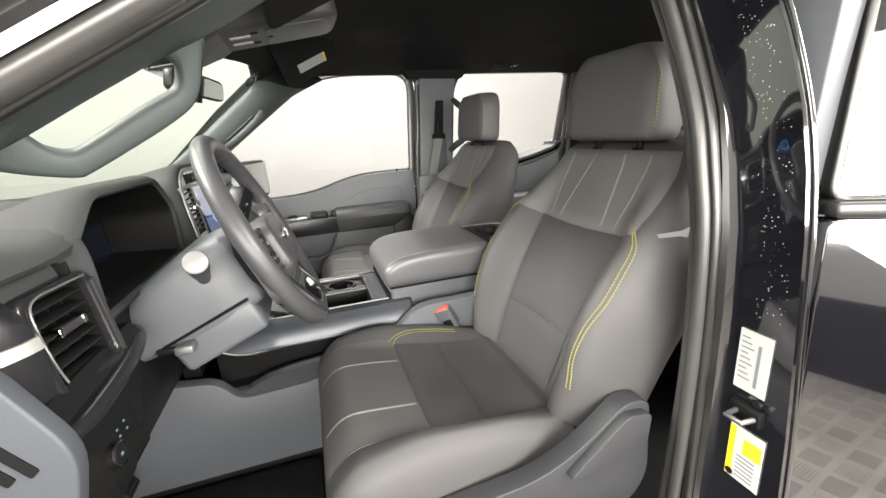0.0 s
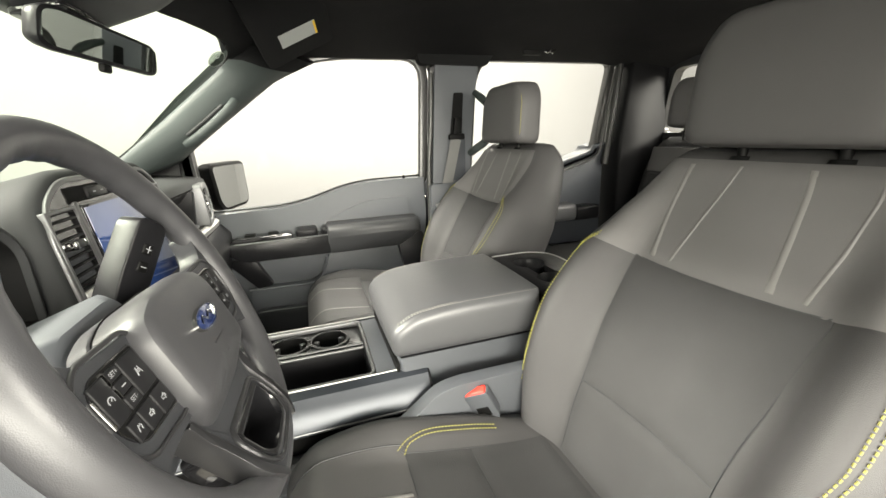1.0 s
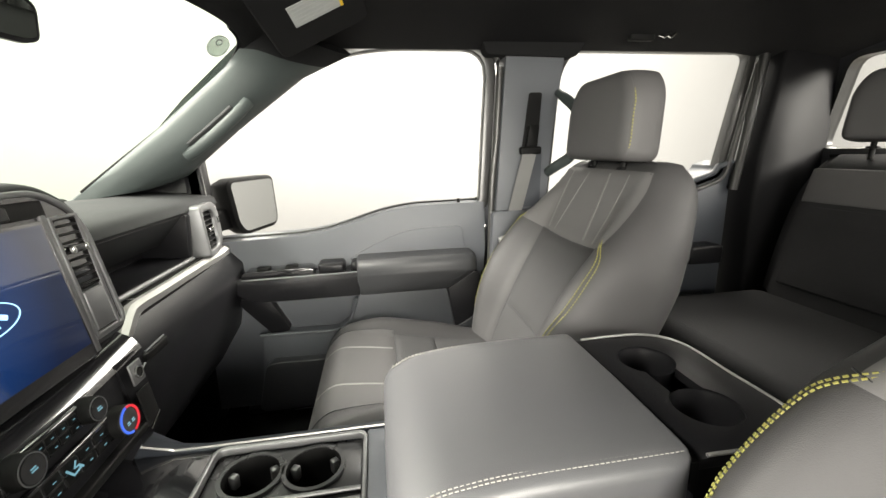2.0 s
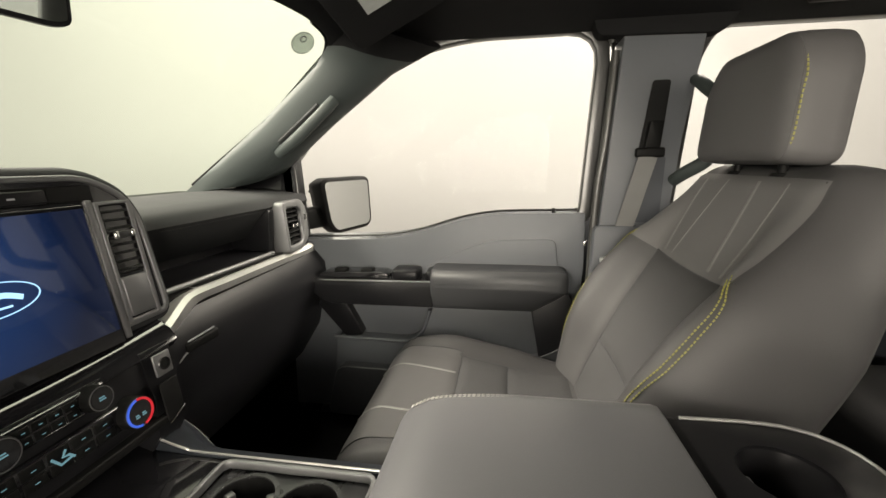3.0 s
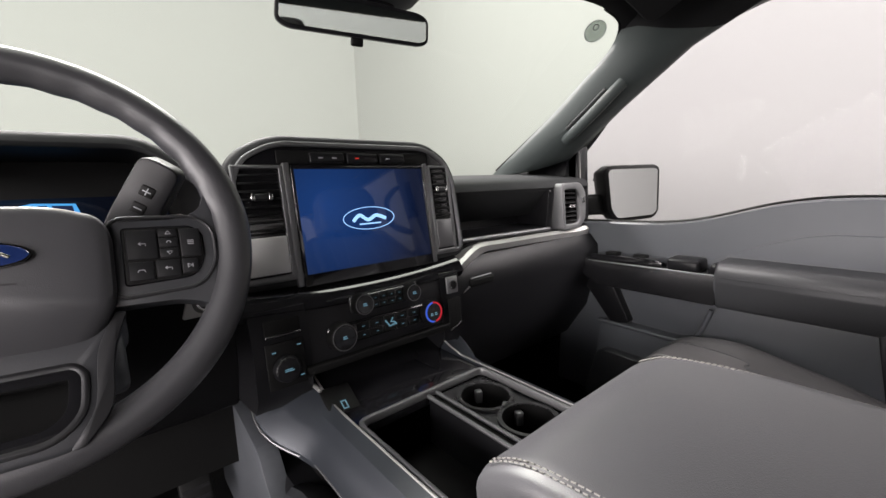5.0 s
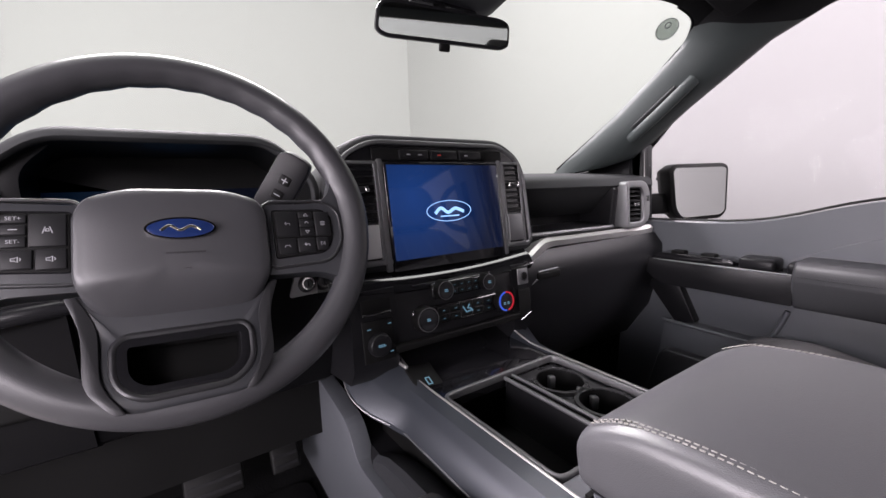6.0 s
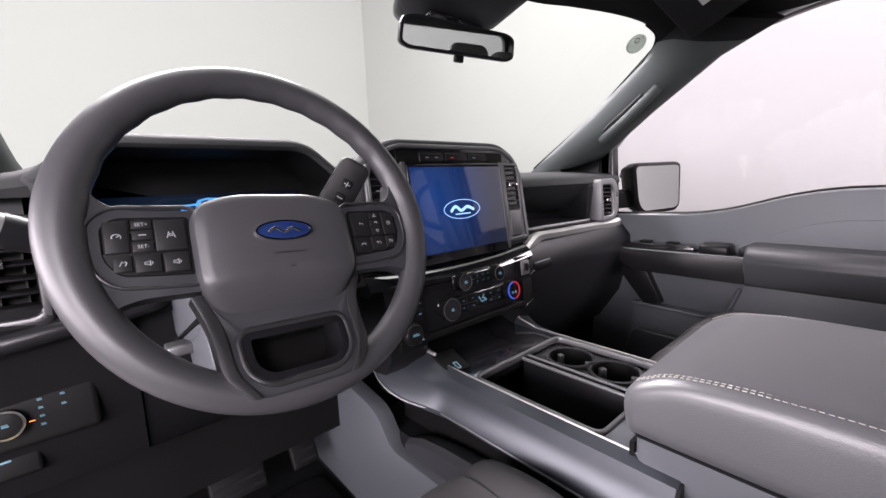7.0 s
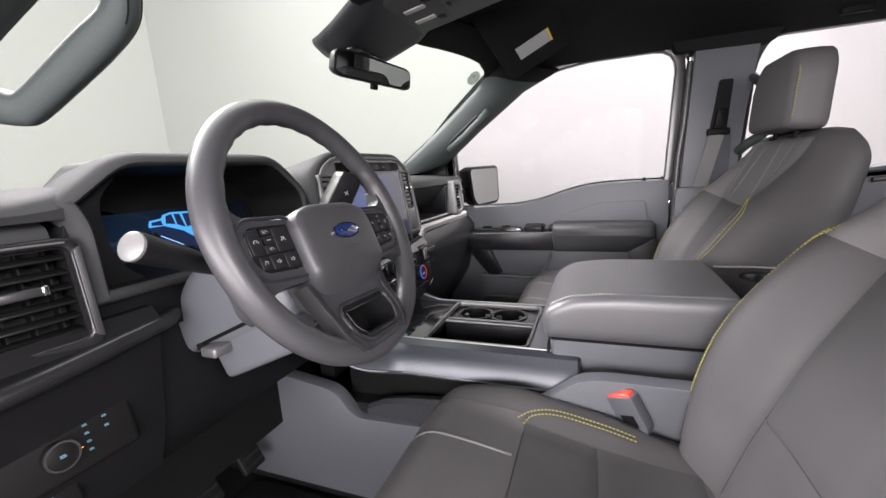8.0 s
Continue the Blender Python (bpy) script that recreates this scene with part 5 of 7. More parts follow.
    part("vent_edge", tube(smooth_path([LV @ Vector(p) for p in ((0.046, 0.0555, 0.0065), (0.0, 0.0565, 0.0065), (-0.038, 0.055, 0.0065), (-0.0505, 0.038, 0.0065), (-0.0515, -0.010, 0.0065), (-0.047, -0.040, 0.0065))], 4), 0.0013, 6), SATIN, d)
    part("vent_strip", prism(rounded([(0.0505, -0.052), (0.0575, -0.056), (0.0575, 0.050), (0.0505, 0.046)], 0.002), "z", 0.004, 0.0095, 0.0015, m=LV), SPOKE, d, "satin strip beside the vent")
    band = [p for p in skin if 1.274 < p.y < 1.309 and p.x > -0.73]
    part("silver_wrap", loft([[(-0.77, y, 1.309)] + [(p.x - b + 0.0025, y, p.y) for p in band] + [(-0.77, y, 1.275)] for y, b in turn[1:]]), SILVER, d, "satin silver wrap round trim", angle=50)
    part("upper_left_pad", loft([[(-0.86, y, 1.378 + h), (-0.77 - k, y, 1.380 + h), (-0.735 - k, y, 1.377 + h), (-0.714 - k, y, 1.370 + h), (-0.708 - k, y, 1.362 + h * 0.5), (-0.714 - k, y, 1.354), (-0.86, y, 1.350)] for y, k, h in ((-0.81, 0.03, -0.006), (-0.78, 0.008, -0.002), (-0.72, 0.0, 0.0), (-0.685, 0.0, 0.001), (-0.660, 0.0, 0.005), (-0.640, 0.0, 0.012))]), SOFT, d, angle=50)
    part("lower_panel", loft([[(-0.705, y, 1.232), (-0.690, y, 1.212), (-0.700, y, 1.190), (-0.712, y, 1.130), (-0.725, y, 1.06), (-0.752, y, 0.985), (-0.79, y, 0.965), (-0.90, y, 0.98), (-0.90, y, 1.22)] for y in (-0.80, -0.77, -0.58)]), LOWER, d, angle=40)
    part("knee_panel", loft([[(-0.740, y, 1.215), (-0.722, y, 1.13), (-0.730, y, 1.06), (-0.756, y, 0.988), (-0.79, y, 0.968), (-0.90, y, 0.98), (-0.90, y, 1.215)] for y in (-0.58, -0.45, -0.30, -0.236)]), LOWER, d, angle=40)
    part("lower_roll", tube(smooth_path([(-0.715, -0.800, 1.196), (-0.697, -0.775, 1.190), (-0.690, -0.70, 1.196), (-0.692, -0.62, 1.204), (-0.706, -0.565, 1.206), (-0.735, -0.535, 1.206)], 5), 0.012, 12), HOUSING, d, "rolled edge below the vent", angle=70)
    SW = basis((-0.716, -0.690, 1.098), (0.02, 1, 0), (-0.13, 0.0, 0.99), (0.99, -0.02, 0.13))
    plate = part("light_switch_plate", box((-0.085, -0.033, -0.01), (0.068, 0.032, 0.005), 0.010, 3, m=SW), BLACK, d)
    kn = part("light_knob", disc(0.0160, 0.0152, 0.012, 40, SW @ pose(-0.013, 0.002, 0.004), 0.003), BLACK, d, "round headlight switch")
    part("knob_ring", ring(0.0166, 0.0142, 0.003, 40, SW @ pose(-0.013, 0.002, 0.0135)), CHROME, kn)
    icon_bars(kn, SW @ pose(-0.013, 0.002, 0.0165), 0.006, 0.004, 2, ICON)
    for k in range(4):
        icon_bars(plate, SW @ pose(0.016, 0.020 - 0.010 * k, 0.0056), 0.0045, 0.003, 2, ICON)
    for k in range(2):
        icon_bars(plate, SW @ pose(0.036, 0.020 - 0.012 * k, 0.0056), 0.0045, 0.003, 2, ICON)
    icon_bars(plate, SW @ pose(0.007, -0.003, 0.0056), 0.005, 0.0015, 1, AMBER)
    BR = basis((-0.735, -0.705, 1.048), (0.02, 1, 0), (-0.25, 0.0, 0.968), (0.968, -0.02, 0.25))
    rel = part("brake_switch", box((-0.05, -0.025, -0.01), (0.022, 0.022, 0.006), 0.005, m=BR), BLACK, d)
    icon_bars(rel, BR @ pose(-0.012, 0.0, 0.0064), 0.016, 0.008, 2, ICON)
    # end cap in the open doorway, with a slotted grille
    cap = part("end_cap", prism(rounded([(-0.672, 1.194), (-0.724, 1.304), (-0.80, 1.340), (-1.05, 1.33), (-1.05, 0.90), (-0.80, 0.95), (-0.70, 1.08)], [0.03, 0.03, 0.02, 0.02, 0.02, 0.03, 0.06]), "y", -0.825, -0.802, 0.008, 3), CAP, d, "slate grey end cap with slotted grille")
    for k in range(5):
        x, z = -0.703 - 0.019 * k, 1.188 - 0.004 * k
        part("slot", prism(rounded([(x, z), (x - 0.008, z - 0.007), (x - 0.033, z + 0.033), (x - 0.025, z + 0.040)], 0.003), "y", -0.8265, -0.80), BLACK, cap)
    plate = part("ignition_plate", prism(rounded([(-0.305, 1.160), (-0.246, 1.162), (-0.250, 1.204), (-0.292, 1.200)], 0.006), "x", -0.745, -0.727, 0.003), PLATE, d, "satin silver ignition plate")
    K = basis((-0.729, -0.274, 1.181), (0, 1, 0), (-0.2, 0, 0.98), (0.98, 0, 0.2))
    lock = part("ignition", disc(0.0155, 0.0140, 0.012, 32, K, 0.003), SATIN, d, "round metal ignition lock")
    part("ignition_ring", ring(0.0105, 0.0080, 0.0015, 28, K @ pose(0, 0, 0.0115)), CHROME, lock)
    part("ignition_slot", box((-0.0012, -0.005, 0.0118), (0.0012, 0.005, 0.0128), m=K), BLACK, lock)
    return d


dashboard()

# ---- steering wheel and column ----
TILT = radians(23.5)
WHEEL = basis((-0.5096, -0.4500, 1.3085), (0, 1, 0), (-math.sin(TILT), 0, math.cos(TILT)), (math.cos(TILT), 0, math.sin(TILT))) @ pose(0, 0, 0, 0, 0, -3)


GLYPHS = {-1: ("gauge", "", "bar", "", "lane", "voice", "speaker", "speaker"), 1: ("menu", "up", "ring", "down", "back", "next", "back", "phone")}


def glyph(kind, m):
    """A small printed key symbol, lying in the frame's plane."""
    bm = bmesh.new()

    def line(*pts):
        tube([(x, y, 0.0002) for x, y in pts], 0.00045, 5, bm=bm, flat=0.4)
    if kind in ("up", "down", "next"):
        k = -1 if kind == "down" else 1
        tri = [(-0.0022, -0.0014 * k), (0.0022, -0.0014 * k), (0.0, 0.0018 * k)] if kind != "next" else [(-0.002, 0.002), (-0.002, -0.002), (0.0014, 0.0)]
        line(*tri, tri[0])
        if kind == "next":
            line((0.002, 0.002), (0.002, -0.002))
    elif kind in ("gauge", "ring"):
        r = 0.0032 if kind == "gauge" else 0.0016
        line(*[(r * math.cos(t), 0.8 * r * math.sin(t)) for t in (0.3 * k - 0.6 for k in range(15))])
        if kind == "gauge":
            line((0, 0), (0.002, 0.0014))
    elif kind == "lane":
        line((-0.0032, -0.003), (-0.0014, 0.003))
        line((0.0032, -0.003), (0.0014, 0.003))
        line((-0.0012, -0.001), (0.0012, -0.001), (0.0008, 0.001), (-0.0008, 0.001), (-0.0012, -0.001))
    elif kind == "speaker":
        line((-0.003, -0.001), (-0.003, 0.001), (-0.001, 0.001), (0.001, 0.0024), (0.001, -0.0024), (-0.001, -0.001), (-0.003, -0.001))
        line((0.0022, -0.0012), (0.0028, 0.0), (0.0022, 0.0012))
    elif kind == "voice":
        line((-0.0025, -0.002), (-0.0005, 0.0022), (0.0005, 0.0006))
        line((0.0012, 0.002), (0.0026, 0.0006), (0.0014, -0.002))
    elif kind == "phone":
        line((-0.003, -0.001), (-0.002, 0.001), (0.002, 0.001), (0.003, -0.001))
    elif kind == "menu":
        for y in (-0.0018, 0.0, 0.0018):
            line((-0.0026, y), (0.0026, y))
    elif kind == "back":
        line((0.0026, -0.0016), (0.0026, 0.0006), (-0.0022, 0.0006))
        line((-0.001, 0.002), (-0.0026, 0.0006), (-0.001, -0.0008))
    else:
        line((-0.0028, 0.0), (0.0028, 0.0))
    bm.transform(m)
    return bm


def steering_wheel():
    s = thing("steering_wheel", "dark grey leather steering wheel with four spokes", "steering wheel")
    m = WHEEL
    bm = bmesh.new()
    rows = []
    for k in range(120):
        t = 2 * math.pi * k / 120
        grip = 0.0172 + 0.0012 * math.exp(-((math.sin(t) - 0.15) / 0.25) ** 2)
        bumps = 0.0007 * math.sin(30 * t) if 0.15 < math.sin(t) else 0
        row = []
        for j in range(16):
            p = 2 * math.pi * j / 16
            r = grip + (bumps if math.cos(p) < -0.5 else 0)
            R = 0.1760 + r * math.cos(p)
            row.append(bm.verts.new((0.003 + R * math.cos(t), 0.0045 + R * math.sin(t), r * 0.95 * math.sin(p))))
        rows.append(row)
    for k in range(120):
        a, b = rows[k], rows[(k + 1) % 120]
        for j in range(16):
            bm.faces.new((a[j], a[(j + 1) % 16], b[(j + 1) % 16], b[j]))
    bm.transform(m)
    part("rim", bm, RIM, s, "dark grey stitched leather rim", angle=70)
    # hub: a soft shield with a crease across, below which it falls back
    o = rounded([(-0.045, 0.036), (0.039, 0.036), (0.069, 0.026), (0.077, 0.010), (0.077, -0.057), (0.048, -0.104), (-0.054, -0.104), (-0.083, -0.057), (-0.083, 0.010), (-0.075, 0.026)], [0.03, 0.03, 0.015, 0.02, 0.016, 0.022, 0.022, 0.016, 0.02, 0.015], 5)
    secs = []
    for w, k in ((-0.045, 0.93), (-0.012, 0.985), (0.002, 1.0), (0.010, 0.992), (0.0150, 0.965), (0.0178, 0.92), (0.0192, 0.84), (0.0205, 0.66), (0.0212, 0.44), (0.0215, 0.20)):
        sec = []
        for x, y in o:
            x, y = -0.003 + (x + 0.003) * k, -0.034 + (y + 0.034) * k
            low = max(0, -0.056 - y)
            sec.append(m @ Vector((x, y, w + 0.004 - 0.75 * low * (1 if w > -0.01 else 0.3))))
        secs.append(sec)
    part("hub", loft(secs), RIM, s, "smooth grey airbag cover", angle=28)
    part("airbag_mark", box((-0.016, -0.0380, 0), (0.016, -0.0362, 0.0005), m=m @ pose(0.001, 0.004, 0.0252)), SPOKE, s)
    part("airbag_mark", box((-0.003, -0.055, 0), (0.003, -0.053, 0.0005), m=m @ pose(0.001, 0.006, 0.0250)), SPOKE, s)
    B = m @ pose(-0.002, -0.0100, 0.0252)
    ell = [(0.0285 * math.cos(t), 0.0108 * math.sin(t)) for t in (2 * math.pi * k / 40 for k in range(40))]
    badge = part("badge", prism(grow(ell, -0.001), "z", -0.002, 0.003, 0.0006, m=B), EMBLEM, s, "blue enamel oval badge")
    part("badge_rim", frame_ring(grow(ell, -0.0014), ell, "z", -0.002, 0.0036, m=B), CHROME, badge)
    stroke = bmesh.new()
    tube(smooth_path([(-0.016, -0.002, 0.0032), (-0.009, 0.003, 0.0032), (-0.001, -0.002, 0.0032), (0.008, 0.002, 0.0032), (0.016, -0.002, 0.0032)], 6), 0.0013, 6, bm=stroke, flat=0.5)
    stroke.transform(B)
    part("badge_strokes", stroke, CHROME, badge)
    # side spokes with switch pads
    for q in (-1, 1):
        out = rounded([(q * 0.070, 0.022), (q * 0.130, 0.024), (q * 0.150, 0.034), (q * 0.158, 0.062), (q * 0.172, 0.050), (q * 0.174, -0.070), (q * 0.162, -0.086), (q * 0.150, -0.066), (q * 0.128, -0.058), (q * 0.070, -0.058)], [0.004, 0.02, 0.02, 0.006, 0.01, 0.01, 0.006, 0.02, 0.02, 0.004])
        spoke = part("spoke", prism(out, "z", -0.018, 0.006, 0.005, 3, m=m), SHIELD, s)
        pad = rounded([(q * 0.084, 0.0145), (q * 0.138, 0.0155), (q * 0.148, 0.008), (q * 0.148, -0.020), (q * 0.138, -0.036), (q * 0.084, -0.040)], [0.003, 0.008, 0.006, 0.008, 0.008, 0.003])
        part("pad_surround", frame_ring(grow(pad, 0.0095), grow(pad, 0.0130), "z", 0.003, 0.0082, 0.0014, m=m), SPOKE, spoke)
        part("pad_rim", frame_ring(pad, grow(pad, 0.0012), "z", 0.004, 0.0068, m=m), GLOSS, spoke)
        sw = part("switch_pad", prism(pad, "z", 0.004, 0.0070, 0.001, m=m), BLACK, s, "black switch pad with printed keys")
        cells = [(0.129, 0.1465, -0.0165, 0.0130, 1), (0.1115, 0.1275, 0.0050, 0.0130, 1), (0.1115, 0.1275, -0.0055, 0.0040, 1), (0.1115, 0.1275, -0.0165, -0.0065, 1), (0.0860, 0.1105, -0.0165, 0.0130, 2), (0.1285, 0.1420, -0.0335, -0.0185, 2), (0.1075, 0.1270, -0.0355, -0.0185, 2), (0.0860, 0.1060, -0.0370, -0.0185, 2)]
        for a, b, c, e, n in cells:
            key = part("key", box((min(q * a, q * b), c, 0.006), (max(q * a, q * b), e, 0.0086), 0.0011, m=m), KEY, sw)
            word = {0.0050: "SET+", -0.0165: "SET-"}.get(c) if q < 0 and a == 0.1115 else None
            at = m @ pose(q * (a + b) / 2, (c + e) / 2, 0.0088)
            if word:
                part("key_print", lettering(word, 0.0046, at), ICON_WHITE, key)
            else:
                part("key_print", glyph(GLYPHS[q][cells.index((a, b, c, e, n))], at), ICON_WHITE, key)
        if q < 0:
            part("chrome_line", box((-0.1284, 0.004, 0.007), (-0.1276, 0.0145, 0.0092), m=m), CHROME, sw)
            part("chrome_line", box((-0.1284, -0.006, 0.007), (-0.1276, 0.001, 0.0092), m=m), CHROME, sw)
        part("chrome_line", box((min(q * 0.1478, q * 0.1486), -0.016, 0.006), (max(q * 0.1478, q * 0.1486), 0.006, 0.0082), m=m), CHROME, sw)
    # lower spoke: a broad frame round an open slot
    outer = rounded([(-0.088, -0.060), (0.080, -0.060), (0.068, -0.095), (0.067, -0.143), (0.046, -0.169), (-0.052, -0.169), (-0.075, -0.143), (-0.078, -0.095)], [0.004, 0.004, 0.02, 0.015, 0.015, 0.015, 0.015, 0.02], 4)
    inner = rounded([(-0.048, -0.108), (0.042, -0.108), (0.045, -0.113), (0.044, -0.139), (0.029, -0.152), (-0.037, -0.152), (-0.051, -0.139), (-0.052, -0.113)], [0.004, 0.004, 0.004, 0.010, 0.010, 0.010, 0.010, 0.004], 4)
    def climbing(bm):
        for v in bm.verts:
            v.co.z += 0.019 * min(1, max(0, (-0.088 - v.co.y) / 0.065))
        bm.transform(m)
        return bm

    part("lower_spoke", climbing(frame_ring(inner, outer, "z", -0.022, 0.000, 0.004)), SHIELD, s, "charcoal lower spoke with an open slot")
    part("spoke_flange", climbing(frame_ring(grow(inner, 0.003), grow(inner, 0.0095), "z", -0.014, 0.003, 0.003)), SPOKE, s)
    part("spoke_lining", climbing(frame_ring(grow(inner, -0.004), grow(inner, 0.004), "z", -0.050, 0.0015, 0.003)), GLOSS, s, "glossy black slot lining")
    part("slot_back", climbing(prism(grow(inner, 0.002), "z", -0.052, -0.046)), BLACK, s)
    for q in (-1, 1):
        c = -0.004
        edge = [(q * 0.086, -0.062), (q * 0.0745, -0.094), (q * 0.0725, -0.142), (q * 0.052, -0.167), (q * 0.044, -0.167), (q * 0.0615, -0.141), (q * 0.0635, -0.098), (q * 0.066, -0.086), (q * 0.078, -0.062)]
        part("spoke_edge", climbing(prism(rounded([(x + c, y) for x, y in edge], [0.002, 0.02, 0.012, 0.003, 0.003, 0.012, 0.02, 0.004, 0.002], 3), "z", -0.020, 0.0035, 0.0022)), SPOKE, s, "satin metal spoke edge")
    part("hub_back", loft([[m @ Vector((x * k, (y + 0.02) * k - 0.02, w)) for x, y in o] for w, k in ((-0.02, 0.98), (-0.05, 0.8), (-0.075, 0.62))]), DARK, s)
    return s


def steering_column():
    c = thing("steering_column", "grey steering column shroud with stalk and gear lever", "steering column")
    F = basis((-0.5096, -0.450, 1.3085), (0, 1, 0), (-math.sin(TILT), 0, math.cos(TILT)), (math.cos(TILT), 0, math.sin(TILT)))
    secs = []
    for w, hw, top, bot in ((-0.050, 0.060, 0.040, -0.075), (-0.060, 0.070, 0.048, -0.085), (-0.12, 0.076, 0.050, -0.092), (-0.20, 0.080, 0.035, -0.085), (-0.27, 0.080, 0.0, -0.075)):
        secs.append([F @ Vector((x, y, w)) for x, y in rounded([(-hw, bot), (hw, bot), (hw, top), (-hw, top)], 0.025, 4)])
    part("shroud", loft(secs), PANEL, c, angle=45)
    part("lower_cover", box((-0.074, -0.130, -0.225), (0.074, -0.068, -0.075), 0.010, 3, m=F), PANEL, c)
    part("tilt_lever", box((-0.670, -0.552, 1.149), (-0.642, -0.518, 1.163), 0.003), SATIN, c)
    part("lever_arm", box((-0.70, -0.535, 1.148), (-0.665, -0.525, 1.158), 0.002), DARK, c)
    part("shroud_seam", tube([F @ Vector(p) for p in ((-0.0755, -0.066, -0.075), (-0.080, -0.066, -0.225))], 0.0030, 6), BLACK, c)
    # indicator stalk on the left
    a, b = Vector((-0.612, -0.515, 1.262)), Vector((-0.580, -0.663, 1.327))
    part("stalk", tube([a, a.lerp(b, 0.3), a.lerp(b, 0.65), b], [0.010, 0.011, 0.0140, 0.0160], 16), DARK, c, "black indicator stalk")
    d = (b - a).normalized()
    part("stalk_end", tube([b - d * 0.002, b + d * 0.003, b + d * 0.005], [0.0150, 0.0150, 0.012], 20), STALK_TIP, c, "pale grey stalk end cap")
    # gear lever on the right
    a, b = Vector((-0.590, -0.372, 1.285)), Vector((-0.556, -0.318, 1.383))
    up = (b - a).normalized()
    n = Vector((0.92, -0.10, 0.38))
    side = up.cross(n).normalized()
    n = side.cross(up)
    G = basis(a, side, up, n)
    part("lever", prism(rounded([(-0.014, -0.03), (0.014, -0.03), (0.021, 0.05), (0.020, 0.118), (-0.020, 0.118), (-0.021, 0.05)], 0.012), "z", -0.014, 0.014, 0.006, 3, m=G), DARK, c, "black column gear lever")
    sign = bmesh.new()
    box((-0.003, 0.0845, 0.0156), (0.005, 0.0855, 0.0159), m=G, bm=sign)
    box((0.0005, 0.081, 0.0156), (0.0015, 0.089, 0.0159), m=G, bm=sign)
    box((-0.003, 0.0645, 0.0156), (0.005, 0.0655, 0.0159), m=G, bm=sign)
    part("shift_signs", sign, ICON_WHITE, c, "printed plus and minus signs")
    for y in (0.065, 0.085):
        part("lever_button", box((-0.006, y - 0.006, 0.012), (0.008, y + 0.006, 0.0155), 0.002, m=G), BLACK, c)
    return c


steering_wheel()
steering_column()

# ---- centre console ----
def centre_console():
    c = thing("centre_console", "dark grey centre console with padded lid, tray and cup holders", "console")
    # lower body with a light side panel
    part("body", loft([[(x, -0.205, 0.62), (x, -0.205, z - 0.02), (x, -0.19, z), (x, 0.19, z), (x, 0.205, z - 0.02), (x, 0.205, 0.62)] for x, z in ((-0.78, 0.86), (-0.66, 0.865), (-0.30, 0.87), (0.26, 0.87))]), DARK, c)
    for q in (-1, 1):
        side = prism(rounded([(-1.08, 0.64), (-1.08, 0.955), (-0.83, 0.922), (-0.715, 0.905), (-0.672, 0.846), (-0.50, 0.852), (-0.33, 0.895), (-0.235, 0.965), (-0.190, 1.000), (-0.150, 1.008), (0.27, 1.008), (0.27, 0.63), (-0.45, 0.64), (-0.75, 0.64)], [0.01, 0.02, 0.03, 0.03, 0.03, 0.03, 0.06, 0.03, 0.03, 0.03, 0.02, 0.01, 0.02, 0.02]), "y", q * 0.19, q * 0.224, 0.008, 3)
        part("side_panel", side, PANEL, c, "slate grey console side panel")
        part("pocket", prism([(-0.72, 0.83), (-0.22, 0.83), (-0.22, 0.985), (-0.60, 0.985), (-0.72, 0.97)], "y", q * 0.12, q * 0.150), BLACK, c)
        part("pocket_floor", loft([[(x, q * 0.14, z - 0.02), (x, q * 0.175, z), (x, q * 0.195, z + 0.004), (x, q * 0.205, z - 0.004), (x, q * 0.207, 0.84), (x, q * 0.14, 0.84)] for x, z in ((-0.645, 0.865), (-0.60, 0.884), (-0.54, 0.894), (-0.44, 0.902), (-0.34, 0.914), (-0.25, 0.93))]), SHIELD, c)
    part("bin_body", box((-0.246, -0.145, 0.88), (0.085, 0.145, 1.088), 0.012, 3), PANEL, c, "slate grey storage bin")
    part("rear_body", prism(rounded([(0.075, 0.80), (0.075, 1.045), (0.258, 1.045), (0.280, 0.80)], 0.01), "y", -0.138, 0.138, 0.008, 3), DARK, c)
    part("rear_skirt", frame_ring(rounded([(0.076, -0.138), (0.200, -0.138), (0.250, -0.100), (0.250, 0.100), (0.200, 0.138), (0.076, 0.138)], [0.004, 0.02, 0.03, 0.03, 0.02, 0.004]), rounded([(0.072, -0.143), (0.204, -0.143), (0.256, -0.104), (0.256, 0.104), (0.204, 0.143), (0.072, 0.143)], [0.004, 0.02, 0.03, 0.03, 0.02, 0.004]), "z", 1.04, 1.118), DARK, c)
    # padded lid with twin stitching
    outline = rounded([(-0.256, 1.046), (-0.264, 1.100), (-0.214, 1.133), (-0.13, 1.1425), (0.066, 1.1425), (0.066, 1.046)], [0.010, 0.025, 0.05, 0.06, 0.004, 0.002], 6)
    secs = []
    for y, g in ((-0.1595, -0.028), (-0.1590, -0.018), (-0.1570, -0.010), (-0.152, -0.0045), (-0.143, -0.0010), (-0.130, 0.0), (0.0, 0.001), (0.130, 0.0), (0.143, -0.0010), (0.152, -0.0045), (0.1570, -0.010), (0.1590, -0.018), (0.1595, -0.028)):
        secs.append([(-0.099 + (x + 0.099) * (1 + 2 * g / 0.33), y, 1.094 + (z - 1.094) * (1 + 2 * g / 0.0965)) for x, z in outline])
    lid = part("lid", loft(secs), LEATHER, c, "padded dark leather armrest lid", angle=60)
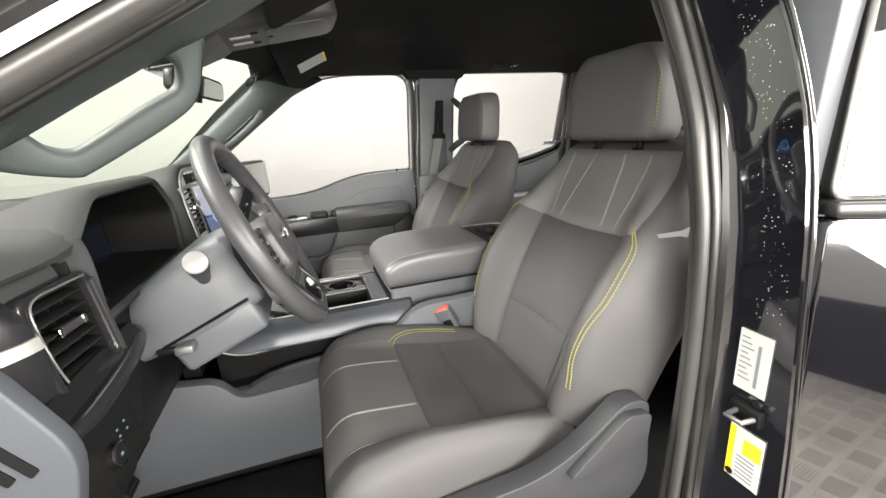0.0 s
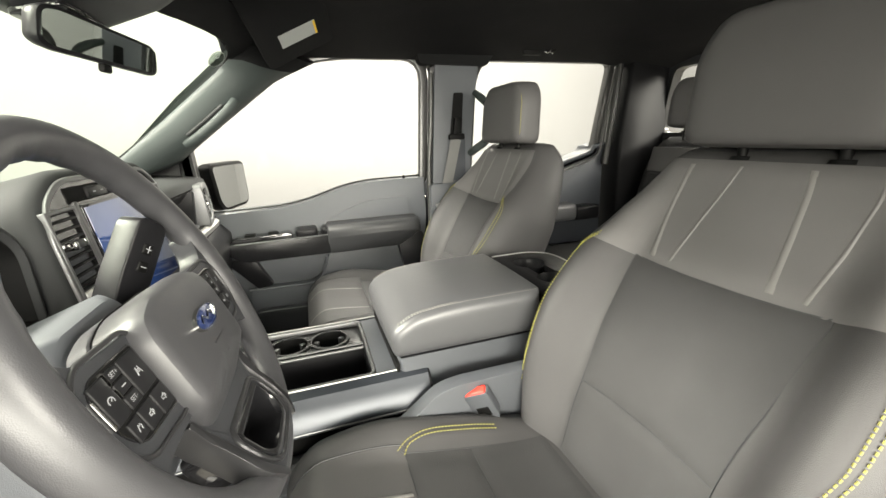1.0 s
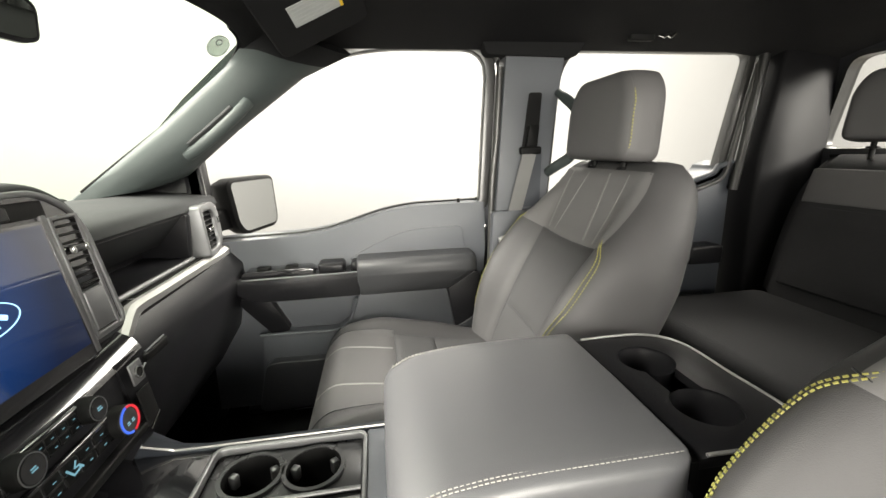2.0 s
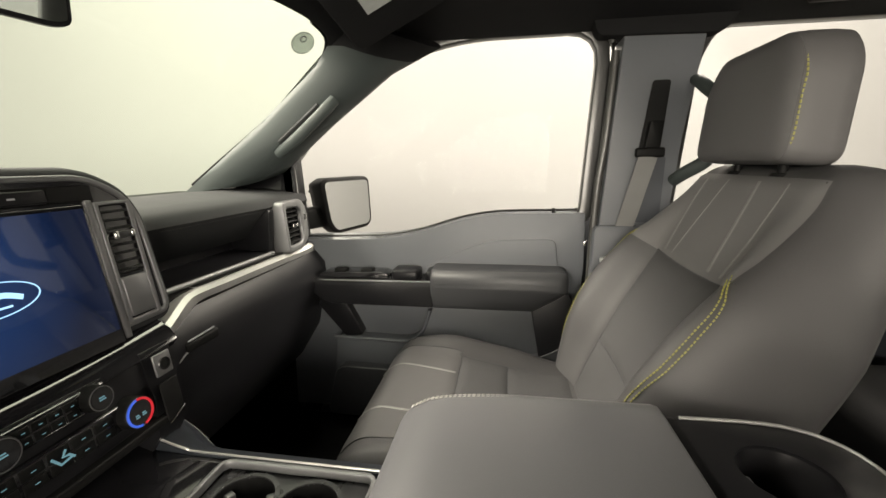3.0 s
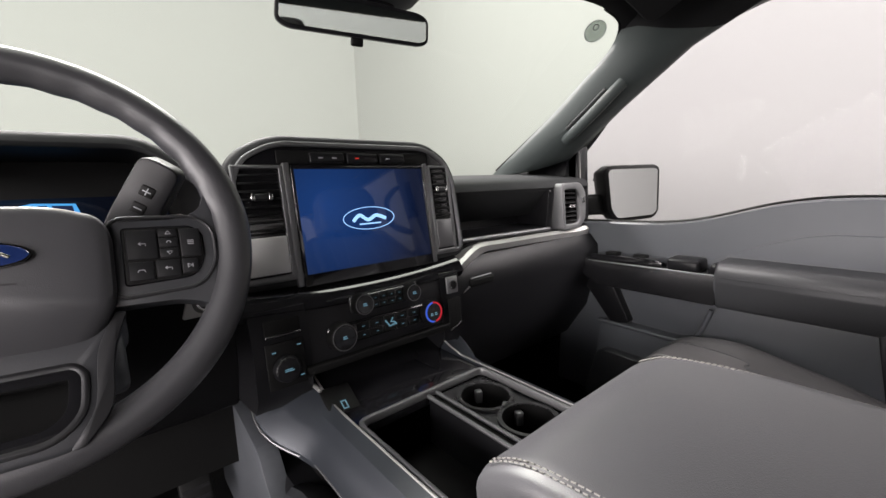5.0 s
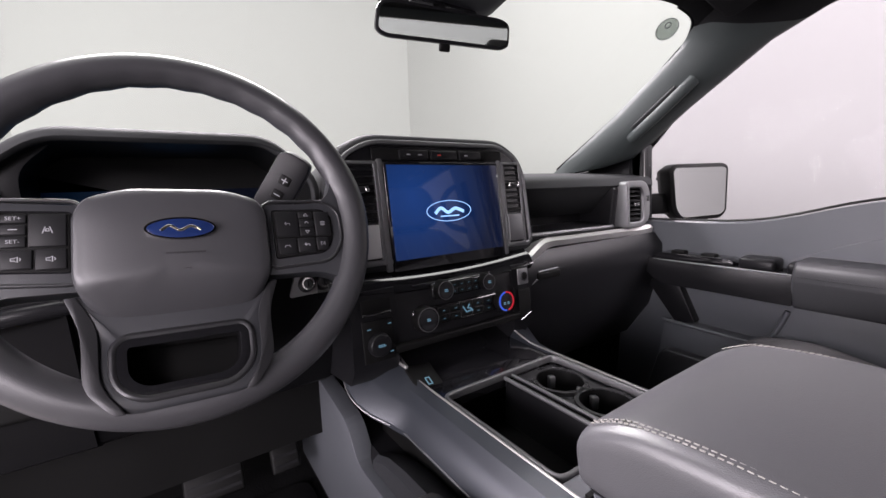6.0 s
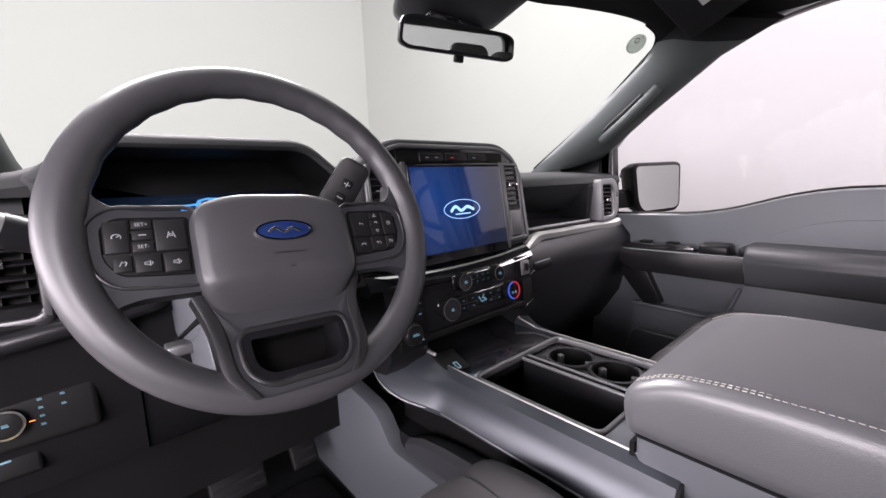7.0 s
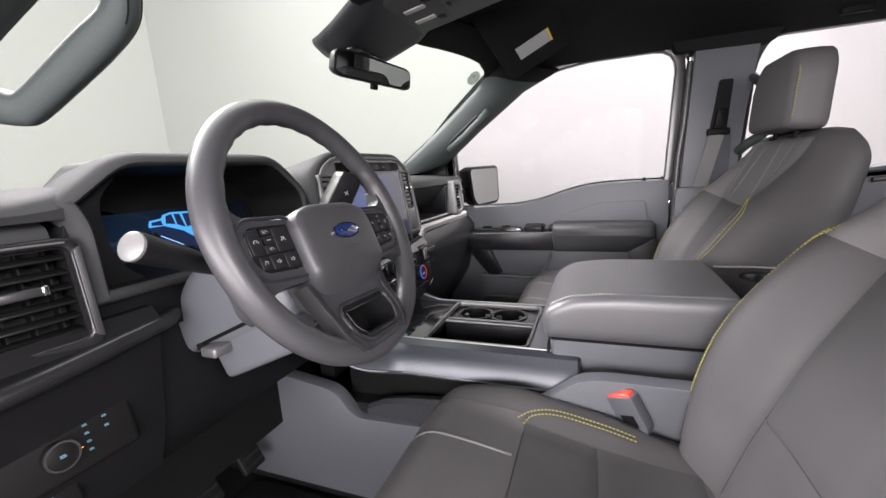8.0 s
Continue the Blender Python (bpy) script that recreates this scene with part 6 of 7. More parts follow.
    for q in (-1, 1):
        line = smooth_path([(x, y - q * 0.003, z - 0.0012) for x, y, z in [(-0.2450, q * 0.149, 1.1150), (-0.216, q * 0.1485, 1.1300), (-0.180, q * 0.148, 1.1365), (-0.12, q * 0.148, 1.1410), (0.06, q * 0.148, 1.1415)]], 16)
        part("stitching", stitches(line, 0.0040, 0.0022, 0.0009, 0.0045, (0, -q, 0.12)), THREAD, lid, "pale twin stitching")
    part("lid_base", box((-0.246, -0.147, 1.040), (0.066, 0.147, 1.082), 0.005), DARK, c)
    part("lid_gap", box((0.066, -0.150, 1.10), (0.074, 0.150, 1.128)), BLACK, c)
    # rear cup holders behind the lid
    top = part("cup_deck", prism(rounded([(0.074, -0.145), (0.205, -0.145), (0.258, -0.105), (0.258, 0.105), (0.205, 0.145), (0.074, 0.145)], [0.004, 0.02, 0.03, 0.03, 0.02, 0.004]), "z", 1.112, 1.126, 0.003, 2), DARK, c)
    slot = bmesh.new()
    for y in (0.062, -0.062):
        disc(0.043, 0.043, 0.09, 36, pose(0.160, y, 1.07), bm=slot)
    cut(top, slot)
    neck = box((0.135, -0.03, 1.07), (0.185, 0.03, 1.16))
    cut(top, neck)
    part("bright_edge", tube(smooth_path([(0.09, 0.143, 1.128), (0.20, 0.141, 1.128), (0.252, 0.102, 1.126), (0.255, 0.0, 1.126), (0.252, -0.102, 1.126), (0.20, -0.141, 1.128), (0.09, -0.143, 1.128)], 5), 0.0024, 8), SILVER, c, "thin bright edge trim")
    for y in (0.062, -0.062):
        bm = bmesh.new()
        rows = [[bm.verts.new((0.160 + r * math.cos(t), y + r * math.sin(t), z)) for t in (2 * math.pi * k / 36 for k in range(36))] for r, z in ((0.0432, 1.1225), (0.040, 1.112), (0.037, 1.05))]
        for a, b in zip(rows, rows[1:]):
            for k in range(36):
                bm.faces.new((a[k], a[(k + 1) % 36], b[(k + 1) % 36], b[k]))
        bm.faces.new(rows[-1])
        cup = part("cup_well", bm, DARK, c, "rear cup holder", angle=60)
        part("cup_tab", box((0.116, y - 0.009, 1.098), (0.132, y + 0.009, 1.114), 0.003), SATIN, cup)
    # deck with rails, tray and front cups
    for q in (-1, 1):
        xs = [(-0.730, 0.066, -0.040), (-0.705, 0.050, -0.044), (-0.680, 0.034, -0.046), (-0.655, 0.021, -0.042), (-0.625, 0.010, -0.030), (-0.59, 0.003, -0.012), (-0.55, 0.0, 0.0), (-0.192, 0.0, 0.0)]
        secs = []
        for x, up, turn in xs:
            z = 1.012 + up
            prof = [(0.134, z - 0.06), (0.134, z - 0.002), (0.138, z + 0.001), (0.156 - turn * 0.3, z - 0.006), (0.1645 - turn * 0.7, z - 0.020), (0.168 - turn * 0.8, z - 0.025), (0.1840 - turn, z - 0.056), (0.1845 - turn, z - 0.064), (0.172 - turn * 0.8, z - 0.074)]
            secs.append([(x, q * y, zz) for y, zz in prof])
        rail = part("side_rail", loft(secs), RAIL, c, "dark satin metal console rail", angle=24)
        part("rail_edge", tube(smooth_path([(-0.680, q * 0.136, 1.047), (-0.655, q * 0.136, 1.034), (-0.60, q * 0.136, 1.017), (-0.55, q * 0.136, 1.0135), (-0.194, q * 0.136, 1.0135)], 5), 0.0018, 6), SILVER, rail)
        part("rail_foot", tube(smooth_path([(xx, q * (0.1850 - tt), 1.012 + uu - 0.0595) for xx, uu, tt in xs], 4), 0.0016, 6), SATIN, rail)
        part("rail_end", prism([(q * y, z) for y, z in ((0.134, 1.0115), (0.156, 1.006), (0.168, 0.987), (0.184, 0.956), (0.172, 0.938), (0.134, 0.945))], "x", -0.193, -0.1885), DARK, rail)
    part("deck_rear", box((-0.292, -0.134, 0.99), (-0.244, 0.134, 1.010), 0.003), PANEL, c)
    part("deck_gap", box((-0.252, -0.142, 1.006), (-0.246, 0.142, 1.030)), BLACK, c)
    part("deck_front", prism([(-0.525, 1.008), (-0.525, 0.985), (-0.66, 0.985), (-0.72, 1.01), (-0.72, 1.035), (-0.645, 1.011)], "y", -0.134, 0.134, 0.003), GLOSS, c)
    opening = rounded([(-0.530, -0.131), (-0.292, -0.131), (-0.292, 0.131), (-0.530, 0.131)], [0.02, 0.02, 0.02, 0.02], 4)
    part("tray_rim", frame_ring(grow(opening, -0.006), grow(opening, 0.001), "z", 1.000, 1.0135, 0.002), SATIN, c, "satin metal tray edge")
    part("tray_floor", box((-0.53, -0.132, 0.915), (-0.29, 0.132, 0.922)), BLACK, c)
    part("tray_wall", box((-0.300, -0.132, 0.92), (-0.290, 0.132, 1.005), 0.002), DARK, c)
    part("tray_divider", box((-0.522, 0.000, 0.92), (-0.298, 0.010, 1.003), 0.003), DARK, c)
    for y in (-0.002, 0.016):
        part("divider_rail", tube([(-0.520, y, 1.006), (-0.300, y, 1.006)], 0.0036, 8), SATIN, c)
    part("rail_groove", box((-0.515, 0.000, 1.000), (-0.302, 0.014, 1.003)), BLACK, c)
    for x in (-0.462, -0.372):
        hold = part("cup_ring", ring(0.047, 0.0405, 0.006, 40, pose(x, 0.073, 0.998)), CUP_PLATE, c, "front cup holder")
        bm = bmesh.new()
        rows = [[bm.verts.new((x + r * math.cos(t), 0.073 + r * math.sin(t), z)) for t in (2 * math.pi * k / 32 for k in range(32))] for r, z in ((0.0405, 1.002), (0.037, 0.93))]
        for k in range(32):
            bm.faces.new((rows[0][k], rows[0][(k + 1) % 32], rows[1][(k + 1) % 32], rows[1][k]))
        bm.faces.new(rows[1])
        part("cup_well", bm, BLACK, hold)
        for t in (0.6, 2.7, 4.7):
            part("cup_finger", box((-0.004, -0.006, 0), (0.008, 0.006, 0.022), 0.002, m=pose(x + 0.036 * math.cos(t), 0.073 + 0.036 * math.sin(t), 0.972, 0, 0, math.degrees(t) + 180)), SATIN, hold)
    plate = part("cup_plate", box((-0.524, 0.020, 0.985), (-0.296, 0.130, 0.9985), 0.002), CUP_PLATE, c)
    holes = disc(0.0405, 0.0405, 0.06, 32, pose(-0.462, 0.073, 0.96))
    disc(0.0405, 0.0405, 0.06, 32, pose(-0.372, 0.073, 0.96), bm=holes)
    cut(plate, holes)
    # front pad with the key-sized display
    P = basis((-0.598, -0.122, 1.0145), (0.1, 0.995, 0), (-0.95, 0.1, 0.30), (0.30, 0, 0.954))
    pad = part("charge_pad", box((-0.025, -0.030, -0.004), (0.025, 0.030, 0.004), 0.003, m=P), BLACK, c)
    part("pad_icon", frame_ring([(-0.0028, -0.0068), (0.0028, -0.0068), (0.0028, 0.0068), (-0.0028, 0.0068)], [(-0.0045, -0.0088), (0.0045, -0.0088), (0.0045, 0.0088), (-0.0045, 0.0088)], "z", 0.004, 0.0046, m=P @ pose(0.002, -0.016, 0)), ICON, pad, "cyan lit phone symbol")
    part("clip", box((-0.640, -0.150, 1.030), (-0.612, -0.144, 1.036), 0.002), SILVER, c)
    return c


def seat_belt_buckle(name, base, tip, label):
    """A grey buckle with a red release, on a short stiff strap."""
    b = thing(name, label, "seat belt buckle")
    a, t = Vector(base), Vector(tip)
    up = (t - a).normalized()
    n = Vector((-0.55, -0.80, 0.0))
    side = up.cross(n).normalized()
    n = side.cross(up)
    F = basis(t, side, up, n)
    part("body", prism(rounded([(-0.020, -0.075), (0.020, -0.075), (0.026, -0.06), (0.026, 0.0), (-0.026, 0.0), (-0.026, -0.06)], 0.006), "z", -0.011, 0.011, 0.004, 3, m=F), PANEL, b)
    part("release", box((-0.022, -0.006, -0.009), (0.022, 0.004, 0.0095), 0.003, m=F), RED, b, "red release button")
    part("inset", box((-0.013, -0.058, 0.009), (0.013, -0.034, 0.0118), 0.002, m=F), BLACK, b)
    part("strap", tube([a, a.lerp(t, 0.5)], 0.014, 10, flat=0.4), BELT, b)
    return b


centre_console()
seat_belt_buckle("seat_belt_buckle", (-0.060, -0.226, 0.865), (-0.121, -0.226, 0.988), "grey seat belt buckle with red release beside the driver's seat")

# ---- seats ----
def bump(t, a, b):
    """Smooth 0 to 1 as t goes from a to b."""
    k = min(1, max(0, (t - a) / (b - a)))
    return k * k * (3 - 2 * k)


LEAN_BACK = radians(27)
BACK_LENGTH = 0.610
BACK_V = (0, 0.15, 0.40, 0.60, 0.75, 0.86, 0.93, 0.97, 1.0)
BACK_HALF = (0.245, 0.270, 0.282, 0.275, 0.254, 0.230, 0.208, 0.190, 0.165)


def back_depth(u, v, rear=False):
    """How far the backrest stands forward (rear: its shell stands back) of the straight line from crease to top."""
    a = abs(u)
    if rear:
        d = -0.150 - 0.02 * (1 - u * u) + 0.03 * bump(v, 0.5, 1.0)
    else:
        d = bump(a, 0.50, 0.78) * (1 - bump(v, 0.60, 0.90)) * (0.040 + 0.030 * math.sin(math.pi * min(1, v / 0.7)))
        d += 0.014 * math.sin(math.pi * min(1, v / 0.6)) * (1 - 0.5 * a)
    side = max(0, (a - 0.80) / 0.20)
    side = 1 - math.sqrt(max(0, 1 - side * side))
    top = max(0, (v - 0.90) / 0.10)
    top = 1 - math.sqrt(max(0, 1 - top * top))
    d = d * (1 - side) - 0.070 * side
    return d * (1 - top) - 0.065 * top


def back_surface(u, v, rear=False):
    """A point of the backrest in the seat's own frame; u from -1 to 1 across, v from 0 (crease) to 1 (top)."""
    y = u * float(np.interp(v, BACK_V, BACK_HALF))
    d = back_depth(u, v, rear)
    s = BACK_LENGTH * v
    return Vector((s * math.sin(LEAN_BACK) - d * math.cos(LEAN_BACK), y, s * math.cos(LEAN_BACK) + d * math.sin(LEAN_BACK)))


def cushion_surface(u, v):
    """Top of the cushion; v from 0 (crease) to 1 (front lip)."""
    half = 0.245 + 0.022 * bump(v, 0.1, 0.8)
    y = u * half
    a = abs(u)
    x = -0.475 * min(v, 0.95) / 0.95
    z = 0.050 * bump(v, 0, 0.85)
    front = max(0, v - 0.80) / 0.20
    z -= 0.115 * front ** 2.2
    x += 0.030 * max(0, front - 0.75) ** 2 * 4 * 0.2
    bol = 0.034 * bump(a, 0.60, 0.82) * (1 - bump(v, 0.55, 0.95)) * (0.4 + 0.6 * bump(v, 0, 0.3))
    roll = -0.075 * bump(a, 0.86, 1.0) ** 1.6
    dish = -0.008 * (1 - a) * math.sin(math.pi * v)
    return Vector((x, y, z + bol + roll + dish))


def sheet(f, nu=36, nv=36, thick=None):
    return [[f(-1 + 2 * i / nu, j / nv) for i in range(nu + 1)] for j in range(nv + 1)]


def patch(f, u0, u1, v0, v1, h=0.004, nu=16, nv=20, rim=0.0006):
    """A pillowed panel that lies on a surface: it swells h proud and sinks at its seams. The bounds may be functions."""
    bm = bmesh.new()
    rows = []
    val = lambda b, t: b(t) if callable(b) else b
    for j in range(nv + 1):
        t = j / nv
        row = []
        for i in range(nu + 1):
            s = i / nu
            u = val(u0, t) * (1 - s) + val(u1, t) * s
            v = val(v0, s) * (1 - t) + val(v1, s) * t
            p = f(u, v)
            e = 0.01
            n = (f(u + e, v) - f(u - e, v)).cross(f(u, min(1, v + e)) - f(u, max(0, v - e))).normalized()
            if n.x > 0 and abs(n.x) > abs(n.z) or (abs(n.z) >= abs(n.x) and n.z < 0):
                n = -n
            edge = min(min(s, 1 - s) * nu, min(t, 1 - t) * nv) / 1.6
            k = bump(edge, 0, 1)
            row.append(p + n * (rim + (h - rim) * k))
        rows.append(row)
    bm.free()
    return loft(rows, closed=False)


def on_surface(f, pts, h=0.006, n=60):
    """A fine line over a surface through points of (u, v), h proud of it."""
    out = []
    for q in smooth_path([(u, v, 0) for u, v in pts], max(2, n // max(1, len(pts) - 1))):
        u, v = q.x, q.y
        e = 0.01
        nrm = (f(u + e, v) - f(u - e, v)).cross(f(u, min(1, v + e)) - f(u, max(0, v - e))).normalized()
        if nrm.x > 0 and abs(nrm.x) > abs(nrm.z) or (abs(nrm.z) >= abs(nrm.x) and nrm.z < 0):
            nrm = -nrm
        out.append(f(u, v) + nrm * h)
    return out


def closed_back(f):
    """The backrest as one closed body: its front sheet and its rear shell, met along a rounded side."""
    rows = []
    n = 48
    steps = [j / 30 * 0.9 for j in range(30)] + [0.9 + 0.1 * math.sin(math.pi / 2 * j / 8) for j in range(9)]
    for v in steps:
        us = [math.sin(math.pi / 2 * (-1 + 2 * i / n)) for i in range(n + 1)]
        rows.append([f(u, v) for u in us] + [f(u, v, True) for u in us[-2:0:-2]])
    return loft(rows)


def headrest(parent, at, w, h, dpt, mat, stitched=True, tilt=12):
    """A soft block with rounded shoulders, a side seam and two posts."""
    secs = []
    for x, ky, kz in ((-0.5, 0.70, 0.74), (-0.485, 0.82, 0.84), (-0.44, 0.915, 0.92), (-0.36, 0.968, 0.962), (-0.345, 0.962, 0.958), (-0.33, 0.970, 0.966), (-0.10, 0.992, 0.99), (0.20, 1.0, 1.0), (0.40, 0.985, 0.99), (0.47, 0.94, 0.96), (0.5, 0.86, 0.90)):
        o = rounded([(-w / 2, -h / 2), (w / 2, -h / 2), (w / 2 * 0.97, h / 2 * 0.50), (w / 2 * 0.72, h / 2), (-w / 2 * 0.72, h / 2), (-w / 2 * 0.97, h / 2 * 0.50)], [0.030, 0.030, 0.05, 0.05, 0.05, 0.05], 5)
        secs.append([(x * dpt + 0.012 * max(0, z / h), y * ky, z * kz) for y, z in o])
    F = Matrix.Translation(at) @ pose(0, 0, 0, 0, tilt, 0)
    hr = part("headrest", loft(secs, m=F), mat, parent, angle=60)
    if stitched:
        for q in (-1,):
            line = [F @ Vector((-0.32 * dpt + 0.012 * max(0, z / h), q * (w / 2 * k * 0.968 + 0.001), z * 0.95)) for k, z in ((0.935, -h / 2 * 0.90), (1.0, -h / 2 * 0.6), (0.998, 0), (0.985, h / 2 * 0.30), (0.90, h / 2 * 0.58), (0.74, h / 2 * 0.84))]
            part("stitching", stitches(smooth_path(line, 10), 0.0045, 0.0026, 0.0014), YELLOW, hr, "lime yellow stitching")
    for q in (-1, 1):
        part("post", tube([F @ Vector((0.01, q * 0.065, -h / 2 - 0.05)), F @ Vector((0.01, q * 0.065, -h / 2 + 0.02))], 0.007, 10), BLACK, hr)
        part("post_collar", disc(0.017, 0.015, 0.006, 20, F @ pose(0.01, q * 0.065, -h / 2 - 0.018), 0.002), BLACK, hr)
    return hr


def front_seat(name, label, at, slide, outer, sway=0.0):
    """A bucket seat; outer is -1 where its door side is towards -y."""
    s = thing(name, label, "seat", "front seats")
    x0, y0, z0 = at[0] + slide, at[1], at[2]
    T = Matrix.Translation((x0, y0, z0))
    fb = lambda u, v, rear=False: back_surface(u, v, rear) + Vector((0, sway * math.sin(math.pi * min(1, v / 0.85)), 0))
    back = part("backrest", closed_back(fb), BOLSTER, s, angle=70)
    back.data.transform(T)
    # upper panel, cloth insert, lower insert
    pieces = []
    seam = lambda q: 0.622 - 0.012 * math.sin(math.pi * q)
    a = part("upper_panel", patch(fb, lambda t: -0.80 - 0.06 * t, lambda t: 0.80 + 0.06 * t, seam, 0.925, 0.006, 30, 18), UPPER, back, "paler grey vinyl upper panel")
    b = part("insert", patch(fb, lambda t: -0.465 - 0.085 * t, lambda t: 0.465 + 0.085 * t, lambda q: 0.215 + 0.015 * math.sin(math.pi * q), seam, 0.006, 20, 22), CLOTH, back, "charcoal woven insert")
    c = part("lower_insert", patch(fb, lambda t: -0.49 + 0.025 * t, lambda t: 0.49 - 0.025 * t, 0.0, lambda q: 0.215 + 0.015 * math.sin(math.pi * q), 0.005, 20, 14), CLOTH, back, "charcoal woven insert")
    pieces += [a, b, c]
    for u0, u1, w in ((0.42, 0.60, 0.020), (-0.28, -0.22, 0.020), (-0.43, -0.56, 0.012), (0.29, 0.22, 0.012)):
        pieces.append(part("stripe", patch(fb, lambda t: u0 - w + (u1 - u0) * t, lambda t: u0 + w + (u1 - u0) * t, 0.630, 0.905, 0.0072, 4, 14, 0.0058), STRIPE, back, "pale grey slanting stripe"))
    for q in (-1, 1):
        for du in (-0.011, 0.011):
            line = on_surface(fb, [(q * (0.865 + du), 0.11), (q * (0.835 + du), 0.20), (q * (0.840 + du), 0.29), (q * (0.868 + du), 0.40), (q * (0.872 + du), 0.50), (q * (0.850 + du), 0.59), (q * (0.74 + du), 0.662)], 0.0012, 240)
            pieces.append(part("stitching", stitches(line, 0.0040, 0.0022, 0.0012), YELLOW, back, "lime yellow twin stitching"))
    for q in (-1, 1):
        pieces.append(part("seam", tube(on_surface(fb, [(q * 0.485, 0.02), (q * 0.466, 0.22), (q * 0.500, 0.42), (q * 0.548, 0.617)], 0.0008, 60), 0.0010, 6), SHIELD, back))
    pieces.append(part("seam", tube(on_surface(fb, [(-0.83, 0.640), (-0.65, 0.626), (-0.3, 0.611), (0, 0.609), (0.3, 0.611), (0.65, 0.626), (0.83, 0.640)], 0.0008, 60), 0.0010, 6), SHIELD, back))
    pieces.append(part("seam", tube(on_surface(fb, [(-0.466, 0.218), (-0.25, 0.227), (0, 0.230), (0.25, 0.227), (0.466, 0.218)], 0.0008, 60), 0.0008, 6), SHIELD, back))
    for p in pieces:
        p.data.transform(T)
    # cushion
    fc = cushion_surface
    rows = []
    for j in range(29):
        v = j / 28
        top = [fc(-1 + 2 * i / 36, v) for i in range(37)]
        low = -0.11 if v < 0.85 else -0.11 + 0.02 * (v - 0.85) / 0.15
        foot = [Vector((p.x + (0.02 if v > 0.9 else 0), p.y * 0.94, low)) for p in top[::-3]]
        rows.append(top + foot)
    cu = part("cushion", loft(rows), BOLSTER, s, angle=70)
    cu.data.transform(T)
    bits = [
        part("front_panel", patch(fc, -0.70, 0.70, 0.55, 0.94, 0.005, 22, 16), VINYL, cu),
        part("insert", patch(fc, -0.66, 0.66, 0.315, 0.55, 0.006, 22, 12), CLOTH, cu, "charcoal woven insert"),
        part("insert", patch(fc, -0.64, lambda t: 0.66, 0.02, 0.315, 0.006, 22, 14), CLOTH, cu, "charcoal woven insert"),
    ]
    for u0 in (-0.34, 0.34):
        bits.append(part("stripe", patch(fc, lambda t: u0 - 0.014, lambda t: u0 + 0.014, 0.565, 0.92, 0.0064, 4, 12, 0.0050), STRIPE, cu, "pale grey stripe"))
    for q in (-1, 1):
        for du in (-0.011, 0.011) if q != outer else ():
            line = on_surface(fc, [(q * (0.66 + du), 0.565 + du), (q * (0.72 + du), 0.52), (q * (0.76 + du), 0.42), (q * (0.76 + du), 0.20)], 0.0018, 160)
            bits.append(part("stitching", stitches(line, 0.0040, 0.0022, 0.0012), YELLOW, cu, "lime yellow twin stitching"))
    for q in (-1, 1):
        bits.append(part("seam", tube(on_surface(fc, [(q * 0.645, 0.03), (q * 0.655, 0.28), (q * 0.660, 0.545), (q * 0.70, 0.57), (q * 0.705, 0.92)], 0.0008, 60), 0.0010, 6), SHIELD, cu))
    for v, k in ((0.55, 0.0014), (0.315, 0.0010)):
        bits.append(part("seam", tube(on_surface(fc, [(-0.66, v), (-0.3, v), (0.0, v), (0.3, v), (0.66, v)], 0.0008, 60), 0.7 * k, 6), SHIELD, cu))
    for p in bits:
        p.data.transform(T)
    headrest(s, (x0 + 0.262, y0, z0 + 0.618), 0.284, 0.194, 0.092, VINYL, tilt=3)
    # side shield, recline lever, rails
    q = outer
    part("side_shield", prism(rounded([(x0 - 0.43, z0 - 0.095), (x0 - 0.41, z0 - 0.035), (x0 - 0.12, z0 - 0.020), (x0 - 0.03, z0 + 0.020), (x0 + 0.055, z0 + 0.085), (x0 + 0.105, z0 + 0.075), (x0 + 0.115, z0 - 0.09), (x0 + 0.08, z0 - 0.145), (x0 - 0.40, z0 - 0.145)], [0.02, 0.02, 0.06, 0.05, 0.03, 0.02, 0.03, 0.03, 0.03]), "y", y0 + q * 0.262, y0 + q * 0.300, 0.012, 3), SHIELD, s, "charcoal plastic seat side shield")
    part("recline_lever", prism(rounded([(x0 - 0.075, z0 - 0.025), (x0 + 0.045, z0 + 0.070), (x0 + 0.095, z0 + 0.062), (x0 + 0.090, z0 + 0.005), (x0 - 0.02, z0 - 0.035)], 0.012), "y", y0 + q * 0.296, y0 + q * 0.318, 0.006, 3), SHIELD, s)
    part("seat_knob", box((x0 - 0.26, y0 + q * 0.296, z0 - 0.088), (x0 - 0.17, y0 + q * 0.314, z0 - 0.066), 0.006, 3), DARK, s)
    part("base", box((x0 - 0.40, y0 - 0.21, 0.70), (x0 + 0.06, y0 + 0.21, z0 - 0.09), 0.02), DARK, s)
    for k in (-1, 1):
        part("rail", box((x0 - 0.42, y0 + k * 0.20 - 0.02, 0.618), (x0 + 0.14, y0 + k * 0.20 + 0.02, 0.71), 0.006), DARK, s)
    return s


front_seat("front_bucket_chair", "grey vinyl driver's seat with charcoal cloth and yellow stitching", (0.0, -0.455, 0.905), 0.0, -1, 0.013)
front_seat("front_bucket_chair", "grey vinyl passenger seat with charcoal cloth and yellow stitching", (0.0, 0.462, 0.905), 0.045, 1)


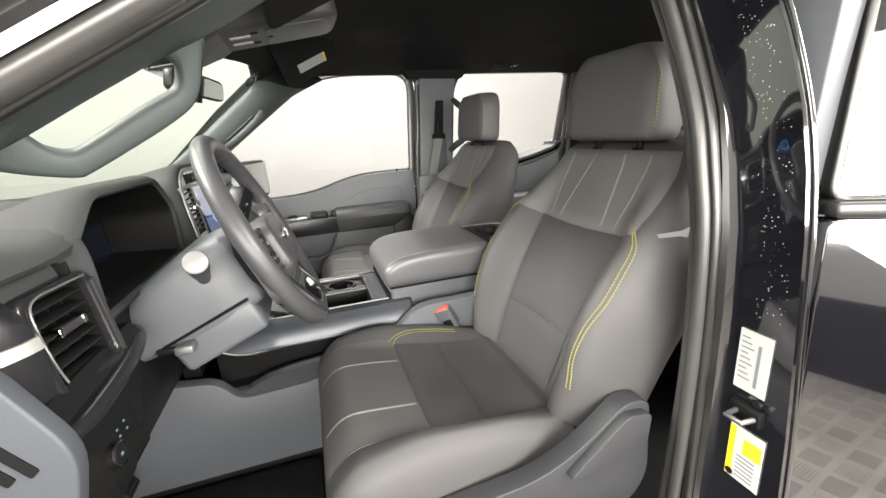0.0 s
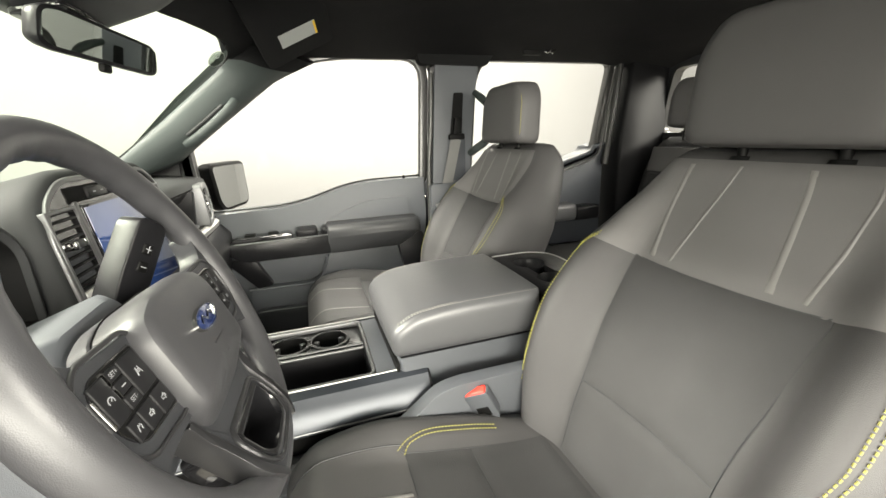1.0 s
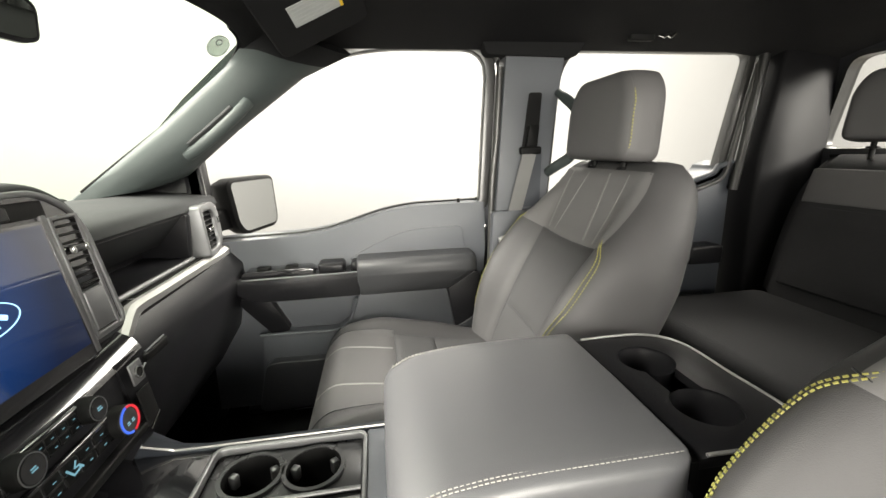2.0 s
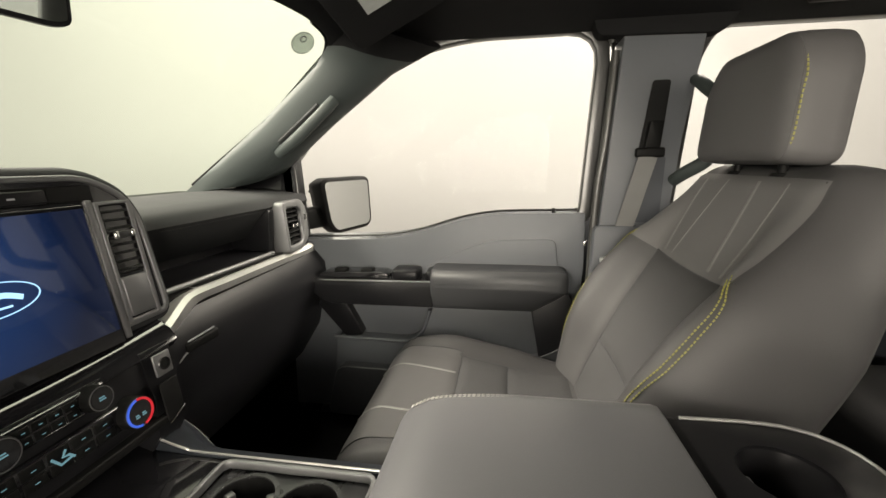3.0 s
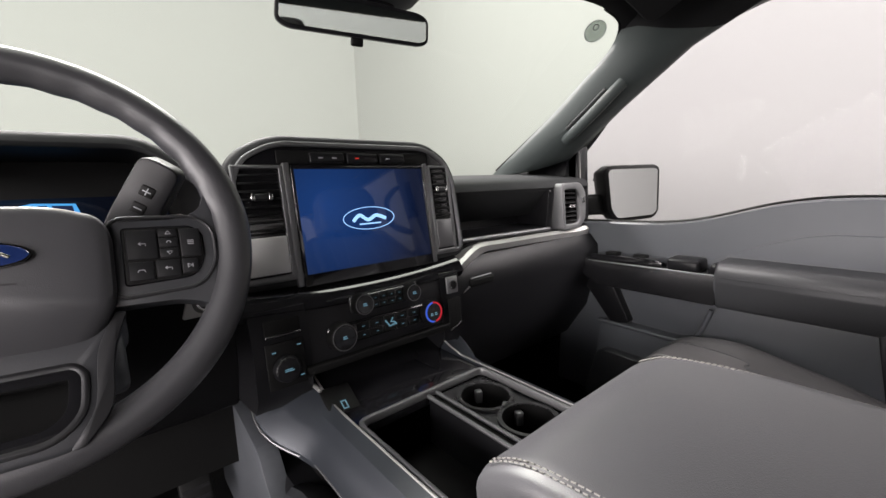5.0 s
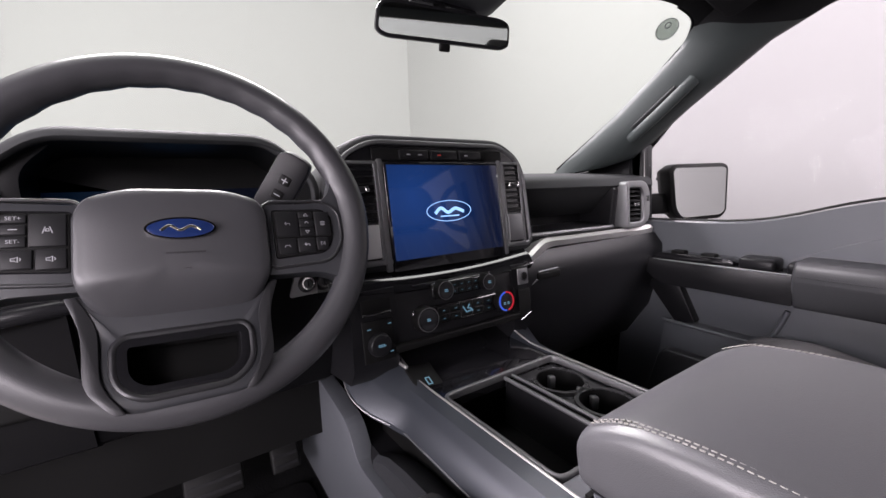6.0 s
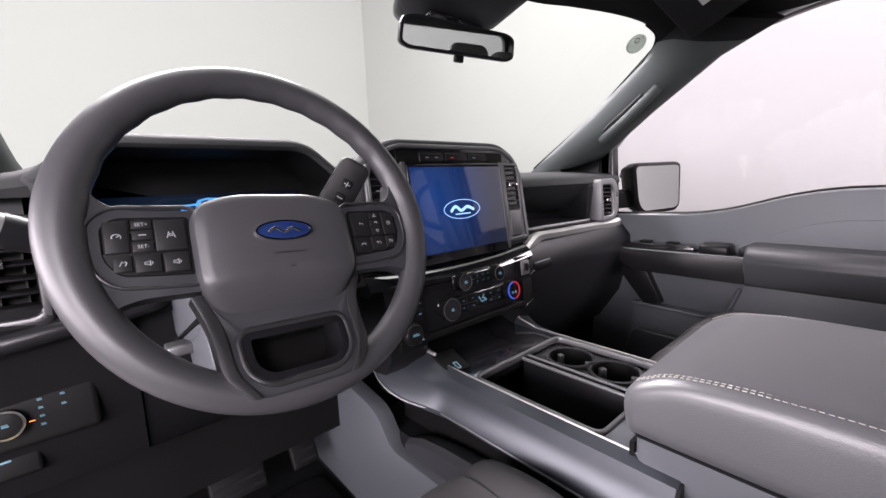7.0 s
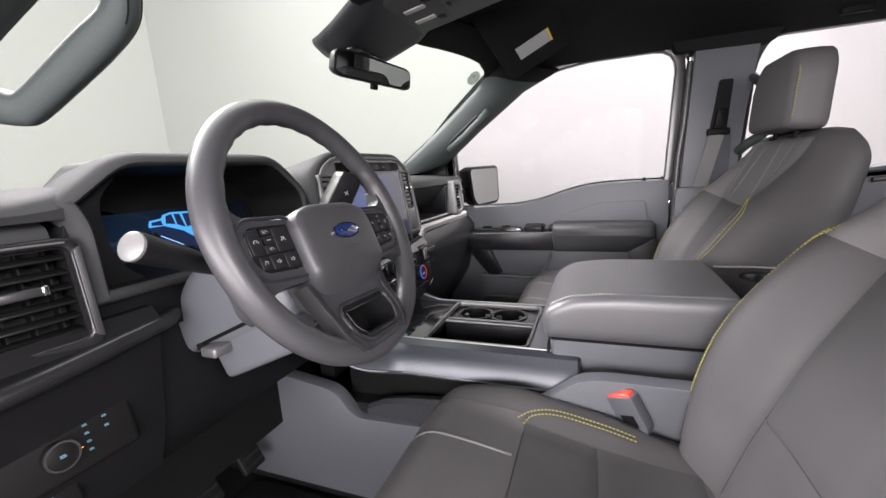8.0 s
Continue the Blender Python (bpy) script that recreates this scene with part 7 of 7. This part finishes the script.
def rear_bench():
    r = thing("rear_bench", "dark grey upholstered rear bench seat with headrests", "car seat")
    rows = []
    for j in range(13):
        v = j / 12
        x = 1.03 + 0.13 * v
        z = 0.96 + 0.455 * v
        w = 0.70 - 0.03 * bump(v, 0.7, 1.0)
        back = 0.14 * (1 - 0.6 * bump(v, 0.85, 1))
        rows.append([(x - 0.02 * math.sin(math.pi * v) + 0.05 * bump(abs(u), 0.9, 1.0) + 0.03 * bump(v, 0.9, 1), u * w, z) for u in (-1, -0.97, -0.9, -0.7, -0.4, -0.36, -0.32, 0, 0.32, 0.36, 0.4, 0.7, 0.9, 0.97, 1)] + [(min(1.27, x + back), u * w, z) for u in (1, 0, -1)])
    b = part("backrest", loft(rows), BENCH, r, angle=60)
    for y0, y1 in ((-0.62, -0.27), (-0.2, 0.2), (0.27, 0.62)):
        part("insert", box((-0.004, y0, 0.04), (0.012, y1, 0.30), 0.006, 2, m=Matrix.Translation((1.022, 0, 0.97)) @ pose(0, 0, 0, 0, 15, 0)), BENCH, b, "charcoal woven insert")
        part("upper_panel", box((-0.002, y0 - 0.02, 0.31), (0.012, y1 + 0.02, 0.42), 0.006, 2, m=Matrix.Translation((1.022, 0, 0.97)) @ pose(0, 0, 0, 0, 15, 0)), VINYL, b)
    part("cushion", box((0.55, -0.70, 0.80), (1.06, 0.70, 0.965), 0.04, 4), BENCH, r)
    part("base", box((0.62, -0.66, 0.619), (1.2, 0.66, 0.81), 0.02), DARK, r)
    headrest(r, (1.17, -0.455, 1.552), 0.265, 0.20, 0.085, VINYL, False, 4)
    headrest(r, (1.17, 0.455, 1.552), 0.265, 0.20, 0.085, VINYL, False, 4)
    headrest(r, (1.17, 0.0, 1.475), 0.22, 0.11, 0.08, VINYL, False, 4)
    return r


rear_bench()

# ---- overhead and small things ----
def visor(name, y0, y1, labelled):
    v = thing(name, "black cloth sun visor folded against the headliner" + (", with a white label" if labelled else ""), "sun visor")
    F = basis((-0.365, (y0 + y1) / 2, 1.7505), (0.905, 0, 0.425), (0, 1, 0), (0.425, 0, -0.905))
    if labelled:
        F = basis((-0.374, 0.3957, 1.769), (0.905, 0, 0.425), (0.159, 0.927, -0.339), (0.394, -0.375, -0.839))
    w = y1 - y0
    part("panel", prism(rounded([(-0.10, -w / 2), (0.115, -w / 2), (0.115, w / 2), (-0.10, w / 2)], 0.025), "z", -0.022, -0.002, 0.006, 3, m=F), HEADLINER, v)
    if labelled:
        yc = (y0 + y1) / 2
        a = part("warning_label", box((-0.040, 0.045, -0.003), (0.070, 0.101, 0.0), m=F), PAPER, v, "white warning label")
        part("yellow_edge", box((0.064, 0.045, 0.0), (0.070, 0.101, 0.0008), m=F), LABEL_YELLOW, a)
        for k in range(5):
            part("print_bar", box((-0.034, 0.051 + 0.010 * k, 0.0), (0.056 - 0.012 * (k % 3), 0.0535 + 0.010 * k, 0.0006), m=F), PAPER, a)
    part("hinge_clip", box((0.06, -w / 2 - 0.03, -0.02), (0.09, -w / 2, -0.002), 0.004, m=F), DARK, v)
    return v


def overhead_console():
    o = thing("overhead_console", "dark grey overhead console with reading lamps", "overhead console")
    F = basis((-0.44, 0.0, 1.765), (0.985, 0, 0.17), (0, 1, 0), (0.17, 0, -0.985))
    out = rounded([(-0.16, -0.115), (0.14, -0.105), (0.15, 0.0), (0.14, 0.105), (-0.16, 0.115), (-0.185, 0.0)], [0.03, 0.03, 0.05, 0.03, 0.03, 0.05])
    part("body", loft([[F @ Vector((x, y, w)) for x, y in grow(out, g)] for w, g in ((-0.03, 0.004), (0.008, 0.002), (0.016, -0.004), (0.020, -0.014))]), OVERHEAD, o, angle=40)
    for q in (-1, 1):
        part("lamp_lens", box((-0.125, q * 0.032 - 0.009, 0.017), (-0.075, q * 0.032 + 0.009, 0.0225), 0.004, 3, m=F), LENS, o, "frosted reading lamp lens")
        part("button", box((-0.075, q * 0.05 - 0.012, 0.017), (-0.055, q * 0.05 + 0.012, 0.0235), 0.003, m=F), DARK, o)
    part("bin_lid", prism(rounded([(-0.04, -0.085), (0.115, -0.080), (0.115, 0.080), (-0.04, 0.085)], 0.02), "z", 0.014, 0.024, 0.004, 3, m=F), OVERHEAD, o)
    part("lid_latch", box((-0.035, -0.015, 0.022), (-0.022, 0.015, 0.0265), 0.003, m=F), DARK, o)
    # camera housing against the windscreen: a broad soft-edged shell with a dark well in its underside
    secs = []
    for x, hw, low, top in ((-0.775, 0.070, 1.672, 1.69), (-0.765, 0.092, 1.662, 1.70), (-0.735, 0.112, 1.658, 1.715), (-0.68, 0.138, 1.668, 1.74), (-0.60, 0.158, 1.705, 1.775), (-0.545, 0.160, 1.742, 1.79)):
        secs.append([(x, y, z) for y, z in rounded([(-hw, low + 0.018), (-hw + 0.045, low), (hw - 0.045, low), (hw, low + 0.018), (hw, top), (-hw, top)], [0.012, 0.02, 0.02, 0.012, 0.006, 0.006], 3)])
    cover = part("camera_cover", loft(secs), SHIELD, o, "charcoal camera housing behind the windscreen", angle=40)
    part("cover_well", prism(rounded([(-0.748, -0.062), (-0.67, -0.078), (-0.67, 0.078), (-0.748, 0.062)], 0.02), "z", -0.004, 0.004, 0.0015, m=Matrix.Translation((0, 0, 1.6605)) @ Matrix.Translation((-0.71, 0, 0)) @ pose(0, 0, 0, 0, -8, 0) @ Matrix.Translation((0.71, 0, 0))), GLOSS, cover, "dark glossy well")
    return o


def rear_view_mirror():
    r = thing("rear_view_mirror", "dark rear view mirror hung from the windscreen", "mirror")
    F = basis((-0.652, -0.019, 1.620), (0.256, 0.966, -0.03), (0.163, -0.0125, 0.986), (0.9521, -0.2573, -0.1607))
    o = rounded([(0.95 * x, y) for x, y in [(-0.134, -0.020), (-0.115, -0.029), (0.115, -0.027), (0.132, -0.020), (0.130, 0.018), (0.11, 0.026), (-0.10, 0.031), (-0.130, 0.024)]], 0.014, 4)
    part("housing", loft([[F @ Vector((x, y, w)) for x, y in grow(o, g)] for w, g in ((-0.022, -0.016), (-0.015, -0.004), (0.0, 0.0), (0.005, -0.001), (0.006, -0.004))]), DARK, r, angle=45)
    part("mirror_glass", prism(grow(o, -0.006), "z", 0.0045, 0.0075, m=F), DIM_MIRROR, r)
    part("day_night_tab", box((-0.010, -0.040, -0.006), (0.010, -0.026, 0.004), 0.003, m=F), BLACK, r)
    part("stem", tube([(-0.672, -0.012, 1.645), (-0.685, -0.008, 1.672), (-0.70, -0.004, 1.70)], 0.011, 10), BLACK, r)
    return r


def windscreen_sticker():
    n = Vector((0.60, -0.36, -0.71)).normalized()
    up = Vector((0.767, 0, 0.64))
    up = (up - up.dot(n) * n).normalized()
    right = up.cross(n)
    F = basis((-0.586, 0.597, 1.707), right, up, n)
    s = tagged(part("windscreen_sticker", disc(0.027, 0.027, 0.0012, 32, F), FROSTED), "round pale sticker on the windscreen corner", "sticker")
    part("sticker_mark", ring(0.008, 0.0055, 0.0004, 24, F @ pose(-0.006, 0.008, 0.0013)), INK, s)
    part("sticker_rim", ring(0.027, 0.0255, 0.0004, 32, F @ pose(0, 0, 0.0013)), INK, s)
    return s


def seat_belt(name, s, dx, label):
    b = thing(name, label, "seat belt")
    guide = Vector((0.222, s * 0.750, 1.455))
    part("guide", box((-0.034, -0.008, -0.012), (0.034, 0.010, 0.012), 0.006, 3, m=Matrix.Translation(guide)), BLACK, b)
    part("guide_body", prism(rounded([(0.208, 1.46), (0.242, 1.46), (0.249, 1.53), (0.218, 1.53)], 0.006), "y", s * 0.748, s * 0.770, 0.004), BLACK, b)
    p = [(0.217 + dx, s * 0.745, 1.450), (0.190 + dx, s * 0.752, 1.33), (0.162 + dx, s * 0.756, 1.21), (0.148 + dx, s * 0.748, 1.10), (0.15 + dx, s * 0.74, 0.85)]
    secs = []
    for x, y, z in (tuple(q) for q in smooth_path(p, 5)):
        secs.append([(x - 0.0215, y - 0.001, z), (x + 0.0215, y - 0.001, z - 0.008), (x + 0.0215, y + 0.001, z - 0.008), (x - 0.0215, y + 0.001, z)])
    part("webbing", loft(secs), BELT, b, "grey woven webbing")
    if dx:
        T = basis((0.172, -0.714, 1.274), (0.475, -0.868, 0.245), (0.2, 0.0, 0.98), (-0.85, -0.45, 0.2))
        part("tongue", prism(rounded([(-0.035, -0.006), (0.010, -0.006), (0.022, -0.010), (0.022, 0.010), (0.010, 0.004), (-0.035, 0.002)], 0.002), "z", -0.002, 0.002, m=T), SATIN, b, "metal belt tongue")
    else:
        part("tongue", box((-0.030, -0.006, -0.020), (0.030, 0.006, 0.016), 0.004, m=pose(0.152, s * 0.747, 1.180, 0, -15, 0)), SILVER, b, "metal belt tongue")
    part("anchor", box((0.13 + dx, s * 0.735 - 0.012, 0.64), (0.18 + dx, s * 0.735 + 0.012, 0.86), 0.006), BLACK, b)
    return b


def coat_hook():
    c = thing("coat_hook", "small bright coat hook under the headliner", "hook")
    part("plate", box((0.50, 0.705, 1.758), (0.58, 0.725, 1.785), 0.005), BLACK, c)
    part("hook", tube([(0.60, 0.715, 1.775), (0.602, 0.695, 1.765), (0.612, 0.688, 1.775)], 0.004, 8), CHROME, c)
    part("hook", tube([(0.622, 0.715, 1.775), (0.624, 0.695, 1.765), (0.634, 0.688, 1.775)], 0.004, 8), CHROME, c)
    return c


def pedal(name, y, w, label):
    p = thing(name, label, "pedal")
    F = basis((-0.93, y, 0.76), (0, 1, 0), (-0.5, 0, 0.866), (0.866, 0, 0.5))
    part("pad", box((-w / 2, -0.045, -0.008), (w / 2, 0.045, 0.008), 0.006, 3, m=F), BLACK, p)
    part("arm", tube([F @ Vector((0, 0, -0.008)), (-1.03, y, 0.93), (-1.09, y, 1.02)], 0.009, 8), DARK, p)
    for k in range(4):
        part("rib", box((-w / 2 + 0.006, -0.034 + 0.02 * k, 0.008), (w / 2 - 0.006, -0.028 + 0.02 * k, 0.0105), m=F), DARK, p)
    return p


visor("passenger_sun_visor", 0.205, 0.555, True)
visor("driver_sun_visor", -0.60, -0.175, False)
overhead_console()
rear_view_mirror()
windscreen_sticker()
seat_belt("seat_belt", 1, 0, "grey seat belt hanging from the passenger side pillar")
seat_belt("seat_belt", -1, 0.075, "grey seat belt hanging beside the driver's seat")
coat_hook()
pedal("brake_pedal", -0.44, 0.11, "black ribbed brake pedal")
pedal("accelerator_pedal", -0.30, 0.06, "black ribbed accelerator pedal")
tagged(part("floor_mat", prism(rounded([(-0.98, -0.70), (-0.50, -0.70), (-0.50, -0.24), (-0.98, -0.24)], 0.04), "z", 0.618, 0.632, 0.004), CARPET), "black carpet floor mat in the driver's footwell", "floor mat")
